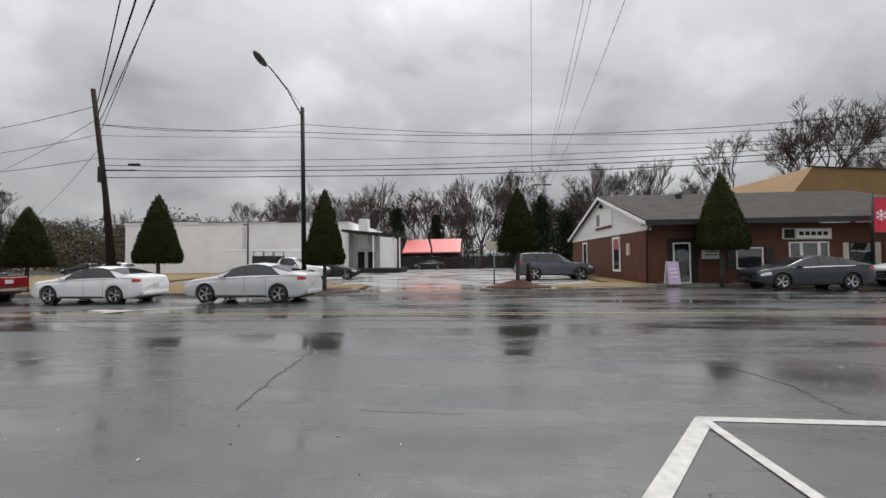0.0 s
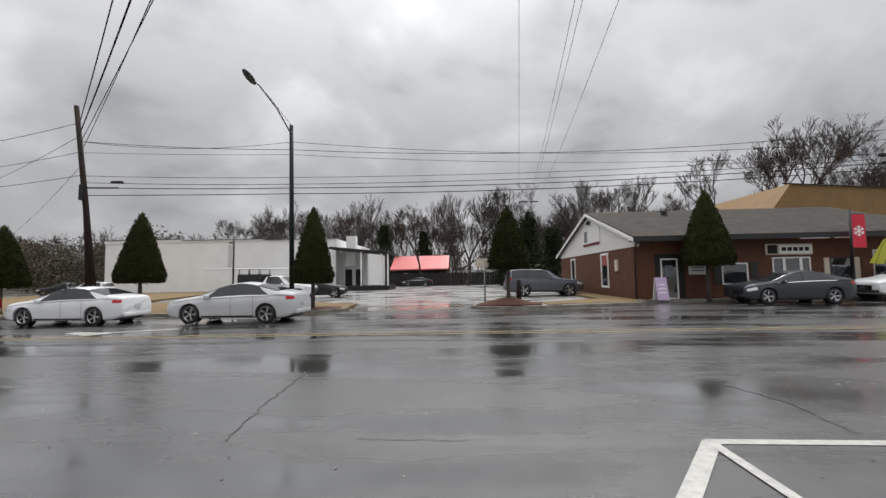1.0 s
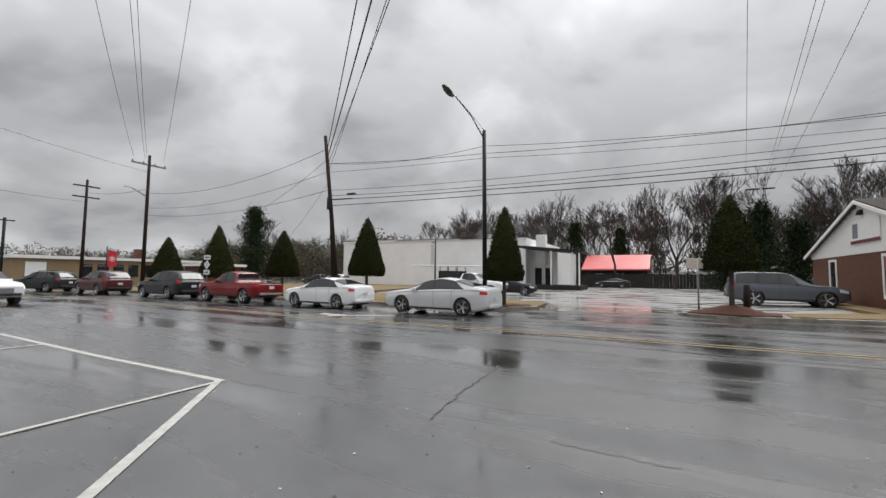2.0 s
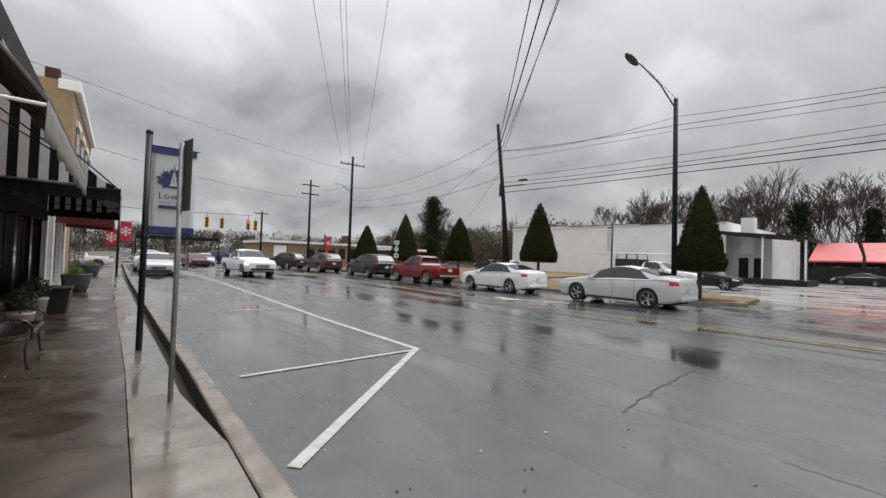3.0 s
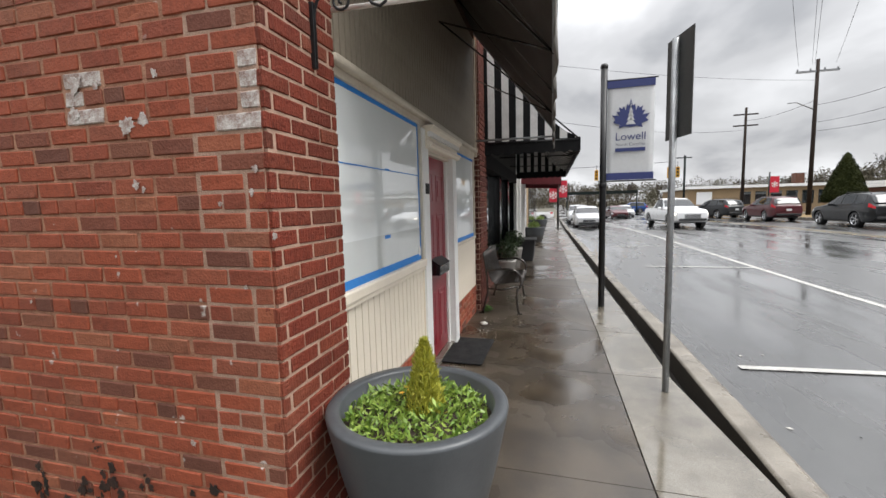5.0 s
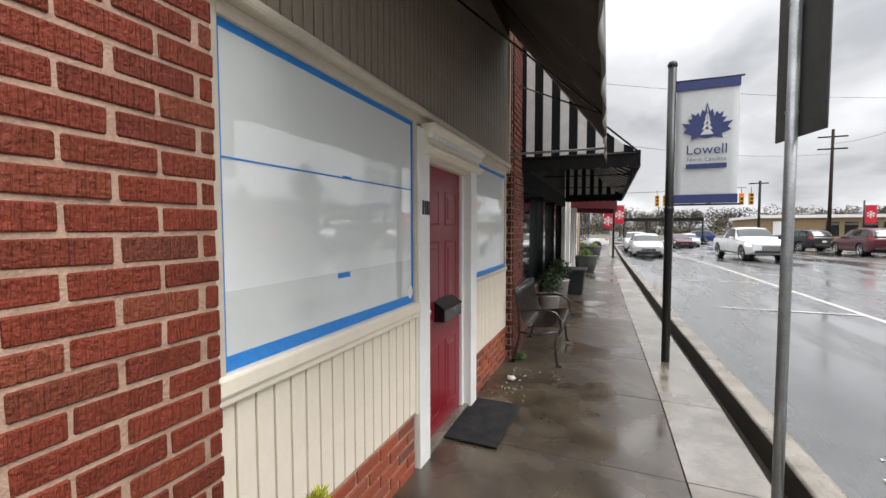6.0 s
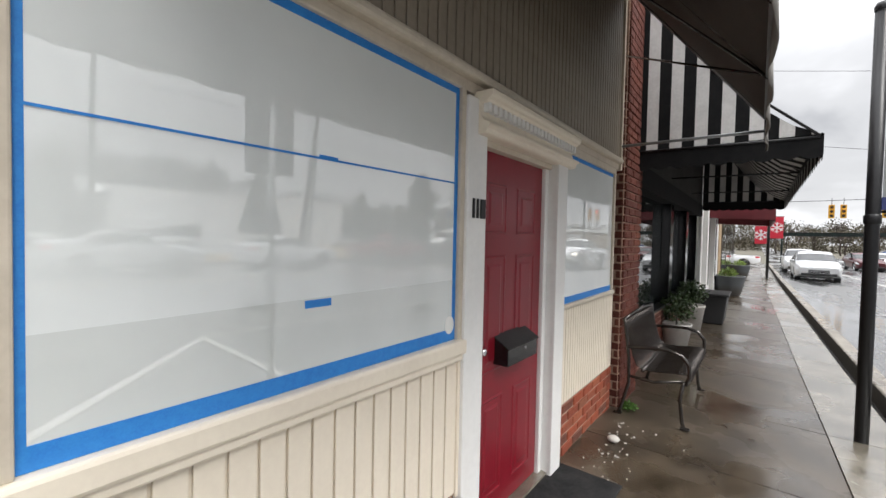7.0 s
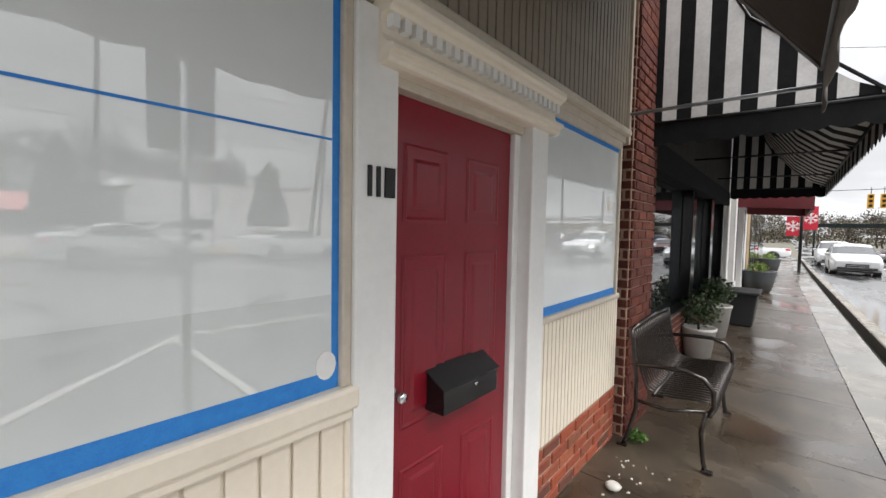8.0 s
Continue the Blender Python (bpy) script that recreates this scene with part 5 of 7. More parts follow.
P3 = street_pole("utility_pole", (-55.0, 22.9, -0.4), (-55.0, 22.9, 11.6), 0.18, 0.12, M['pole'], "wooden utility pole down the street")
for z in (10.0, 11.2):
    part("crossarm", box(B(), -0.07, -1.2, z, 0.07, 1.2, z + 0.13), M['pole'], P3)
FP = street_pole("utility_pole", (10.6, 60, -0.1), (10.65, 60, 12.0), 0.16, 0.11, M['galv'], "distant pole with crossarm and transformers")
part("crossarm", box(B(), -1.35, -0.06, 11.7, 1.35, 0.06, 11.85), M['pole'], FP)
for x in (-0.75, 0.0, 0.75):
    part("transformer", lathe(B(), [(0, 9.2), (0.22, 9.2), (0.24, 9.3), (0.24, 10.0), (0.1, 10.1), (0, 10.1)], 14, (x, -0.3, 0)), M['galv'], FP)
RP = street_pole("utility_pole", (24.6, 23.0, -0.02), (25.3, 23.0, 10.6), 0.2, 0.14, M['pole'], "brown wooden utility pole before the brick shops")
for dx, z in ((-2.0, 7.0), (-1.9, 6.6)):
    part("cable_box", box(B(), dx - 0.5, -0.1, z, dx + 0.3, 0.1, z + 0.18, 0.03), M['black'], RP, "black splice box")


def wire(p0, p1, sag, r=0.012, label="overhead cable strung between poles"):
    pts = []
    for k in range(17):
        q = k / 16
        p = Vector(p0).lerp(Vector(p1), q)
        pts.append((p.x, p.y, p.z - sag * 4 * q * (1 - q)))
    return solid("overhead_wire", tube(B(), pts, r, 5), M['wire'], label, "cable", "overhead wires")


for a, b, c, s1, s2, r in ((8.64, 8.26, 7.75, 0.35, 0.75, 0.012), (8.64, 7.86, 8.3, 0.1, 0.7, 0.014), (8.06, 7.62, 6.95, 0.05, 0.5, 0.010), (6.85, 6.46, 7.0, 0.05, 0.3, 0.012),
                            (6.50, 6.12, 6.75, 0.05, 0.3, 0.014), (6.25, 5.93, 6.55, 0.05, 0.35, 0.020), (5.85, 5.64, 6.25, 0.02, 0.35, 0.020)):
    x0 = -17.25 - 1.45 * a / 10.5 + 0.15
    wire((x0, 21.5, a), (-7.42, 21.5, b), s1, r)
    wire((-7.42, 21.5, b), (24.9, 23.0, c + 0.3), s2, r)
for a, end, s_, r in ((9.6, (-42.3, 22.6, 9.0), 1.0, 0.014), (8.1, (-42.3, 22.6, 7.6), 0.8, 0.012), (6.9, (-42.3, 22.6, 6.9), 0.7, 0.014), (8.9, (-60, 42, 9.5), 1.2, 0.012), (7.4, (-70, 60, 7.0), 1.2, 0.010)):
    wire((-17.25 - 1.45 * a / 10.5, 21.5, a), end, s_, r)
for a, dx, r in ((9.3, 0.0, 0.020), (8.9, 1.2, 0.026), (8.5, 2.6, 0.014), (8.0, 1.9, 0.012)):
    wire((-17.25 - 1.45 * a / 10.5, 21.5, a), (11.2 + dx, -6.5, 10.6), 0.5, r, "service cable crossing the street overhead")
for k, dx in enumerate((-1.3, 0.15, 0.35, 1.3)):
    wire((10.65 + dx, 60, 11.9), (1.1 + dx * 1.6, -14.0, 12.5), 1.2, 0.010, "power line crossing high over the street")
    wire((-42.3, 22.7 - dx, 12.25), (14.0, -6.0 - dx * 1.5, 13.0), 1.2, 0.010, "power line crossing high over the street")
wire((-42.3, 22.7, 11.0), (-24, -3, 9.5), 0.4, 0.010)
wire((-55, 22.9, 10.2), (-42.3, 22.7, 9.4), 0.3, 0.014)
wire((-55, 22.9, 9.2), (-30, 0.0, 7.2), 0.6, 0.012)


def snow_banner(x, y, h, ang, label, flip=1, w_=0.66, z0=2.05, z1=3.7):
    t = thing("snowflake_banner", pose(x, y, road_z(x, y) + 0.1, 0, 0, ang), label, "banner post", "red banners")
    part("post", tube(B(), [(0, 0, -0.1), (0, 0, h)], 0.06, 12), M['black'], t)
    fl = part("banner", box(B(), 0.07 if flip > 0 else -0.07 - w_, -0.006, z0, 0.07 + w_ if flip > 0 else -0.07, 0.006, z1), M['banner_red'], t, "red vinyl banner with a white snowflake")
    cx, cz = flip * (0.07 + w_ / 2), (z0 + z1) / 2
    for k in range(3):
        b_ = part("snowflake_arm", box(B(), -0.026, -0.012, -0.27, 0.026, 0.012, 0.27), M['print_white'], fl, "white snowflake arm")
        b_.matrix_local = pose(cx, 0, cz, 0, 60 * k, 0)
        for s_ in (-0.18, 0.18):
            c_ = part("snowflake_arm", prism(B(), [(-0.09, 0.07), (0, 0.0), (0.09, 0.07), (0.09, 0.03), (0, -0.045), (-0.09, 0.03)], -0.0125, 0.0125, 'y'), M['print_white'], fl)
            c_.matrix_local = pose(cx, 0, cz, 0, 60 * k, 0) @ pose(0, 0, s_, 0, 180 if s_ < 0 else 0, 0)
    for z in (z0 - 0.02, z1 + 0.02):
        part("rod", tube(B(), [(0, 0, z), (flip * (w_ + 0.12), 0, z)], 0.012, 6), M['black'], t)
    return t


snow_banner(20.2, 22.75, 3.95, 2, "red snowflake banner on a black post by the shops")
snow_banner(-30.0, 1.35, 4.6, 90, "red snowflake banner on a black post down the pavement", 1, 0.52, 2.0, 3.1)
snow_banner(-29.4, 1.35, 4.0, 90, "red snowflake banner on a black post down the pavement", -1, 0.48, 1.7, 2.6)
snow_banner(-44.0, 20.5, 4.0, 90, "red snowflake banner on a black post across the street", 1, 0.7, 2.2, 3.6)
snow_banner(-64.0, 20.5, 4.0, 90, "red snowflake banner on a black post across the street", 1, 0.7, 2.2, 3.6)


# ---- vehicles ----
def smooth_line(knots, xs, passes=2):
    ys = np.interp(xs, [k[0] for k in knots], [k[1] for k in knots])
    for _ in range(passes):
        ys[1:-1] = 0.25 * ys[:-2] + 0.5 * ys[1:-1] + 0.25 * ys[2:]
    return ys


KINDS = dict(
    # L, width, roof line, belt line, wheel places from the nose, wheel radius, sill, glass: side windows (from, to), windscreen, rear screen
    sedan=dict(L=4.80, W=1.80, top=[(0, .70), (.08, .79), (.45, .89), (1.0, .97), (1.25, 1.01), (1.9, 1.31), (2.3, 1.435), (2.75, 1.49), (3.2, 1.44), (3.65, 1.33), (4.1, 1.18), (4.36, 1.13), (4.74, 1.11), (4.8, 1.06)],
               belt=[(0, .62), (.3, .75), (1.2, .88), (2.2, .92), (3.6, .975), (4.3, 1.02), (4.8, .97)], ax=(0.93, 3.73), R=.335, sill=.21,
               side=[(1.42, 2.42), (2.48, 3.24), (3.28, 3.82)], ws=(1.25, 2.04), rs=(3.36, 4.14)),
    suv=dict(L=4.75, W=1.86, top=[(0, .78), (.12, .90), (.6, .98), (1.2, 1.06), (1.4, 1.12), (2.05, 1.56), (2.5, 1.66), (3.6, 1.66), (4.3, 1.60), (4.62, 1.15), (4.75, 1.0)],
             belt=[(0, .74), (.4, .86), (1.3, .99), (3.6, 1.07), (4.5, 1.10), (4.75, .96)], ax=(0.90, 3.60), R=.36, sill=.27,
             side=[(1.78, 2.55), (2.62, 3.42), (3.50, 4.15)], ws=(1.47, 2.12), rs=(4.33, 4.60)),
    big_suv=dict(L=5.25, W=2.02, top=[(0, .95), (.1, 1.08), (.6, 1.14), (1.45, 1.20), (1.6, 1.26), (2.2, 1.74), (2.7, 1.86), (4.2, 1.88), (4.95, 1.82), (5.15, 1.3), (5.25, 1.1)],
                 belt=[(0, .92), (.4, 1.04), (1.6, 1.14), (4.2, 1.20), (5.1, 1.22), (5.25, 1.05)], ax=(0.98, 4.02), R=.41, sill=.33,
                 side=[(1.98, 2.86), (2.94, 3.76), (3.98, 4.85)], ws=(1.68, 2.30), rs=(4.98, 5.14)),
    pickup=dict(L=5.15, W=1.82, top=[(0, .85), (.12, .97), (.7, 1.03), (1.4, 1.08), (1.55, 1.12), (2.1, 1.55), (2.45, 1.64), (3.05, 1.64), (3.28, 1.56), (3.38, 1.06), (3.5, 1.03), (5.1, 1.03), (5.15, .98)],
                belt=[(0, .82), (.4, .93), (1.5, 1.01), (3.3, 1.03), (5.1, 1.02), (5.15, .96)], ax=(0.92, 4.05), R=.37, sill=.33,
                side=[(1.80, 2.52), (2.60, 3.16)], ws=(1.62, 2.18), rs=(3.29, 3.37)),
)


def vehicle(name, kind, m, paint_mat, label, scale=1.0, cat="car", group="", lit=False, rails=False, rack=False):
    """A road vehicle, nose towards -x, its middle over the origin, wheels on z = 0."""
    K = KINDS[kind]
    L, W, R, sill = K['L'], K['W'], K['R'], K['sill']
    t = thing(name, m @ Matrix.Scale(scale, 4), label, cat, group)
    arches = K['ax']
    xs = set(np.linspace(0, L, 61).tolist())
    for a in arches:
        xs |= {a + (R + 0.055) * math.cos(q) for q in np.linspace(0, math.pi, 17)}
    xs = np.array(sorted(xs))
    dense = np.linspace(0, L, 400)
    top, belt = smooth_line(K['top'], dense, 60), smooth_line(K['belt'], dense, 60)
    low = smooth_line([(0, sill + .12), (.25, sill + .02), (.5, sill), (L - .5, sill), (L - .2, sill + .06), (L, sill + .20)], dense, 6)

    def cur(c, x):
        return float(np.interp(x, dense, c))

    def halfw(x):
        q = min(x, L - x)
        return W / 2 * (1 - 0.19 * max(0.0, 1 - q / 0.70) ** 2.4)

    def bottom(x):
        z = cur(low, x)
        for a in arches:
            d = abs(x - a)
            if d < R + 0.055:
                z = max(z, R + math.sqrt((R + 0.055) ** 2 - d * d))
        return z

    def surf(x, v):
        """v from 0 at the sill to 1 at the belt and 2 on the middle of the roof."""
        h, zb, zt = halfw(x), cur(belt, x), max(cur(top, x), cur(belt, x) + 0.015)
        lo = bottom(x)
        if v <= 1:
            z = lo + (zb - lo) * v
            q = (z - sill) / max(0.1, zb - sill)
            bulge = 0.93 + 0.07 * math.sin(min(1.0, max(0, q)) * math.pi * 0.62 + 0.35) - 0.035 * max(0, q - 0.8) / 0.2
            return h * bulge, z
        q = v - 1
        wr = h * (0.93 - 0.20 * min(1.0, (zt - zb) / 0.55))
        k = 0.72
        if q < k:
            f = q / k
            y = h * 0.965 + (wr - h * 0.965) * f
            return y, zb + (zt - 0.05 * min(1, (zt - zb) / 0.3) - zb) * f ** 0.92
        f = (q - k) / (1 - k)
        z0 = zb + (zt - 0.05 * min(1, (zt - zb) / 0.3) - zb)
        return wr * (1 - f), z0 + (zt - z0) * math.sin(f * math.pi / 2)

    def ends(x, z):
        # the nose and the tail are rounded in side view
        for d in ((x - (L - 0.45)) / 0.45, -(0.45 - x) / -0.45):
            if d > 0:
                s_ = -1 if x > L / 2 else 1
                x += s_ * d * min(0.10, 0.034 * ((z - sill - 0.36) / 0.30) ** 2)
                break
        return x - L / 2

    vs = [0, .15, .35, .55, .75, .9, 1.0, 1.06, 1.2, 1.4, 1.6, 1.72, 1.78, 1.86, 2.0]
    bm = B()
    grid = []
    for x in xs:
        ring = []
        for v in vs:
            y, z = surf(x, v)
            ring.append(bm.verts.new((ends(x, z), -y, z)))
        for v in vs[-2::-1]:
            y, z = surf(x, v)
            ring.append(bm.verts.new((ends(x, z), y, z)))
        grid.append(ring)
    for a, b in zip(grid, grid[1:]):
        for i in range(len(a) - 1):
            bm.faces.new((a[i], b[i], b[i + 1], a[i + 1])).smooth = True
        bm.faces.new((a[0], a[-1], b[-1], b[0]))
    bm.faces.new(grid[0]), bm.faces.new(grid[-1][::-1])
    part("body", bm, paint_mat, t)

    def patch(nm, x0, x1, v0, v1, material, off, lab="", nx=8, nv=5, sides=(-1, 1), slant0=0.0, slant1=0.0):
        for s_ in sides:
            bm = B()
            g = []
            for i in range(nx + 1):
                col = []
                for j in range(nv + 1):
                    f = j / nv
                    xa, xb = x0 + slant0 * f, x1 + slant1 * f
                    x = xa + (xb - xa) * i / nx
                    y, z = surf(x, v0 + (v1 - v0) * f)
                    col.append(bm.verts.new((ends(x, z), s_ * (y + off), z + off * 0.4)))
                g.append(col)
            for i in range(nx):
                for j in range(nv):
                    bm.faces.new((g[i][j], g[i + 1][j], g[i + 1][j + 1], g[i][j + 1])).smooth = True
            part(nm, bm, material, t, lab, fix=False)

    patch("window_surround", K['side'][0][0] - 0.03, K['side'][-1][1] + 0.03, 1.05, 1.71, M['trim_dark'], 0.003, "dark window surround and pillars", nx=24, slant0=0.50, slant1=-0.46 if kind == 'sedan' else -0.08)
    for k, (a, b) in enumerate(K['side']):
        first, last = k == 0, k == len(K['side']) - 1
        patch("side_window", a, b, 1.07, 1.68, M['carglass'], 0.006, "tinted side window", slant0=0.50 if first else 0.0, slant1=-0.44 if last and kind == 'sedan' else (-0.08 if last else 0.0))
    for nm, (a, b) in (("windscreen", K['ws']), ("rear_window", K['rs'])):
        bm = B()
        g = []
        for i in range(7):
            x = a + (b - a) * i / 6
            row = []
            for j in range(11):
                s_ = -1 + 2 * j / 10
                v = 2.0 - abs(s_) * (1.0 - 0.74 + 0.10)
                y, z = surf(x, v)
                n_off = 0.010
                row.append(bm.verts.new((x - L / 2 + (-n_off if nm == "windscreen" else n_off), math.copysign(y, s_) if abs(s_) > 1e-6 else 0.0, z + n_off)))
            g.append(row)
        for i in range(6):
            for j in range(10):
                bm.faces.new((g[i][j], g[i + 1][j], g[i + 1][j + 1], g[i][j + 1])).smooth = True
        part(nm, bm, M['carglass'], t, "tinted " + nm.replace("_", " "), fix=False)
    if kind == 'sedan':
        patch("window_trim", K['side'][0][0] - 0.05, K['side'][-1][1] + 0.05, 1.02, 1.075, M['chrome'], 0.007, "bright strip under the windows", nv=1, nx=14)
    patch("sill_trim", arches[0] + R + .1, arches[1] - R - .1, 0.02, 0.10, M['trim_dark'], 0.004, nv=1)
    for x in [s[1] + 0.02 for s in K['side'][:2]]:
        patch("door_seam", x, x + 0.012, 0.12, 1.0, M['trim_dark'], 0.002, nx=1)
        patch("door_handle", x - 0.20, x - 0.04, 0.84, 0.885, paint_mat, 0.022, nx=2, nv=1)
    # lamps
    patch("headlight", 0.10, 0.48, 0.70, 0.95, M['lit_head'] if lit else M['head'], 0.008, "clear headlamp", nx=4, nv=3)
    tz = (0.80, 0.97) if kind == 'sedan' else (0.74, 0.95) if kind == 'pickup' else (0.84, 1.15)
    patch("taillight", L - 0.34, L - 0.035, tz[0], tz[1], M['tail'], 0.008, "red tail lamp", nx=4, nv=3)
    hw = halfw(0.02)
    zb = cur(belt, 0.02)
    part("grille", box(B(), -L / 2 - 0.012, -hw * 0.52, zb - 0.28, -L / 2 + 0.03, hw * 0.52, zb - 0.05, 0.01), M['galv'] if kind == 'pickup' else M['blackgloss'], t, "front grille")
    for z in (zb - 0.20, zb - 0.12):
        part("grille_bar", box(B(), -L / 2 - 0.02, -hw * 0.5, z, -L / 2 - 0.008, hw * 0.5, z + 0.014), M['chrome'], t)
    part("bumper", box(B(), -L / 2 - 0.015, -hw * 0.9, sill + 0.10, -L / 2 + 0.10, hw * 0.9, sill + 0.22, 0.03), M['trim_dark'], t, "dark lower front bumper")
    part("rear_bumper", box(B(), L / 2 - 0.12, -hw * 0.93, sill + 0.12, L / 2 + 0.015, hw * 0.93, sill + 0.26, 0.03), M['chrome'] if kind == 'pickup' else paint_mat if kind == 'sedan' else M['trim_dark'], t, "rear bumper")
    part("number_plate", box(B(), L / 2 - 0.005, -0.15, sill + 0.42, L / 2 + 0.012, 0.15, sill + 0.57), M['plate'], t, "pale blank number plate")
    for s_ in (-1, 1):
        y = s_ * (halfw(1.75) * 0.96 + 0.09)
        x, zz = K['side'][0][0] + 0.18 - L / 2, cur(belt, K['side'][0][0]) + 0.07
        part("mirror", box(B(), x - 0.06, y - 0.10, zz - 0.06, x + 0.05, y + 0.10, zz + 0.07, 0.03), paint_mat, t)
    part("underbody", box(B(), -L / 2 + 0.3, -W / 2 + 0.22, sill - 0.03, L / 2 - 0.3, W / 2 - 0.22, sill + 0.25), M['trim_dark'], t)
    # wheels
    wm = mesh_of("tyre", lathe(B(), [(R - .11, -.095), (R - .02, -.10), (R, -.075), (R, .075), (R - .02, .10), (R - .11, .095)], 36), M['tyre'])
    bm = lathe(B(), [(0, .035), (.05, .04), (.06, .05), (.065, .03)], 20)
    for k in range(5):
        for d_ in (-0.10, 0.10):
            a = 2 * math.pi * k / 5 + d_
            c_, s_ = math.cos(a), math.sin(a)
            q = R - 0.095
            ww = 0.018
            v = [bm.verts.new(p) for p in ((c_ * .045 - s_ * ww, s_ * .045 + c_ * ww, .045), (c_ * .045 + s_ * ww, s_ * .045 - c_ * ww, .045),
                                           (c_ * q + s_ * ww * 1.3, s_ * q - c_ * ww * 1.3, .075), (c_ * q - s_ * ww * 1.3, s_ * q + c_ * ww * 1.3, .075))]
            bm.faces.new(v)
    lathe(bm, [(R - .115, .04), (R - .11, .092), (R - .085, .097), (R - .08, .085)], 36)
    rm = mesh_of("rim", bm, M['rim'])
    dk = mesh_of("brake_disc", lathe(B(), [(0, 0.0), (R - .10, 0.0)], 24), M['trim_dark'])
    for a in arches:
        for s_ in (-1, 1):
            w_ = new("wheel")
            w_.parent = t
            w_.matrix_local = pose(a - L / 2, s_ * (W / 2 - 0.125), R, 90 if s_ < 0 else -90, 0, 0)
            for nm, me in (("tyre", wm), ("rim", rm), ("brake_disc", dk)):
                o = new(nm, me)
                o.parent = w_
            lin = part("arch_liner", lathe(B(), [(R + .05, -.10), (R + .05, .07)], 28), M['trim_dark'], t)
            lin.matrix_local = pose(a - L / 2, s_ * (W / 2 - 0.16), R + 0.005, 90 if s_ < 0 else -90, 0, 0)
    if kind == 'pickup':
        part("bed_floor", box(B(), 3.45 - L / 2, -W / 2 + 0.2, 1.036, L - 0.08 - L / 2, W / 2 - 0.2, 1.045), M['trim_dark'], t, "dark load bed")
        part("tailgate_seam", box(B(), L / 2 - 0.03, -W / 2 + 0.22, sill + 0.28, L / 2 + 0.006, W / 2 - 0.22, sill + 0.29), M['trim_dark'], t)
        part("cab_window", box(B(), 3.30 - L / 2, -0.62, 1.14, 3.345 - L / 2, 0.62, 1.52), M['carglass'], t, "tinted cab rear window")
    if rails:
        for s_ in (-1, 1):
            xa, xb = K['ws'][1] + 0.3, K['rs'][0] - 0.2
            zr = cur(top, (xa + xb) / 2)
            part("roof_rail", tube(B(), [(xa - L / 2, s_ * W * .33, zr - .06), (xa + .1 - L / 2, s_ * W * .33, zr + .03), (xb - .1 - L / 2, s_ * W * .33, zr + .03), (xb - L / 2, s_ * W * .33, zr - .06)], 0.016, 6), M['black'], t)
    if rack:
        for s_ in (-1, 1):
            part("rack_rail", tube(B(), [(0.6 - L / 2, s_ * .7, 2.12), (L + 2.4 - L / 2, s_ * .7, 2.12)], 0.05, 6), M['print_white'], t, "white ladder rack rail")
            for x in (3.6, 4.4, 5.05):
                part("rack_post", tube(B(), [(x - L / 2, s_ * .7, 1.02), (x - L / 2, s_ * .7, 2.1)], 0.03, 6), M['black'], t)
            part("tool_box", box(B(), 3.55 - L / 2, s_ * .62, 1.05, 5.1 - L / 2, s_ * .86, 1.75, 0.02), M['trim_dark'], t, "dark tool box on the load bed")
    return t


PAINT = dict(white=paint("white_car_paint", (0.78, 0.79, 0.80)), silver=paint("silver_car_paint", (0.60, 0.61, 0.62), 0.15), grey=paint("graphite_car_paint", (0.045, 0.05, 0.058), 0.4),
             steel=paint("blue_grey_car_paint", (0.105, 0.115, 0.135), 0.3), red=paint("red_truck_paint", (0.19, 0.004, 0.007)), black=paint("black_car_paint", (0.012, 0.013, 0.015)),
             maroon=paint("maroon_car_paint", (0.07, 0.010, 0.014)), pale=paint("pale_silver_car_paint", (0.55, 0.56, 0.57), 0.3), blue=paint("blue_car_paint", (0.02, 0.06, 0.20)))


def on_road(x, y, ang=0.0):
    return pose(x, y, road_z(x, y) if y < 14 else -0.13, 0, 0, ang)


WS = 0.96
vehicle("sedan", "sedan", on_road(-13.82, 17.02), PAINT['white'], "white four-door sedan waiting in the wet street", WS, group="waiting traffic")
vehicle("sedan", "sedan", on_road(-7.45, 17.02), PAINT['silver'], "silver four-door sedan with chrome trim waiting in traffic", 1.0, group="waiting traffic")
vehicle("pickup_truck", "pickup", on_road(-20.55, 17.05), PAINT['red'], "red pickup truck with an open bed waiting in traffic", 1.03, "truck", "waiting traffic")
vehicle("suv", "suv", on_road(-27.4, 17.1), PAINT['black'], "black sport utility vehicle waiting in traffic", 1.03, group="waiting traffic", rails=True)
vehicle("suv", "suv", on_road(-36.2, 17.1), PAINT['maroon'], "dark maroon sport utility vehicle waiting in traffic", 1.03, group="waiting traffic", rails=True)
vehicle("suv", "suv", on_road(-43.5, 16.2, 20), PAINT['black'], "dark sport utility vehicle turning at the junction", 1.0, group="waiting traffic", rails=True)
vehicle("sedan", "sedan", on_road(16.15, 21.65), PAINT['grey'], "graphite grey sedan parked before the brick shops", 1.03)
vehicle("suv", "suv", on_road(22.3, 21.9), PAINT['white'], "white sport utility vehicle parked before the brick shops", 1.06)
vehicle("large_suv", "big_suv", on_road(6.75, 31.8, 180), PAINT['steel'], "blue-grey full-size sport utility vehicle parked beside the brick shop", 1.03)
vehicle("pickup_truck", "pickup", on_road(-31.0, 8.6, 186), PAINT['white'], "white pickup truck driving up the wet street", 1.12, "truck", lit=True)
vehicle("sedan", "sedan", on_road(-33.0, 3.40, 180), PAINT['pale'], "pale silver sedan standing nose-on beside the kerb", 1.02)
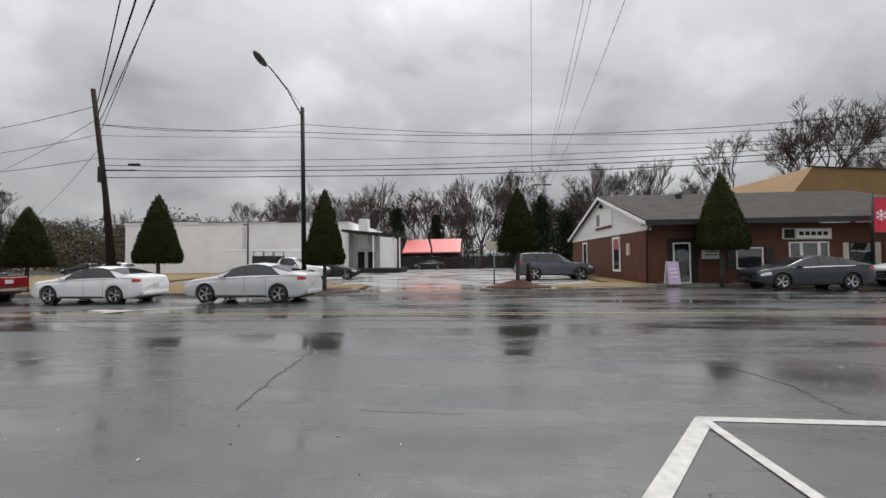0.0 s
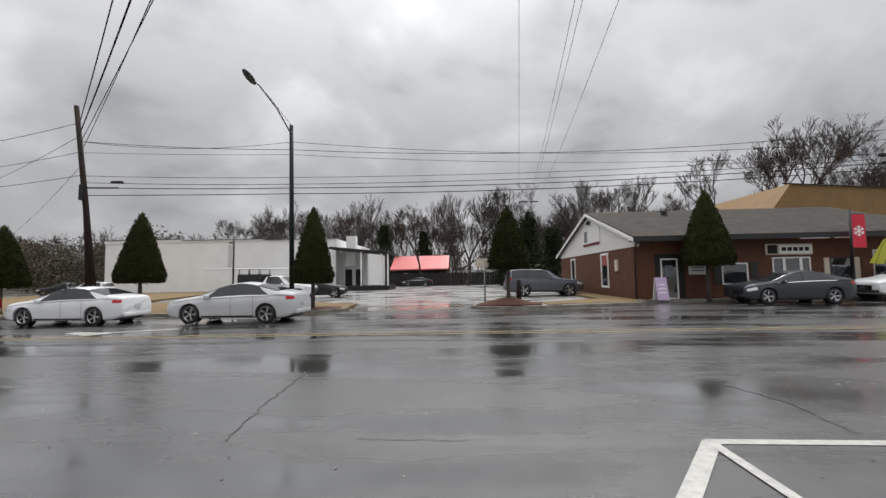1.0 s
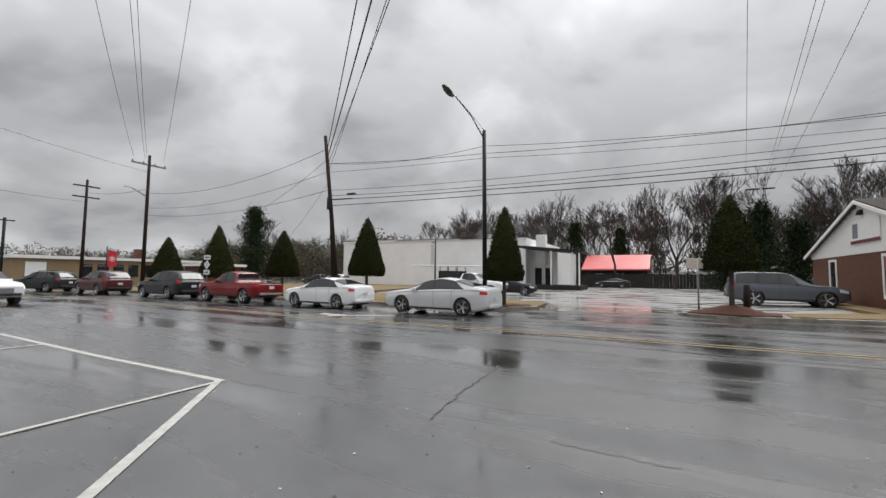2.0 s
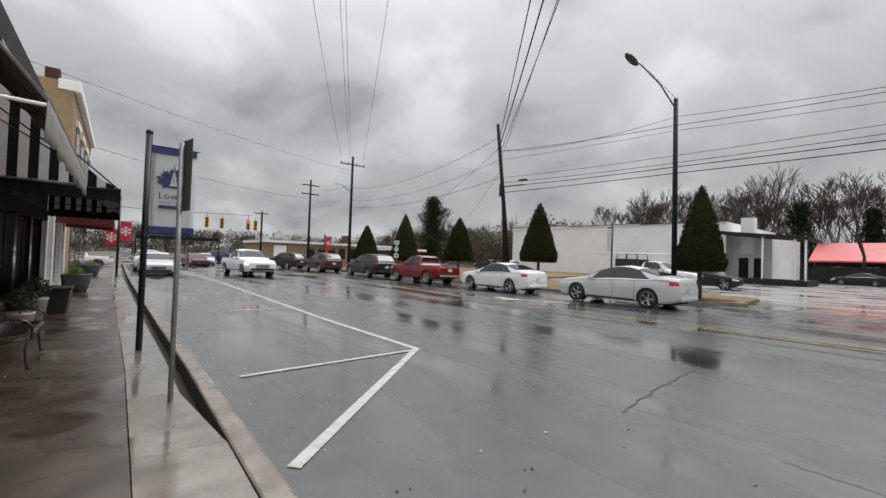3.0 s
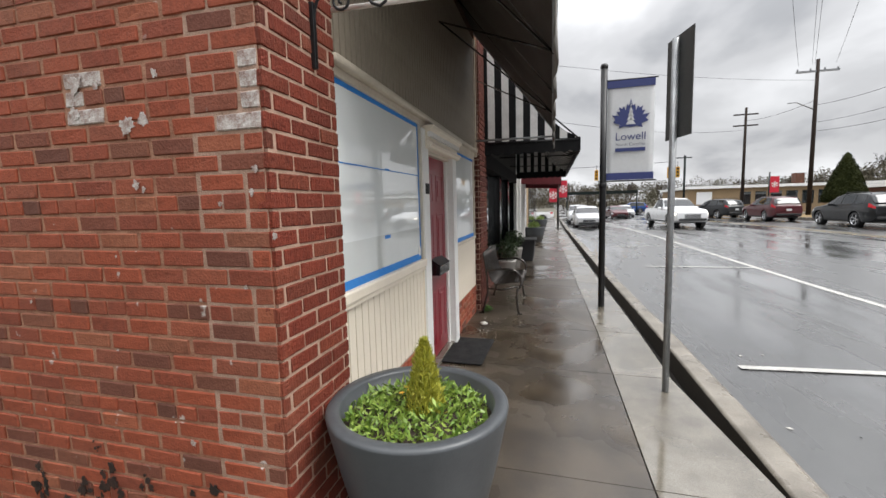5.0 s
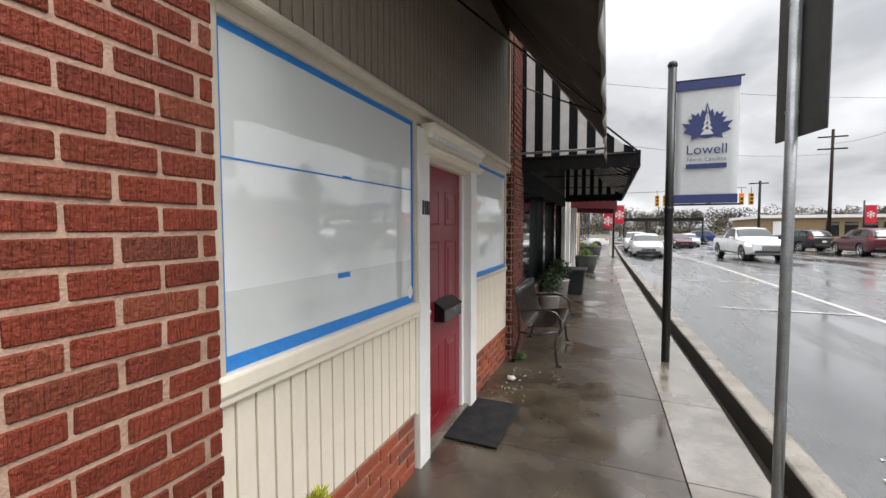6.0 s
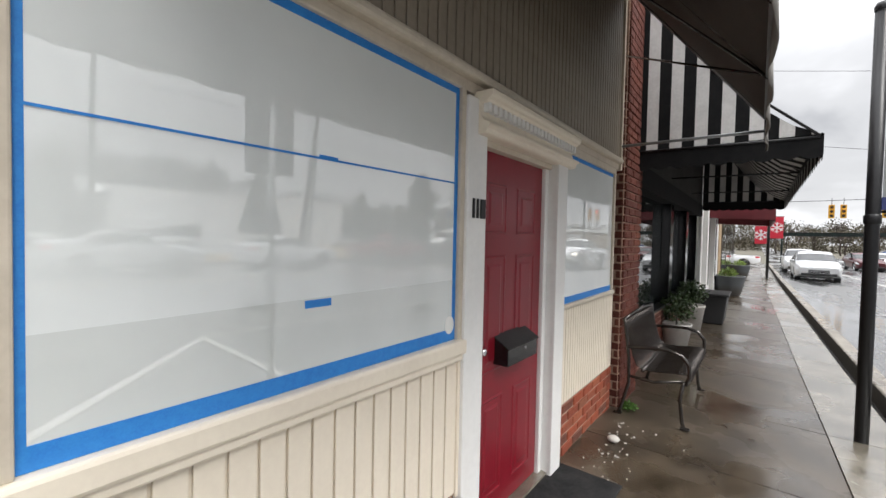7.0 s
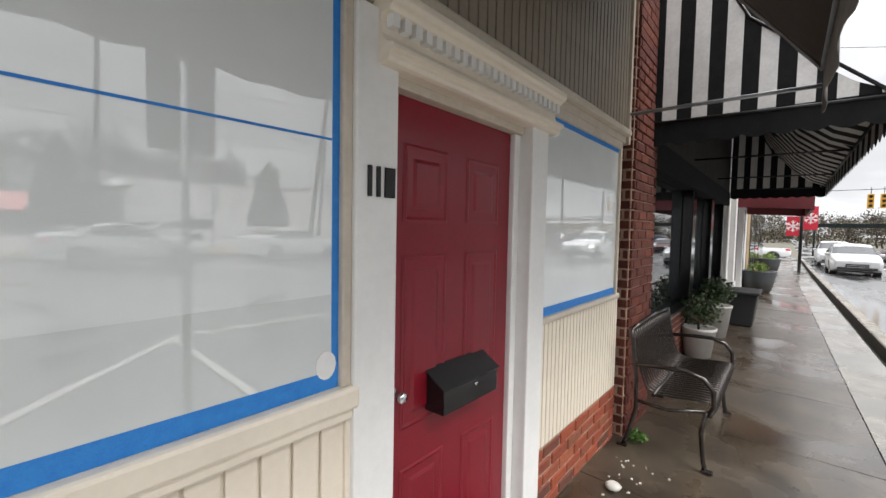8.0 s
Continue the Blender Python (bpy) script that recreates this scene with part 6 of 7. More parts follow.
vehicle("work_truck", "pickup", on_road(-13.2, 33.3, 180), PAINT['white'], "white work truck with a ladder rack and tool boxes", 1.12, "truck", rack=True)
vehicle("suv", "suv", on_road(-10.7, 34.6, 190), PAINT['black'], "black car parked behind the work truck", 1.0)
for x, y, a, p_, kk in ((-42.0, 3.3, 180, 'pale', 'suv'), (-52, 8, 185, 'maroon', 'sedan'), (-56, 9.5, 180, 'pale', 'sedan'), (-70, 14, 90, 'blue', 'suv'), (-45.5, -1.5, 95, 'white', 'pickup'),
                        (-41, 47, 0, 'silver', 'suv'), (-46, 49, 10, 'grey', 'pickup'), (-34, 27.5, 0, 'grey', 'pickup'), (-25, 60.5, 0, 'white', 'pickup'), (-6, 68, 0, 'black', 'sedan')):
    vehicle("parked_car", kk, on_road(x, y, a), PAINT[p_], {'pale': "pale silver car further down the street", 'maroon': "maroon car at the junction", 'blue': "blue car beyond the junction", 'white': "white pickup parked far off",
            'silver': "silver car parked on the lot", 'grey': "dark grey pickup parked on the lot", 'black': "black car parked by the red-roofed house"}[p_], 1.0, group="distant cars")


# ---- trees ----
def cone_tree(name, m, H, Rb, trunk, seed, label, n_=9500, clip=1.0):
    rnd = random.Random(seed)
    t = thing(name, m, label, "tree", "clipped trees")
    part("trunk", tube(B(), [(0, 0, -0.1), (0.02, 0.01, trunk * 0.5), (0, 0, trunk + 0.6)], 0.10, 10, 0.08), M['bark'], t)

    def rad(h):
        return Rb * ((1 - h) ** 0.80) * min(1.0, 0.86 + h * 1.6) + 0.03
    bm = B()
    seg, rows = 28, 26
    g = []
    for i in range(rows + 1):
        h = i / rows
        ring = []
        for k in range(seg):
            a = 2 * math.pi * k / seg
            nn = noise.noise((math.cos(a) * 2 + seed, math.sin(a) * 2, h * 7)) * 0.04
            r = max(0.02, rad(h) * (0.90 + nn))
            ring.append(bm.verts.new((r * math.cos(a), r * math.sin(a), trunk + (H - trunk) * h)))
        g.append(ring)
    for a, b in zip(g, g[1:]):
        for k in range(seg):
            bm.faces.new((a[k], a[(k + 1) % seg], b[(k + 1) % seg], b[k]))
    bm.faces.new(g[0][::-1])
    pts = []
    for k in range(n_):
        h = 1 - math.sqrt(rnd.random())
        a = rnd.uniform(0, 2 * math.pi)
        nn = noise.noise((math.cos(a) * 2 + seed, math.sin(a) * 2, h * 7)) * 0.04
        r = rad(h) * (0.93 + nn) + rnd.uniform(-0.05, 0.03)
        pts.append((r * math.cos(a), r * math.sin(a), trunk + (H - trunk) * h * 1.0))
    for k in range(n_ // 8):
        a, q = rnd.uniform(0, 6.283), math.sqrt(rnd.random())
        pts.append((Rb * 0.85 * q * math.cos(a), Rb * 0.85 * q * math.sin(a), trunk - 0.03 * rnd.random()))
    leaf_cloud(bm, pts, 0.095, rnd, 0, 0.45)
    part("crown", bm, M['hedge'], t, "dense dark green clipped crown", fix=False)
    return t


T = "dark evergreen clipped to a cone"
for k, (x, y, H, R_, tr) in enumerate(((-14.45, 20.75, 4.75, 1.16, 1.42), (-6.15, 21.0, 4.88, 1.05, 1.25), (3.2, 21.9, 4.85, 1.08, 1.80), (13.3, 22.9, 5.55, 1.36, 1.75),
                                      (-21.9, 21.2, 4.4, 1.2, 1.3), (-28.9, 21.2, 5.1, 1.32, 1.2), (-35.0, 20.9, 4.4, 1.35, 1.1), (27.6, 23.6, 5.6, 1.6, 1.3))):
    cone_tree("evergreen_tree", pose(x, y, 0.0, 0, 0, 40 * k), H, R_, tr, k + 2, T + (" on the lawn verge" if x < -5 else " in front of the brick shop" if x > 9 else " on a mulched island"))


def bare_tree(bm, base, H, rnd, spread=0.55, depth=5, r0=None, thin=0.015):
    """Bare limbs that fork again and again."""
    def grow(p, d, length, r, lev):
        q = p + d * length
        mid_ = p.lerp(q, 0.5) + Vector((rnd.gauss(0, 1), rnd.gauss(0, 1), rnd.gauss(0, 0.5))) * length * 0.05
        tube(bm, [p, mid_, q], max(r, thin), 5 if lev < 2 else 3, max(r * 0.66, thin), cap=False)
        if lev >= depth:
            return
        nb = 2 if lev == 0 else rnd.choice((2, 3, 3))
        for k in range(nb):
            a = rnd.uniform(0, 6.283)
            dev = rnd.uniform(0.25, 0.62) * (spread / 0.55)
            side = Vector((math.cos(a), math.sin(a), 0))
            nd = (d + side * dev + Vector((0, 0, 0.2))).normalized()
            grow(q if k < 2 else p.lerp(q, 0.7), nd, length * rnd.uniform(0.62, 0.84), r * 0.62, lev + 1)
    r = r0 or H * 0.018
    grow(Vector(base), Vector((rnd.gauss(0, 0.04), rnd.gauss(0, 0.04), 1)).normalized(), H * 0.27, r, 0)
    return bm


rnd = random.Random(21)
for k, (x, y, H) in enumerate(((43, 58, 21), (48, 60, 24), (37, 62, 18), (57, 62, 19), (28, 66, 17), (20, 64, 15), (14, 70, 16), (2, 66, 15), (-6, 72, 13), (-20, 78, 14), (-36, 80, 13), (9, 80, 19), (24, 76, 18), (-50, 43, 12), (-57, 45, 11), (66, 66, 20))):
    bm = bare_tree(B(), (0, 0, 0), H, random.Random(60 + k), 0.6 if H < 20 else 0.7, 8 if H > 17 else 7)
    t = thing("bare_tree", pose(x, y, -0.2), "leafless winter tree with fine forking twigs", "tree", "bare trees")
    part("branchwork", bm, M['twig'], t, fix=False)
bm = B()
for k in range(190):
    bare_tree(bm, (rnd.uniform(-150, 120), rnd.uniform(90, 125), -0.3), rnd.uniform(10, 18), rnd, 0.6, 5, 0.2, 0.035)
for k in range(120):
    bare_tree(bm, (rnd.uniform(-48, 65), rnd.uniform(76, 100), -0.3), rnd.uniform(12, 19), rnd, 0.6, 6, 0.16, 0.024)
for k in range(26):
    bare_tree(bm, (rnd.uniform(-152, -120), rnd.uniform(-25, 90), -0.8), rnd.uniform(6, 9), rnd, 0.6, 5, 0.2, 0.035)
solid("far_woods", bm, M['twig'], "distant belt of leafless winter woods", "woods", kind="stuff", fix=False)
bm = B()
for k in range(720):
    if k < 320:
        cx, cy, r = rnd.uniform(-160, 130), rnd.uniform(112, 136), rnd.uniform(2.0, 3.6)
        cz = rnd.uniform(0.0, 7.0) + 2.5 * noise.noise((cx * 0.03, 1.7, 0))
    else:
        cx, cy, r = rnd.uniform(-185, -155), rnd.uniform(-60, 110), rnd.uniform(1.8, 3.2)
        cz = rnd.uniform(-1.5, 6.0) + 2.5 * noise.noise((cy * 0.04, 5.7, 0))
    pts = []
    for j in range(200):
        d = Vector((rnd.gauss(0, 1), rnd.gauss(0, 1), rnd.gauss(0, 1))).normalized() * r * rnd.random() ** 0.35
        pts.append((cx + d.x, cy + d.y, cz + d.z))
    leaf_cloud(bm, pts, 0.5, rnd)
for k in range(420):
    cx, cy, r = rnd.uniform(-150, -52), rnd.uniform(72, 100), rnd.uniform(1.6, 3.0)
    cz = rnd.uniform(-0.5, 8.2) + 1.5 * noise.noise((cx * 0.06, 3.3, 0))
    pts = []
    for j in range(200):
        d = Vector((rnd.gauss(0, 1), rnd.gauss(0, 1), rnd.gauss(0, 1))).normalized() * r * rnd.random() ** 0.35
        pts.append((cx + d.x, cy + d.y, cz + d.z))
    leaf_cloud(bm, pts, 0.45, rnd)
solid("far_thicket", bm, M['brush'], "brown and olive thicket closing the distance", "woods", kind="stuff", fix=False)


def pine(m, H, R_, seed, label, bottom=0.06, n_=230):
    rnd = random.Random(seed)
    t = thing("pine_tree", m, label, "tree", "pines")
    part("trunk", tube(B(), [(0, 0, -0.3), (0.1, 0, H * 0.5), (0, 0, H)], H * 0.016, 8, 0.03), M['bark'], t)
    bm = B()
    for k in range(n_):
        h = bottom + (1 - bottom) * rnd.random() ** 0.9
        a = rnd.uniform(0, 6.283)
        q = R_ * (1 - (h - bottom) / (1 - bottom)) ** 0.75 * rnd.uniform(0.2, 1.0) * (0.75 + 0.9 * noise.noise((h * 6, seed, a)))
        c = (q * math.cos(a), q * math.sin(a), H * h)
        pts = [(c[0] + rnd.gauss(0, .42), c[1] + rnd.gauss(0, .42), c[2] + rnd.gauss(0, .30)) for j in range(52)]
        leaf_cloud(bm, pts, 0.24, rnd, 0, 0.5)
    part("crown", bm, M['pine'], t, "ragged dark evergreen crown", fix=False)


for k, (x, y, H, R_) in enumerate(((-49.5, 40, 10.6, 3.4), (-14, 82, 11.5, 5.0), (-6.5, 86, 10.5, 4.6), (7.0, 62, 9.0, 4.2), (10.5, 60, 10.0, 3.8), (14.5, 63, 8.0, 4.2))):
    pine(pose(x, y, -0.2), H, R_, k + 3, "ragged dark evergreen tree behind the lots")

# ---- buildings across the street ----
def gable_shop():
    X0, X1, Y0, Y1, E, RZ, RY = 10.2, 26.0, 24.0, 40.2, 3.15, 5.60, 31.3
    front = solid("wall_far_shop", box(B(), X0, Y0, -0.3, X1, Y0 + 0.25, E), M['brick_brown'], "brown brick front of the low shop row", "wall", kind="structure")
    solid("wall_far_gable", box(B(), X0, Y0 + 0.25, -0.3, X0 + 0.25, Y1, E - 0.35), M['brick_brown'], "brown brick side wall of the low shop", "wall", kind="structure")
    solid("wall_far_core", box(B(), X0 + 0.26, Y0 + 0.26, -0.3, X1 - 0.1, Y1, E - 0.1), M['interior'], "dim body of the low shop", "wall", kind="structure")
    bm = prism(B(), [(Y0 - 0.1, E - 0.35), (Y1, E - 0.35), (Y1, E - 0.3), (RY, RZ - 0.12), (Y0 - 0.1, E - 0.02)], X0 - 0.03, X0 + 0.2, 'x')
    gb = solid("gable_siding", bm, M['white'], "white clapboard gable of the brick shop", "gable", kind="structure")
    for k in range(14):
        z = E - 0.33 + k * 0.19
        ya = Y0 - 0.1 + max(0, (z - E) / (RZ - 0.12 - E)) * (RY - Y0 + 0.1)
        yb = Y1 - max(0, (z - E) / (RZ - 0.12 - E)) * (Y1 - RY)
        if yb - ya > 0.4:
            part("board", box(B(), X0 - 0.05, ya, z, X0 - 0.03, yb, z + 0.175), M['white'], gb, bevel=0.004)
    roof = thing("roof_far_shop", pose(0, 0, 0), "low gabled roof of weathered grey shingles", "roof")
    roof["kind"] = "structure"
    part("slope", prism(B(), [(Y0 - 0.75, E + 0.02), (RY, RZ), (RY, RZ + 0.12), (Y0 - 0.75, E + 0.13)], X0 - 0.35, X1 + 0.3, 'x'), M['shingle'], roof)
    part("slope", prism(B(), [(Y1 + 0.4, E - 0.2), (RY, RZ), (RY, RZ + 0.12), (Y1 + 0.4, E - 0.08)], X0 - 0.35, X1 + 0.3, 'x'), M['shingle'], roof)
    bm = B()
    n_ = 34
    for k in range(n_):
        f0 = k / n_
        y, z = Y0 - 0.75 + (RY - Y0 + 0.75) * f0, E + 0.135 + (RZ - E - 0.01) * f0
        x = X0 - 0.35
        while x < X1 + 0.3:
            w_ = rnd.uniform(0.3, 0.5)
            dy, dz = (RY - Y0 + 0.75) / n_, (RZ - E) / n_
            v = [bm.verts.new(p) for p in ((x, y, z + 0.016), (x + w_ - 0.012, y, z + 0.016), (x + w_ - 0.012, y + dy * 1.05, z + dz * 1.05 + 0.003), (x, y + dy * 1.05, z + dz * 1.05 + 0.003))]
            bm.faces.new(v)
            x += w_
    ob = part("shingle_courses", bm, M['shingle'], roof, "courses of grey shingles", fix=False)
    ob["kind"] = "stuff"
    part("fascia", box(B(), X0 - 0.35, Y0 - 0.80, E - 0.14, X1 + 0.3, Y0 - 0.74, E + 0.12), M['trim_dark'], roof, "dark eaves fascia and gutter")
    part("soffit", box(B(), X0 - 0.3, Y0 - 0.74, E - 0.10, X1 + 0.2, Y0 + 0.0, E - 0.06), M['trim_dark'], roof, "dark soffit")
    part("rake_board", prism(B(), [(Y0 - 0.75, E - 0.14), (RY, RZ - 0.14), (Y1 + 0.4, E - 0.34), (Y1 + 0.4, E - 0.15), (RY, RZ + 0.05), (Y0 - 0.75, E + 0.05)], X0 - 0.40, X0 - 0.34, 'x'), M['white'], roof, "white rake board")
    part("vent", lathe(B(), [(0.2, 0), (0.2, 0.25), (0.28, 0.3), (0, 0.42)], 12, (14.5, 29.5, 5.15)), M['signback'], roof, "roof vent")
    for x0, x1 in ((18.2, 19.6), (19.9, 21.3)):
        part("light_bar", box(B(), x0, Y0 - 0.78, E - 0.18, x1, Y0 - 0.70, E - 0.11), M['print_white'], roof, "pale strip lamp under the eaves")
    solid("downpipe", tube(B(), [(X0 - 0.06, Y0 - 0.6, E - 0.1), (X0 - 0.06, Y0 - 0.1, E - 0.45), (X0 - 0.06, Y0 - 0.06, 0.0)], 0.045, 8), M['trim_dark'], "dark downpipe at the corner", "downpipe", kind="structure")

    def opening(nm, x0, x1, z0, z1, frame, lab, cat):
        t = thing(nm, pose(0, 0, 0), lab, cat)
        t["kind"] = "structure"
        part("pane", box(B(), x0, Y0 - 0.03, z0, x1, Y0 - 0.012, z1), M['glass'], t, "dark glass")
        f = 0.07
        for a, b, c, d in ((x0 - f, z0 - f, x0, z1 + f), (x1, z0 - f, x1 + f, z1 + f), (x0, z1, x1, z1 + f), (x0, z0 - f, x1, z0)):
            part("frame", box(B(), a, Y0 - 0.07, b, c, Y0 - 0.005, d), frame, t, bevel=0.008)
        return t
    d = opening("shop_door", 11.55, 12.30, 0.05, 2.05, M['white'], "glazed shop door with white frame in a dark recess", "door")
    part("decal", box(B(), 11.72, Y0 - 0.035, 1.15, 12.12, Y0 - 0.031, 1.75), M['print_grey'], d, "grey shop decal")
    # no real hollow: a flat sheet whose dark colour stands for the recess's shade
    solid("door_recess", box(B(), 11.2, Y0 - 0.01, 0.0, 12.75, Y0 - 0.004, 2.35), M['dark_wall'], "flat dark sheet standing in for the shaded recess round the shop door", "trim", kind="structure")
    opening("shop_window_a", 14.7, 15.9, 0.75, 1.75, M['white'], "shop window with white frame behind the clipped tree", "window")
    opening("shop_window_b", 17.3, 17.75, 0.95, 2.0, M['white'], "narrow white-framed shop window", "window")
    opening("shop_window_b", 17.9, 18.6, 0.4, 2.0, M['white'], "white-framed shop entrance window", "window")
    opening("shop_window_b", 18.75, 19.1, 0.95, 2.0, M['white'], "narrow white-framed shop window", "window")
    opening("shop_window_c", 20.2, 21.2, 0.9, 1.95, M['trim_dark'], "shop window with dark red curtain", "window")
    opening("shop_window_c", 22.4, 24.9, 0.7, 2.3, M['white'], "wide display window at the end of the row", "window")
    for x in (19.85, 21.3):
        solid("shutter", box(B(), x, Y0 - 0.05, 0.85, x + 0.35, Y0 - 0.01, 2.0), M['tan_trim'], "wooden window shutter", "shutter", "shutters", "structure", bevel=0.01)
    for x in (14.2, 16.1):
        solid("shutter", box(B(), x, Y0 - 0.05, 0.7, x + 0.4, Y0 - 0.01, 1.85), M['trim_dark'], "black window shutter", "shutter", "shutters", "structure", bevel=0.01)
    s1 = thing("wall_sign", pose(12.95, Y0, 1.25), "small white shop sign with grey lettering bars", "sign")
    part("board", box(B(), -0.02, -0.06, 0, 0.92, -0.005, 0.62, 0.01), M['white'], s1)
    for z in (0.18, 0.34):
        part("lettering_bar", box(B(), 0.14, -0.068, z, 0.78, -0.06, z + 0.07), M['print_grey'], s1)
    s2 = thing("wall_sign", pose(17.0, Y0, 2.2), "long white shop sign with dark lettering bars", "sign")
    part("board", box(B(), -0.1, -0.09, 0, 2.3, -0.005, 0.58, 0.01), M['tan_trim'], s2)
    part("panel", box(B(), 0.6, -0.1, 0.06, 2.24, -0.088, 0.52), M['white'], s2)
    part("emblem", box(B(), 0.0, -0.1, 0.06, 0.5, -0.088, 0.52), M['dark_wall'], s2)
    for k in range(5):
        part("lettering_bar", box(B(), 0.72 + k * 0.29, -0.106, 0.2, 0.94 + k * 0.29, -0.1, 0.4), M['dark_wall'], s2)
    # side windows, gable sign and wall lamp
    for y0, y1, z0, z1 in ((28.1, 29.2, 0.62, 2.55), (35.6, 36.6, 0.0, 2.5)):
        t = thing("side_window", pose(0, 0, 0), "dark window with white trim in the brick side wall", "window", "side windows")
        t["kind"] = "structure"
        part("pane", box(B(), X0 - 0.02, y0, z0, X0 - 0.004, y1, z1), M['glass'], t)
        for a, b, c, d_ in ((y0 - .14, z0 - .14, y0, z1 + .14), (y1, z0 - .14, y1 + .14, z1 + .14), (y0, z1, y1, z1 + .14), (y0, z0 - .14, y1, z0)):
            part("frame", box(B(), X0 - 0.06, a, b, X0 - 0.003, c, d_), M['white'], t, bevel=0.01)
    solid("service_box", box(B(), X0 - 0.12, 26.3, 1.5, X0 - 0.005, 26.7, 2.2), M['tan_trim'], "beige meter box on the brick wall", "meter box", bevel=0.01)
    gs = thing("gable_sign", pose(X0 - 0.06, 30.6, 3.35), "white gable sign with a red stripe and grey emblem", "sign")
    part("board", box(B(), -0.05, -1.4, 0, 0.0, 2.2, 1.2), M['white'], gs)
    part("stripe", box(B(), -0.058, -1.4, 0.0, -0.05, 2.2, 0.18), M['canvas_red'], gs)
    part("emblem", box(B(), -0.058, 1.2, 0.3, -0.05, 1.9, 1.1), M['print_grey'], gs)
    gl = solid("wall_lamp", lathe(B(), [(0, 0.2), (0.12, 0.15), (0.2, -0.1), (0, -0.1)], 12), M['black'], "black lamp at the gable peak", "wall lamp")
    gl.matrix_world = pose(X0 - 0.12, RY, RZ - 0.65)


gable_shop()

ab = thing("sandwich_board", pose(10.95, 22.95, 0.0, 0, 0, 8), "lilac folding sandwich board on the far pavement", "sandwich board")
for s_, mt in ((-1, M['lilac']), (1, M['white'])):
    o = part("board", box(B(), -0.31, -0.012, 0, 0.31, 0.012, 1.15, 0.01), mt, ab, "lilac sign face" if s_ < 0 else "white sign face")
    o.matrix_local = pose(0, s_ * 0.22, 0.005, -s_ * -10, 0, 0)
for z in (0.35, 0.55, 0.75):
    o = part("lettering_bar", box(B(), -0.2, -0.02, z, 0.2, -0.013, z + 0.06), M['print_white'], ab)
    o.matrix_local = pose(0, -0.22, 0.005, -10, 0, 0)
fb = thing("feather_flag", pose(21.3, 22.9, 0.0), "yellow-green feather flag on a thin pole", "flag")
part("pole", tube(B(), [(0, 0, 0), (0.1, 0, 1.6), (0.5, 0, 2.6), (0.95, 0, 3.0)], 0.015, 6), M['black'], fb)
part("cloth", prism(B(), [(-0.2, 1.65), (0.5, 1.6), (0.8, 2.3), (0.98, 3.0), (0.55, 2.8), (0.15, 2.2)], -0.006, 0.006, 'y'), M['flag_yellow'], fb)
sg = thing("small_sign", pose(2.05, 22.0, 0.0), "small weathered sign on a thin steel post by the driveway", "sign")
part("post", tube(B(), [(0, 0, -0.1), (0, 0, 2.2)], 0.035, 8), M['galv'], sg)
part("plate", box(B(), -0.42, -0.02, 1.82, 0.36, 0.005, 2.24, 0.005), M['tan_trim'], sg, "faded sign plate")
md = solid("mulch_mound", lathe(B(), [(0, 0.30), (0.35, 0.27), (0.8, 0.14), (1.25, 0.02), (1.35, 0.0)], 26), M['mulch'], "mounded red bark mulch at the foot of the tree", "mulch", kind="structure")
md.matrix_world = pose(3.2, 21.9, 0.045)
bo = solid("stump_post", tube(B(), [(0, 0, -0.05), (0.02, 0, 1.15)], 0.13, 10, 0.12), M['pole'], "short wooden post on the mulched island", "post")
bo.matrix_world = pose(3.85, 23.1, 0.0)

rs = thing("route_sign", pose(-27.8, 19.68, 0.0), "white route marker sign with an arrow plate on a post", "sign")
part("post", tube(B(), [(0, 0, -0.1), (0, 0, 2.7)], 0.03, 8), M['galv'], rs)
part("plate", box(B(), -0.36, -0.03, 2.42, 0.36, -0.02, 2.72), M['print_white'], rs, "white direction plate")
part("lettering_bar", box(B(), -0.24, -0.036, 2.51, 0.24, -0.03, 2.63), M['print_grey'], rs)
part("shield", prism(B(), [(-0.36, 2.06), (0, 1.74), (0.36, 2.06), (0, 2.38)], -0.03, -0.02, 'y'), M['print_white'], rs, "white diamond route shield")
text("numeral", "7", 0.36, pose(0, -0.035, 1.93, 90, 0, 0), M['black'], rs)
part("plate", box(B(), -0.34, -0.03, 1.36, 0.34, -0.02, 1.68), M['print_white'], rs, "white arrow plate")
part("arrow", prism(B(), [(-0.22, 1.49), (0.06, 1.49), (0.06, 1.42), (0.24, 1.52), (0.06, 1.62), (0.06, 1.55), (-0.22, 1.55)], -0.036, -0.03, 'y'), M['black'], rs, "black arrow")

wb = thing("white_building", pose(0, 0, 0), "long low white block building with a flat roof", "building")
part("wall", box(B(), -46.5, 55, -0.4, -15.3, 75, 6.6, 0.0), M['white_wall'], wb)
for x0, x1, z in ((-46.6, -36, 6.95), (-36, -25, 6.75), (-25, -15.2, 6.6)):
    part("parapet", box(B(), x0, 54.9, 6.55, x1, 55.3, z), M['white_wall'], wb, bevel=0.03)
    part("coping", box(B(), x0, 54.85, z, x1, 55.35, z + 0.08), M['signback'], wb, "thin grey coping")
part("chimney", box(B(), -14.2, 56, 3, -13.0, 57.2, 7.0), M['white_wall'], wb, "white chimney")
part("annex", box(B(), -15.3, 57, -0.4, -11.6, 70, 5.0), M['white_wall'], wb, "lower white annex")
for x in (-14.6, -13.2):
    part("door", box(B(), x, 56.95, 0, x + 0.9, 57.0, 2.6), M['dark_wall'], wb, "dark doorway")
cp = thing("porch_canopy", pose(0, 0, 0), "dark flat porch canopy on white posts beside the white building", "canopy")
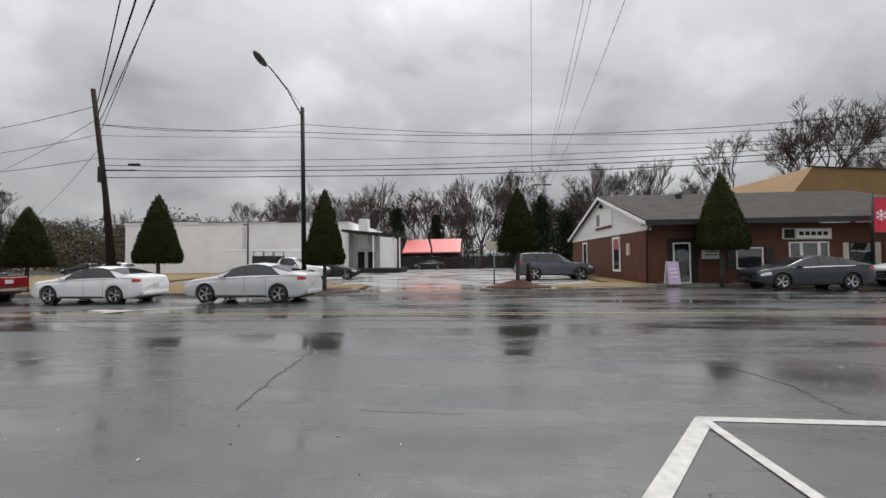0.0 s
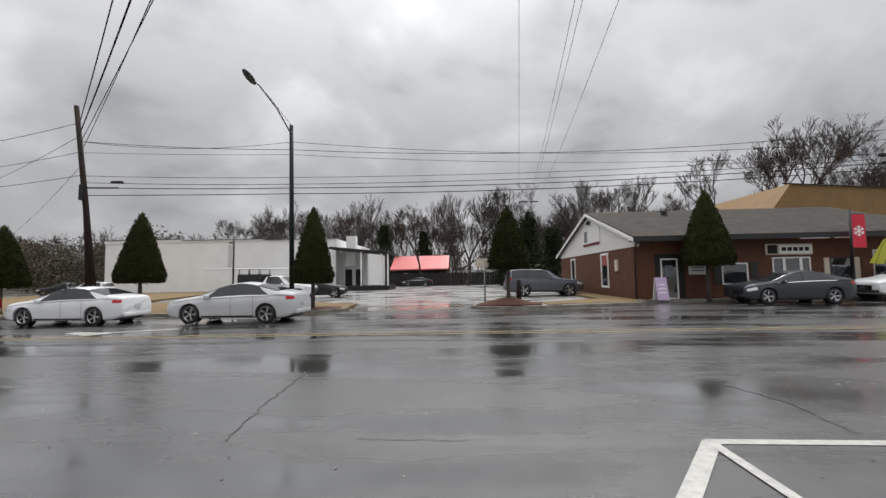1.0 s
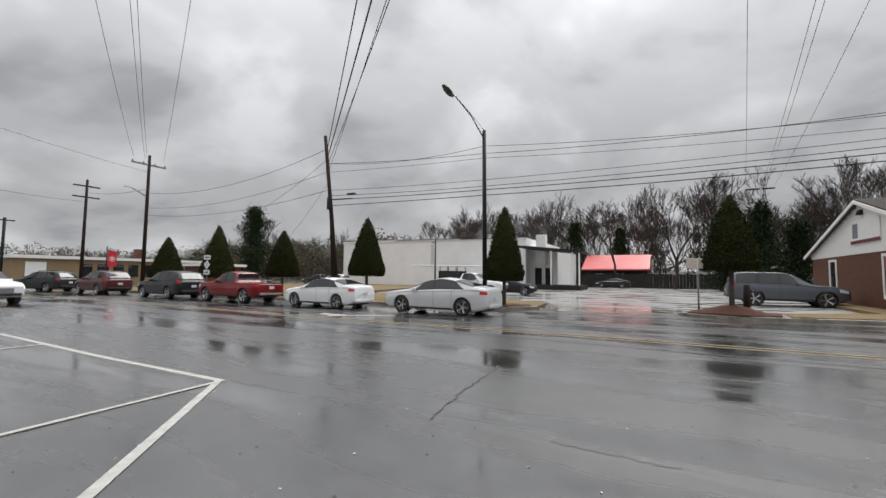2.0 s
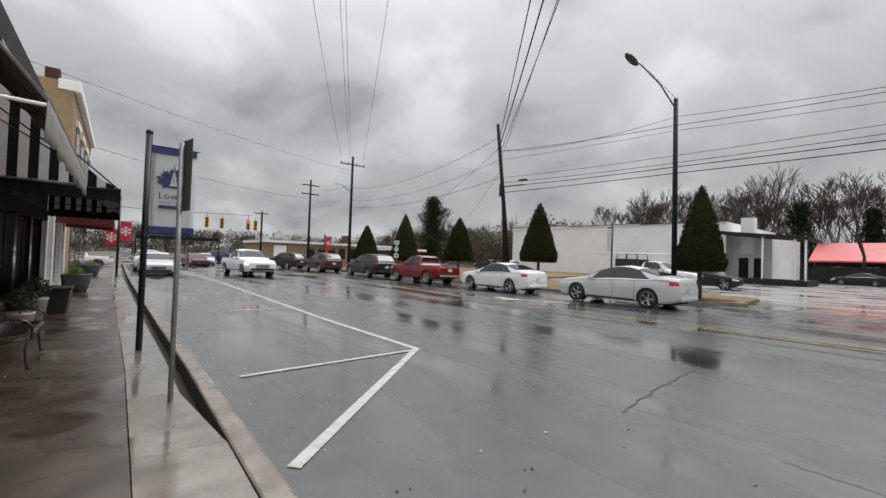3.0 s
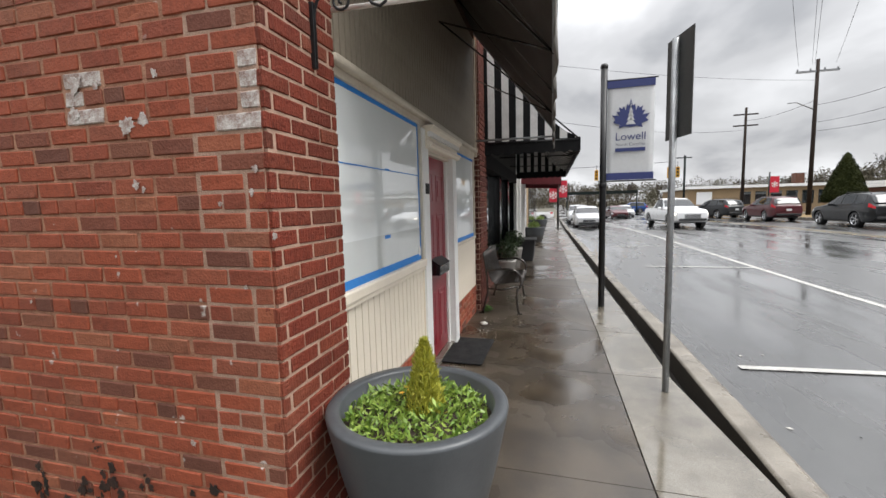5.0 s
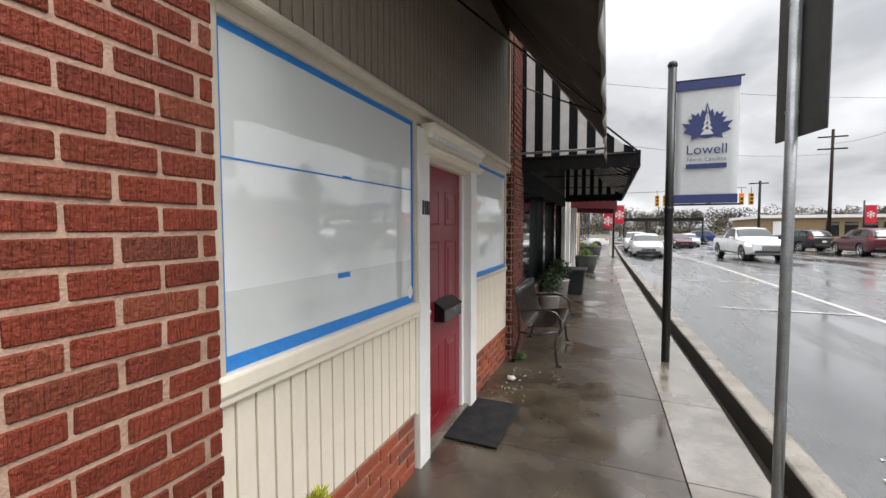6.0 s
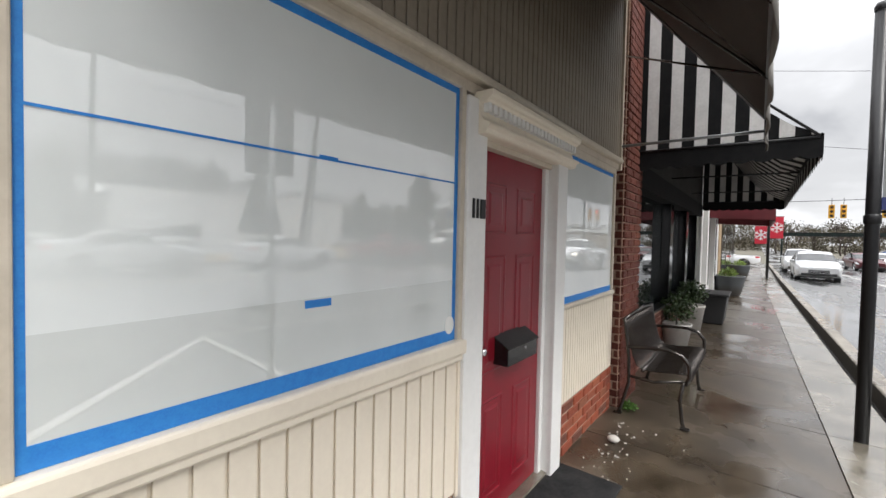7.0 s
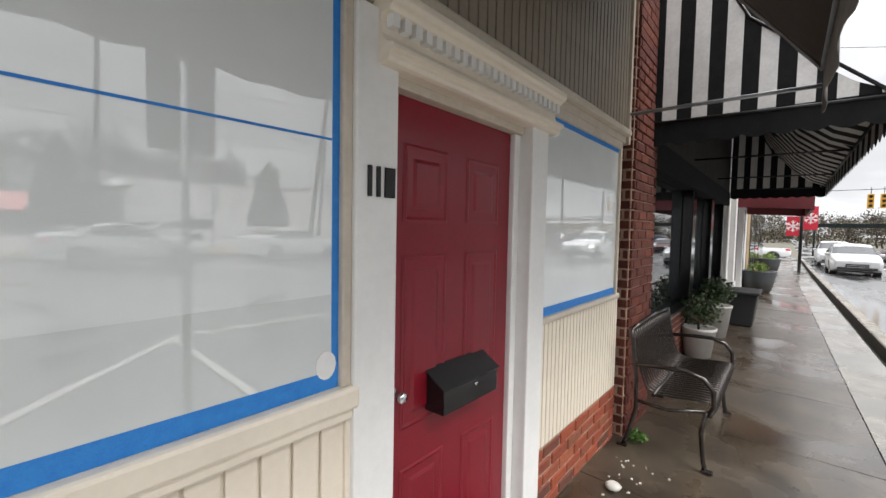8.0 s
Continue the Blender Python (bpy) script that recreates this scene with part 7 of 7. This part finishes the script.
part("roof", prism(B(), [(-15.3, 5.05), (-7.8, 4.25), (-7.8, 4.55), (-15.3, 5.35)], 52, 57, 'y'), M['dark_wall'], cp)
for x in (-15.0, -11.4, -8.9, -8.1):
    part("post", box(B(), x, 52.2, 0.4, x + 0.16, 52.36, 4.6), M['white'], cp)
part("deck", box(B(), -15.2, 51.8, -0.3, -7.8, 57, 0.42), M['dark_wall'], cp, "low wooden deck")

rh = thing("red_roofed_house", pose(0, 0, 0), "low dark house with a bright red metal roof", "house")
part("wall", box(B(), -11, 76, -0.4, -1.6, 86, 2.7), M['dark_wall'], rh)
part("roof", prism(B(), [(74.8, 2.6), (81, 5.2), (87, 2.6), (87, 2.8), (81, 5.4), (74.8, 2.8)], -11.6, -1.2, 'x'), M['red_roof'], rh)
for x in (-9.5, -6.5, -3.5):
    part("window", box(B(), x, 75.95, 0.9, x + 1.4, 76.0, 2.1), M['glass'], rh)
lh = thing("white_house", pose(0, 0, 0), "small white gabled house far behind a fence", "house")
part("wall", box(B(), 1.2, 90, -0.4, 7.5, 98, 2.6), M['white'], lh)
part("roof", prism(B(), [(0.8, 2.5), (4.3, 4.6), (7.9, 2.5), (7.9, 2.8), (4.3, 4.9), (0.8, 2.8)], 89.5, 98, 'y'), M['shingle'], lh)
fe = thing("dark_fence", pose(0, 0, 0), "dark board fence closing the lot", "fence")
for k in range(60):
    x = -12 + k * 0.42
    part("board", box(B(), x, 70, -0.3, x + 0.4, 70.06, 1.9 + 0.04 * (k % 3)), M['dark_wall'], fe)

ob_ = thing("ochre_building", pose(0, 0, 0), "large building with an ochre gabled metal roof", "building")
part("roof", prism(B(), [(29.2, 6.8), (31.0, 9.2), (33.5, 9.0), (44, 8.2), (60, 7.4), (60, 4)] + [(29.2, 4)], 40, 58, 'y'), M['ochre'], ob_)
part("wall", box(B(), 29.6, 40.5, -0.4, 60, 57.5, 4.2), M['brick_brown'], ob_)
part("ridge_cap", tube(B(), [(30.2, 39.9, 9.22), (44, 39.9, 8.22)], 0.06, 6), M['dark_wall'], ob_)
yb = thing("buff_building", pose(0, 0, 0), "low buff brick building beyond the junction", "building")
part("wall", box(B(), -74, 19.5, -1.2, -62, 44, 3.0), M['yellow_brick'], yb)
part("roof_edge", box(B(), -74.3, 19.2, 3.0, -61.7, 44.3, 3.35), M['white'], yb, "white roof edge")
for k in range(7):
    part("window", box(B(), -61.98, 25.5 + k * 1.7, 0.9, -61.95, 26.7 + k * 1.7, 2.5), M['glass'], yb)
part("chimney", box(B(), -66, 33, 3, -65, 34, 4.8), M['brick_brown'], yb, "brick chimney")
part("sign_panel", box(B(), -61.97, 20.5, 1.0, -61.93, 22.3, 2.6), M['print_white'], yb, "pale sign panel")
sb = thing("left_shed", pose(0, 0, 0), "small brick shed with a white roof edge behind the lawn", "building")
part("wall", box(B(), -50, 31, -0.5, -46.5, 36, 2.3), M['brick_brown'], sb)
part("roof", box(B(), -50.4, 30.6, 2.3, -46.0, 36.4, 2.6), M['white'], sb)
bl = thing("lot_lamp", pose(-15.05, 30, 0.0), "thin dark lamp post with a small banner on the lot", "lamp post")
part("post", tube(B(), [(0, 0, -0.1), (0, 0, 4.5)], 0.06, 8), M['black'], bl)
part("arm", box(B(), -0.35, -0.03, 4.0, 0.0, 0.03, 4.08), M['black'], bl)
part("banner", box(B(), -0.4, -0.01, 2.3, -0.1, 0.01, 3.9), M['banner'], bl, "pale narrow banner")


def signal(x, y, z, ang, red):
    t = thing("traffic_signal", pose(x, y, z, 0, 0, ang), "yellow traffic signal hanging over the junction", "traffic light", "traffic signals")
    part("housing", box(B(), -0.12, -0.17, -0.5, 0.12, 0.17, 0.5, 0.03), M['amber'], t)
    for k, zz in enumerate((0.32, 0.0, -0.32)):
        l_ = part("lens", lathe(B(), [(0, 0.02), (0.1, 0.0)], 14), M['red_lamp'] if red and k == 0 else M['trim_dark'], t, "lit red lens" if red and k == 0 else "dark lens")
        l_.matrix_local = pose(0.125, 0, zz, 0, 90, 0)
        part("visor", prism(B(), [(-0.13, zz + 0.12), (0.13, zz + 0.12), (0.13, zz + 0.14), (-0.13, zz + 0.14)], 0.12, 0.32, 'x'), M['amber'], t)
    part("hanger", tube(B(), [(0, 0, 0.5), (0, 0, 1.0)], 0.02, 6), M['black'], t)


for y, r_ in ((5.2, False), (5.85, False), (8.0, False), (9.3, False), (11.7, True), (12.4, False)):
    signal(-45, y, 4.0, 0, r_)
sm = thing("signal_mast", pose(-45, 13.0, -0.4), "dark signal mast with a wire span over the junction", "signal mast")
part("post", tube(B(), [(0, 0, -0.1), (0, 0, 5.9)], 0.10, 10), M['dark_pole'], sm)
part("arm", tube(B(), [(0, 0.6, 5.7), (0, -0.8, 5.7)], 0.05, 8), M['dark_pole'], sm)
wire((-45, 13.0, 5.2), (-45, -8, 5.3), 0.25, 0.02, "span wire carrying the traffic signals")
gt = thing("sign_gantry", pose(-62, 0, -0.5), "dark steel gantry beyond the junction", "gantry")
for y in (3.0, 12.0):
    part("post", tube(B(), [(0, y, -0.1), (0, y, 3.4)], 0.09, 8), M['dark_pole'], gt)
part("beam", box(B(), -0.1, 3.0, 2.9, 0.1, 12.0, 3.3), M['dark_pole'], gt)
po = solid("guy_post", tube(B(), [(0, 0, -0.1), (1.0, 0, 4.4)], 0.03, 6), M['signback'], "slanting guard over a guy wire on the lawn", "guy guard")
po.matrix_world = pose(-20.4, 23.0, 0)

# ---- the far side stands at its slight angle, on its higher ground ----
bpy.context.view_layer.update()
FAR = pose(0, 0, LIFT, 0, -math.degrees(SLOPE), math.degrees(TURN))
OWN_LEVEL = ("road", "ground", "far_woods", "far_thicket", "lane_line", "bay_line", "centre_line", "turn_arrow", "edge_line", "road_crack", "road_litter")
for ob in [o for o in scene.collection.all_objects if o.parent is None and o.type in ('MESH', 'EMPTY')]:
    if ob.name.split(".")[0] in OWN_LEVEL:
        continue
    corners = [o.matrix_world @ Vector(c) for o in [ob] + list(ob.children_recursive) if o.type == 'MESH' for c in o.bound_box]
    if not corners or sum(c.y for c in corners) / len(corners) < 14.0 and not ob.name.startswith("overhead_wire"):
        continue
    at = ob.matrix_world.translation.copy()
    if at.length > 1.0:     # upright things turn and rise where they stand
        ob.matrix_world = Matrix.Translation(FAR @ at) @ Matrix.Rotation(TURN, 4, 'Z') @ Matrix.Translation(-at) @ ob.matrix_world
    else:
        ob.matrix_world = FAR @ ob.matrix_world

# ---- bricks, last ----
bset = {}


def lay_bricks(rows, wall, plane, axis, face, thick, material, near=None, limit=300, special=None):
    """Bricks proud of their wall. axis 'x': the wall runs along x; 'y': along y."""
    far, count = [], 0
    for u, hl, z in rows:
        mt = (special(u, z) if special else None) or material
        jit = ((int(u * 977) * 31 + int(z * 1013)) % 7 - 3) * 0.0005
        if (near is None or near(u, z)) and count < limit:
            key = (axis, round(hl, 2), mt.name, thick, (int(u * 50) + int(z * 77)) % 3)
            if key not in bset:
                hx, hy = (round(hl, 2), thick) if axis == 'x' else (thick, round(hl, 2))
                bset[key] = mesh_of("brick", brick_block(hx, hy, (COURSE - JT) / 2, len(bset)), mt)
            ob = new("brick", bset[key])
            ob.parent = wall
            ob.location = (u, plane + jit, z) if axis == 'x' else (plane + jit, u, z)
            count += 1
        else:
            far.append((u, plane + jit, z, hl, thick, (COURSE - JT) / 2) if axis == 'x' else (plane + jit, u, z, thick, hl, (COURSE - JT) / 2))
    if far:
        joined_bricks("bricks_far", far, material, wall, "upper and farther courses of the same brick")


def paint_marks(u, z):
    if -0.16 < u < 0 and 1.84 < z < 2.13:
        return M['brick_paint']
    if -0.26 < u < 0 and 1.78 < z < 1.87:
        return M['brick_paint']
    if -1.02 < u < -0.90 and 1.86 < z < 2.10 or -0.80 < u < -0.62 and 1.80 < z < 1.90 or -1.86 < u < -1.78 and 1.5 < z < 1.62:
        return M['brick_paint']
    return None


lay_bricks(courses(-6.0, -0.075, -0.0, 4.9, 6), side, SIDE_X - 0.03, 'y', 1, 0.03, M['brick'], lambda u, z: u > -1.75 and z < 2.4, 300, paint_marks)
lay_bricks(courses(-2.935, SIDE_X, -0.0, 4.9, 0, 0.05), pier, -0.092, 'x', 1, 0.03, M['brick_scored'], lambda u, z: z < 3.2, 200)
lay_bricks(courses(-7.60, -6.94, -0.12, 4.4, 0, 0.05), pier2, -0.058, 'x', 1, 0.03, M['brick_dark'], lambda u, z: z < 3.0, 160)
lay_bricks(courses(-0.6, -0.045, -0.12, 3.0, 0, 0.05), pier2, -6.955, 'y', 1, 0.03, M['brick_dark'])
lay_bricks(courses(-13.6, -7.37, -0.2, 0.5, 0, 0.05), bulk, -0.19, 'x', 1, 0.03, M['brick_dark'], lambda u, z: u > -10.5, 120)
lay_bricks(courses(-4.36, -2.99, -0.05, 0.33, 0), base1, FY - 0.03, 'x', 1, 0.03, M['brick'])
lay_bricks(courses(-6.9, -5.55, -0.12, 0.33, 0), base2, FY - 0.03, 'x', 1, 0.03, M['brick'])


def splat(nm, y, z, r, seed, material, lab, tall=1.0, lift=0.0):
    """A stain with a ragged outline, lying on the side wall."""
    rnd = random.Random(seed)
    n_ = 40
    poly = []
    for k in range(n_):
        a = 2 * math.pi * k / n_
        q = r * max(0.2, 0.72 + 0.5 * noise.noise((math.cos(a) * 1.3 + seed, math.sin(a) * 1.3, 0.3)) + 0.35 * noise.noise((math.cos(a) * 4 + seed, math.sin(a) * 4, 2.3))) * rnd.uniform(0.85, 1.12)
        poly.append((y + q * math.cos(a), z + q * math.sin(a) * tall))
    part(nm, prism(B(), poly, SIDE_X + 0.0025, SIDE_X + 0.0042 + lift, 'x'), material, side, lab)


for k, (y, z, r) in enumerate(((-0.52, 0.25, 0.085), (-0.50, 0.13, 0.06), (-0.42, 0.07, 0.05), (-0.62, 0.06, 0.05), (-0.34, 0.20, 0.035), (-0.82, 0.27, 0.035), (-1.03, 0.26, 0.075), (-0.98, 0.17, 0.06),
                               (-1.12, 0.12, 0.04), (-1.22, 0.18, 0.05), (-1.32, 0.08, 0.06), (-1.48, 0.20, 0.05), (-1.50, 0.08, 0.07), (-1.9, 0.2, 0.09), (-1.98, 0.08, 0.06), (-0.25, 0.05, 0.04), (-1.1, 0.42, 0.02))):
    rnd = random.Random(300 + k)
    for q in range(6):
        splat("stain", y + rnd.gauss(0, 0.55) * r, z + rnd.gauss(0, 0.6) * r, r * rnd.uniform(0.22, 0.52), 100 + 7 * k + q, M['brick_soot'], "black mould stain on the brick", rnd.uniform(0.7, 1.5), 0.0002 * q)
for k, (y, z, r) in enumerate(((-0.97, 2.05, 0.045), (-0.86, 2.03, 0.02), (-0.99, 1.93, 0.03), (-0.72, 1.86, 0.045), (-0.63, 1.88, 0.03), (-0.55, 2.05, 0.02), (-1.84, 1.56, 0.055), (-0.70, 1.62, 0.022), (-0.66, 1.60, 0.015),
                               (-0.12, 1.66, 0.018), (-0.14, 1.57, 0.016), (-0.05, 1.40, 0.014), (-0.53, 0.51, 0.018), (-0.29, 1.53, 0.014), (-0.85, 1.32, 0.008), (-0.2, 1.2, 0.01), (-1.4, 1.1, 0.01), (-0.9, 0.9, 0.008))):
    splat("paint_fleck", y, z, r, 200 + k, M['brick_paint'], "flaking white paint on the brick", 1.1)
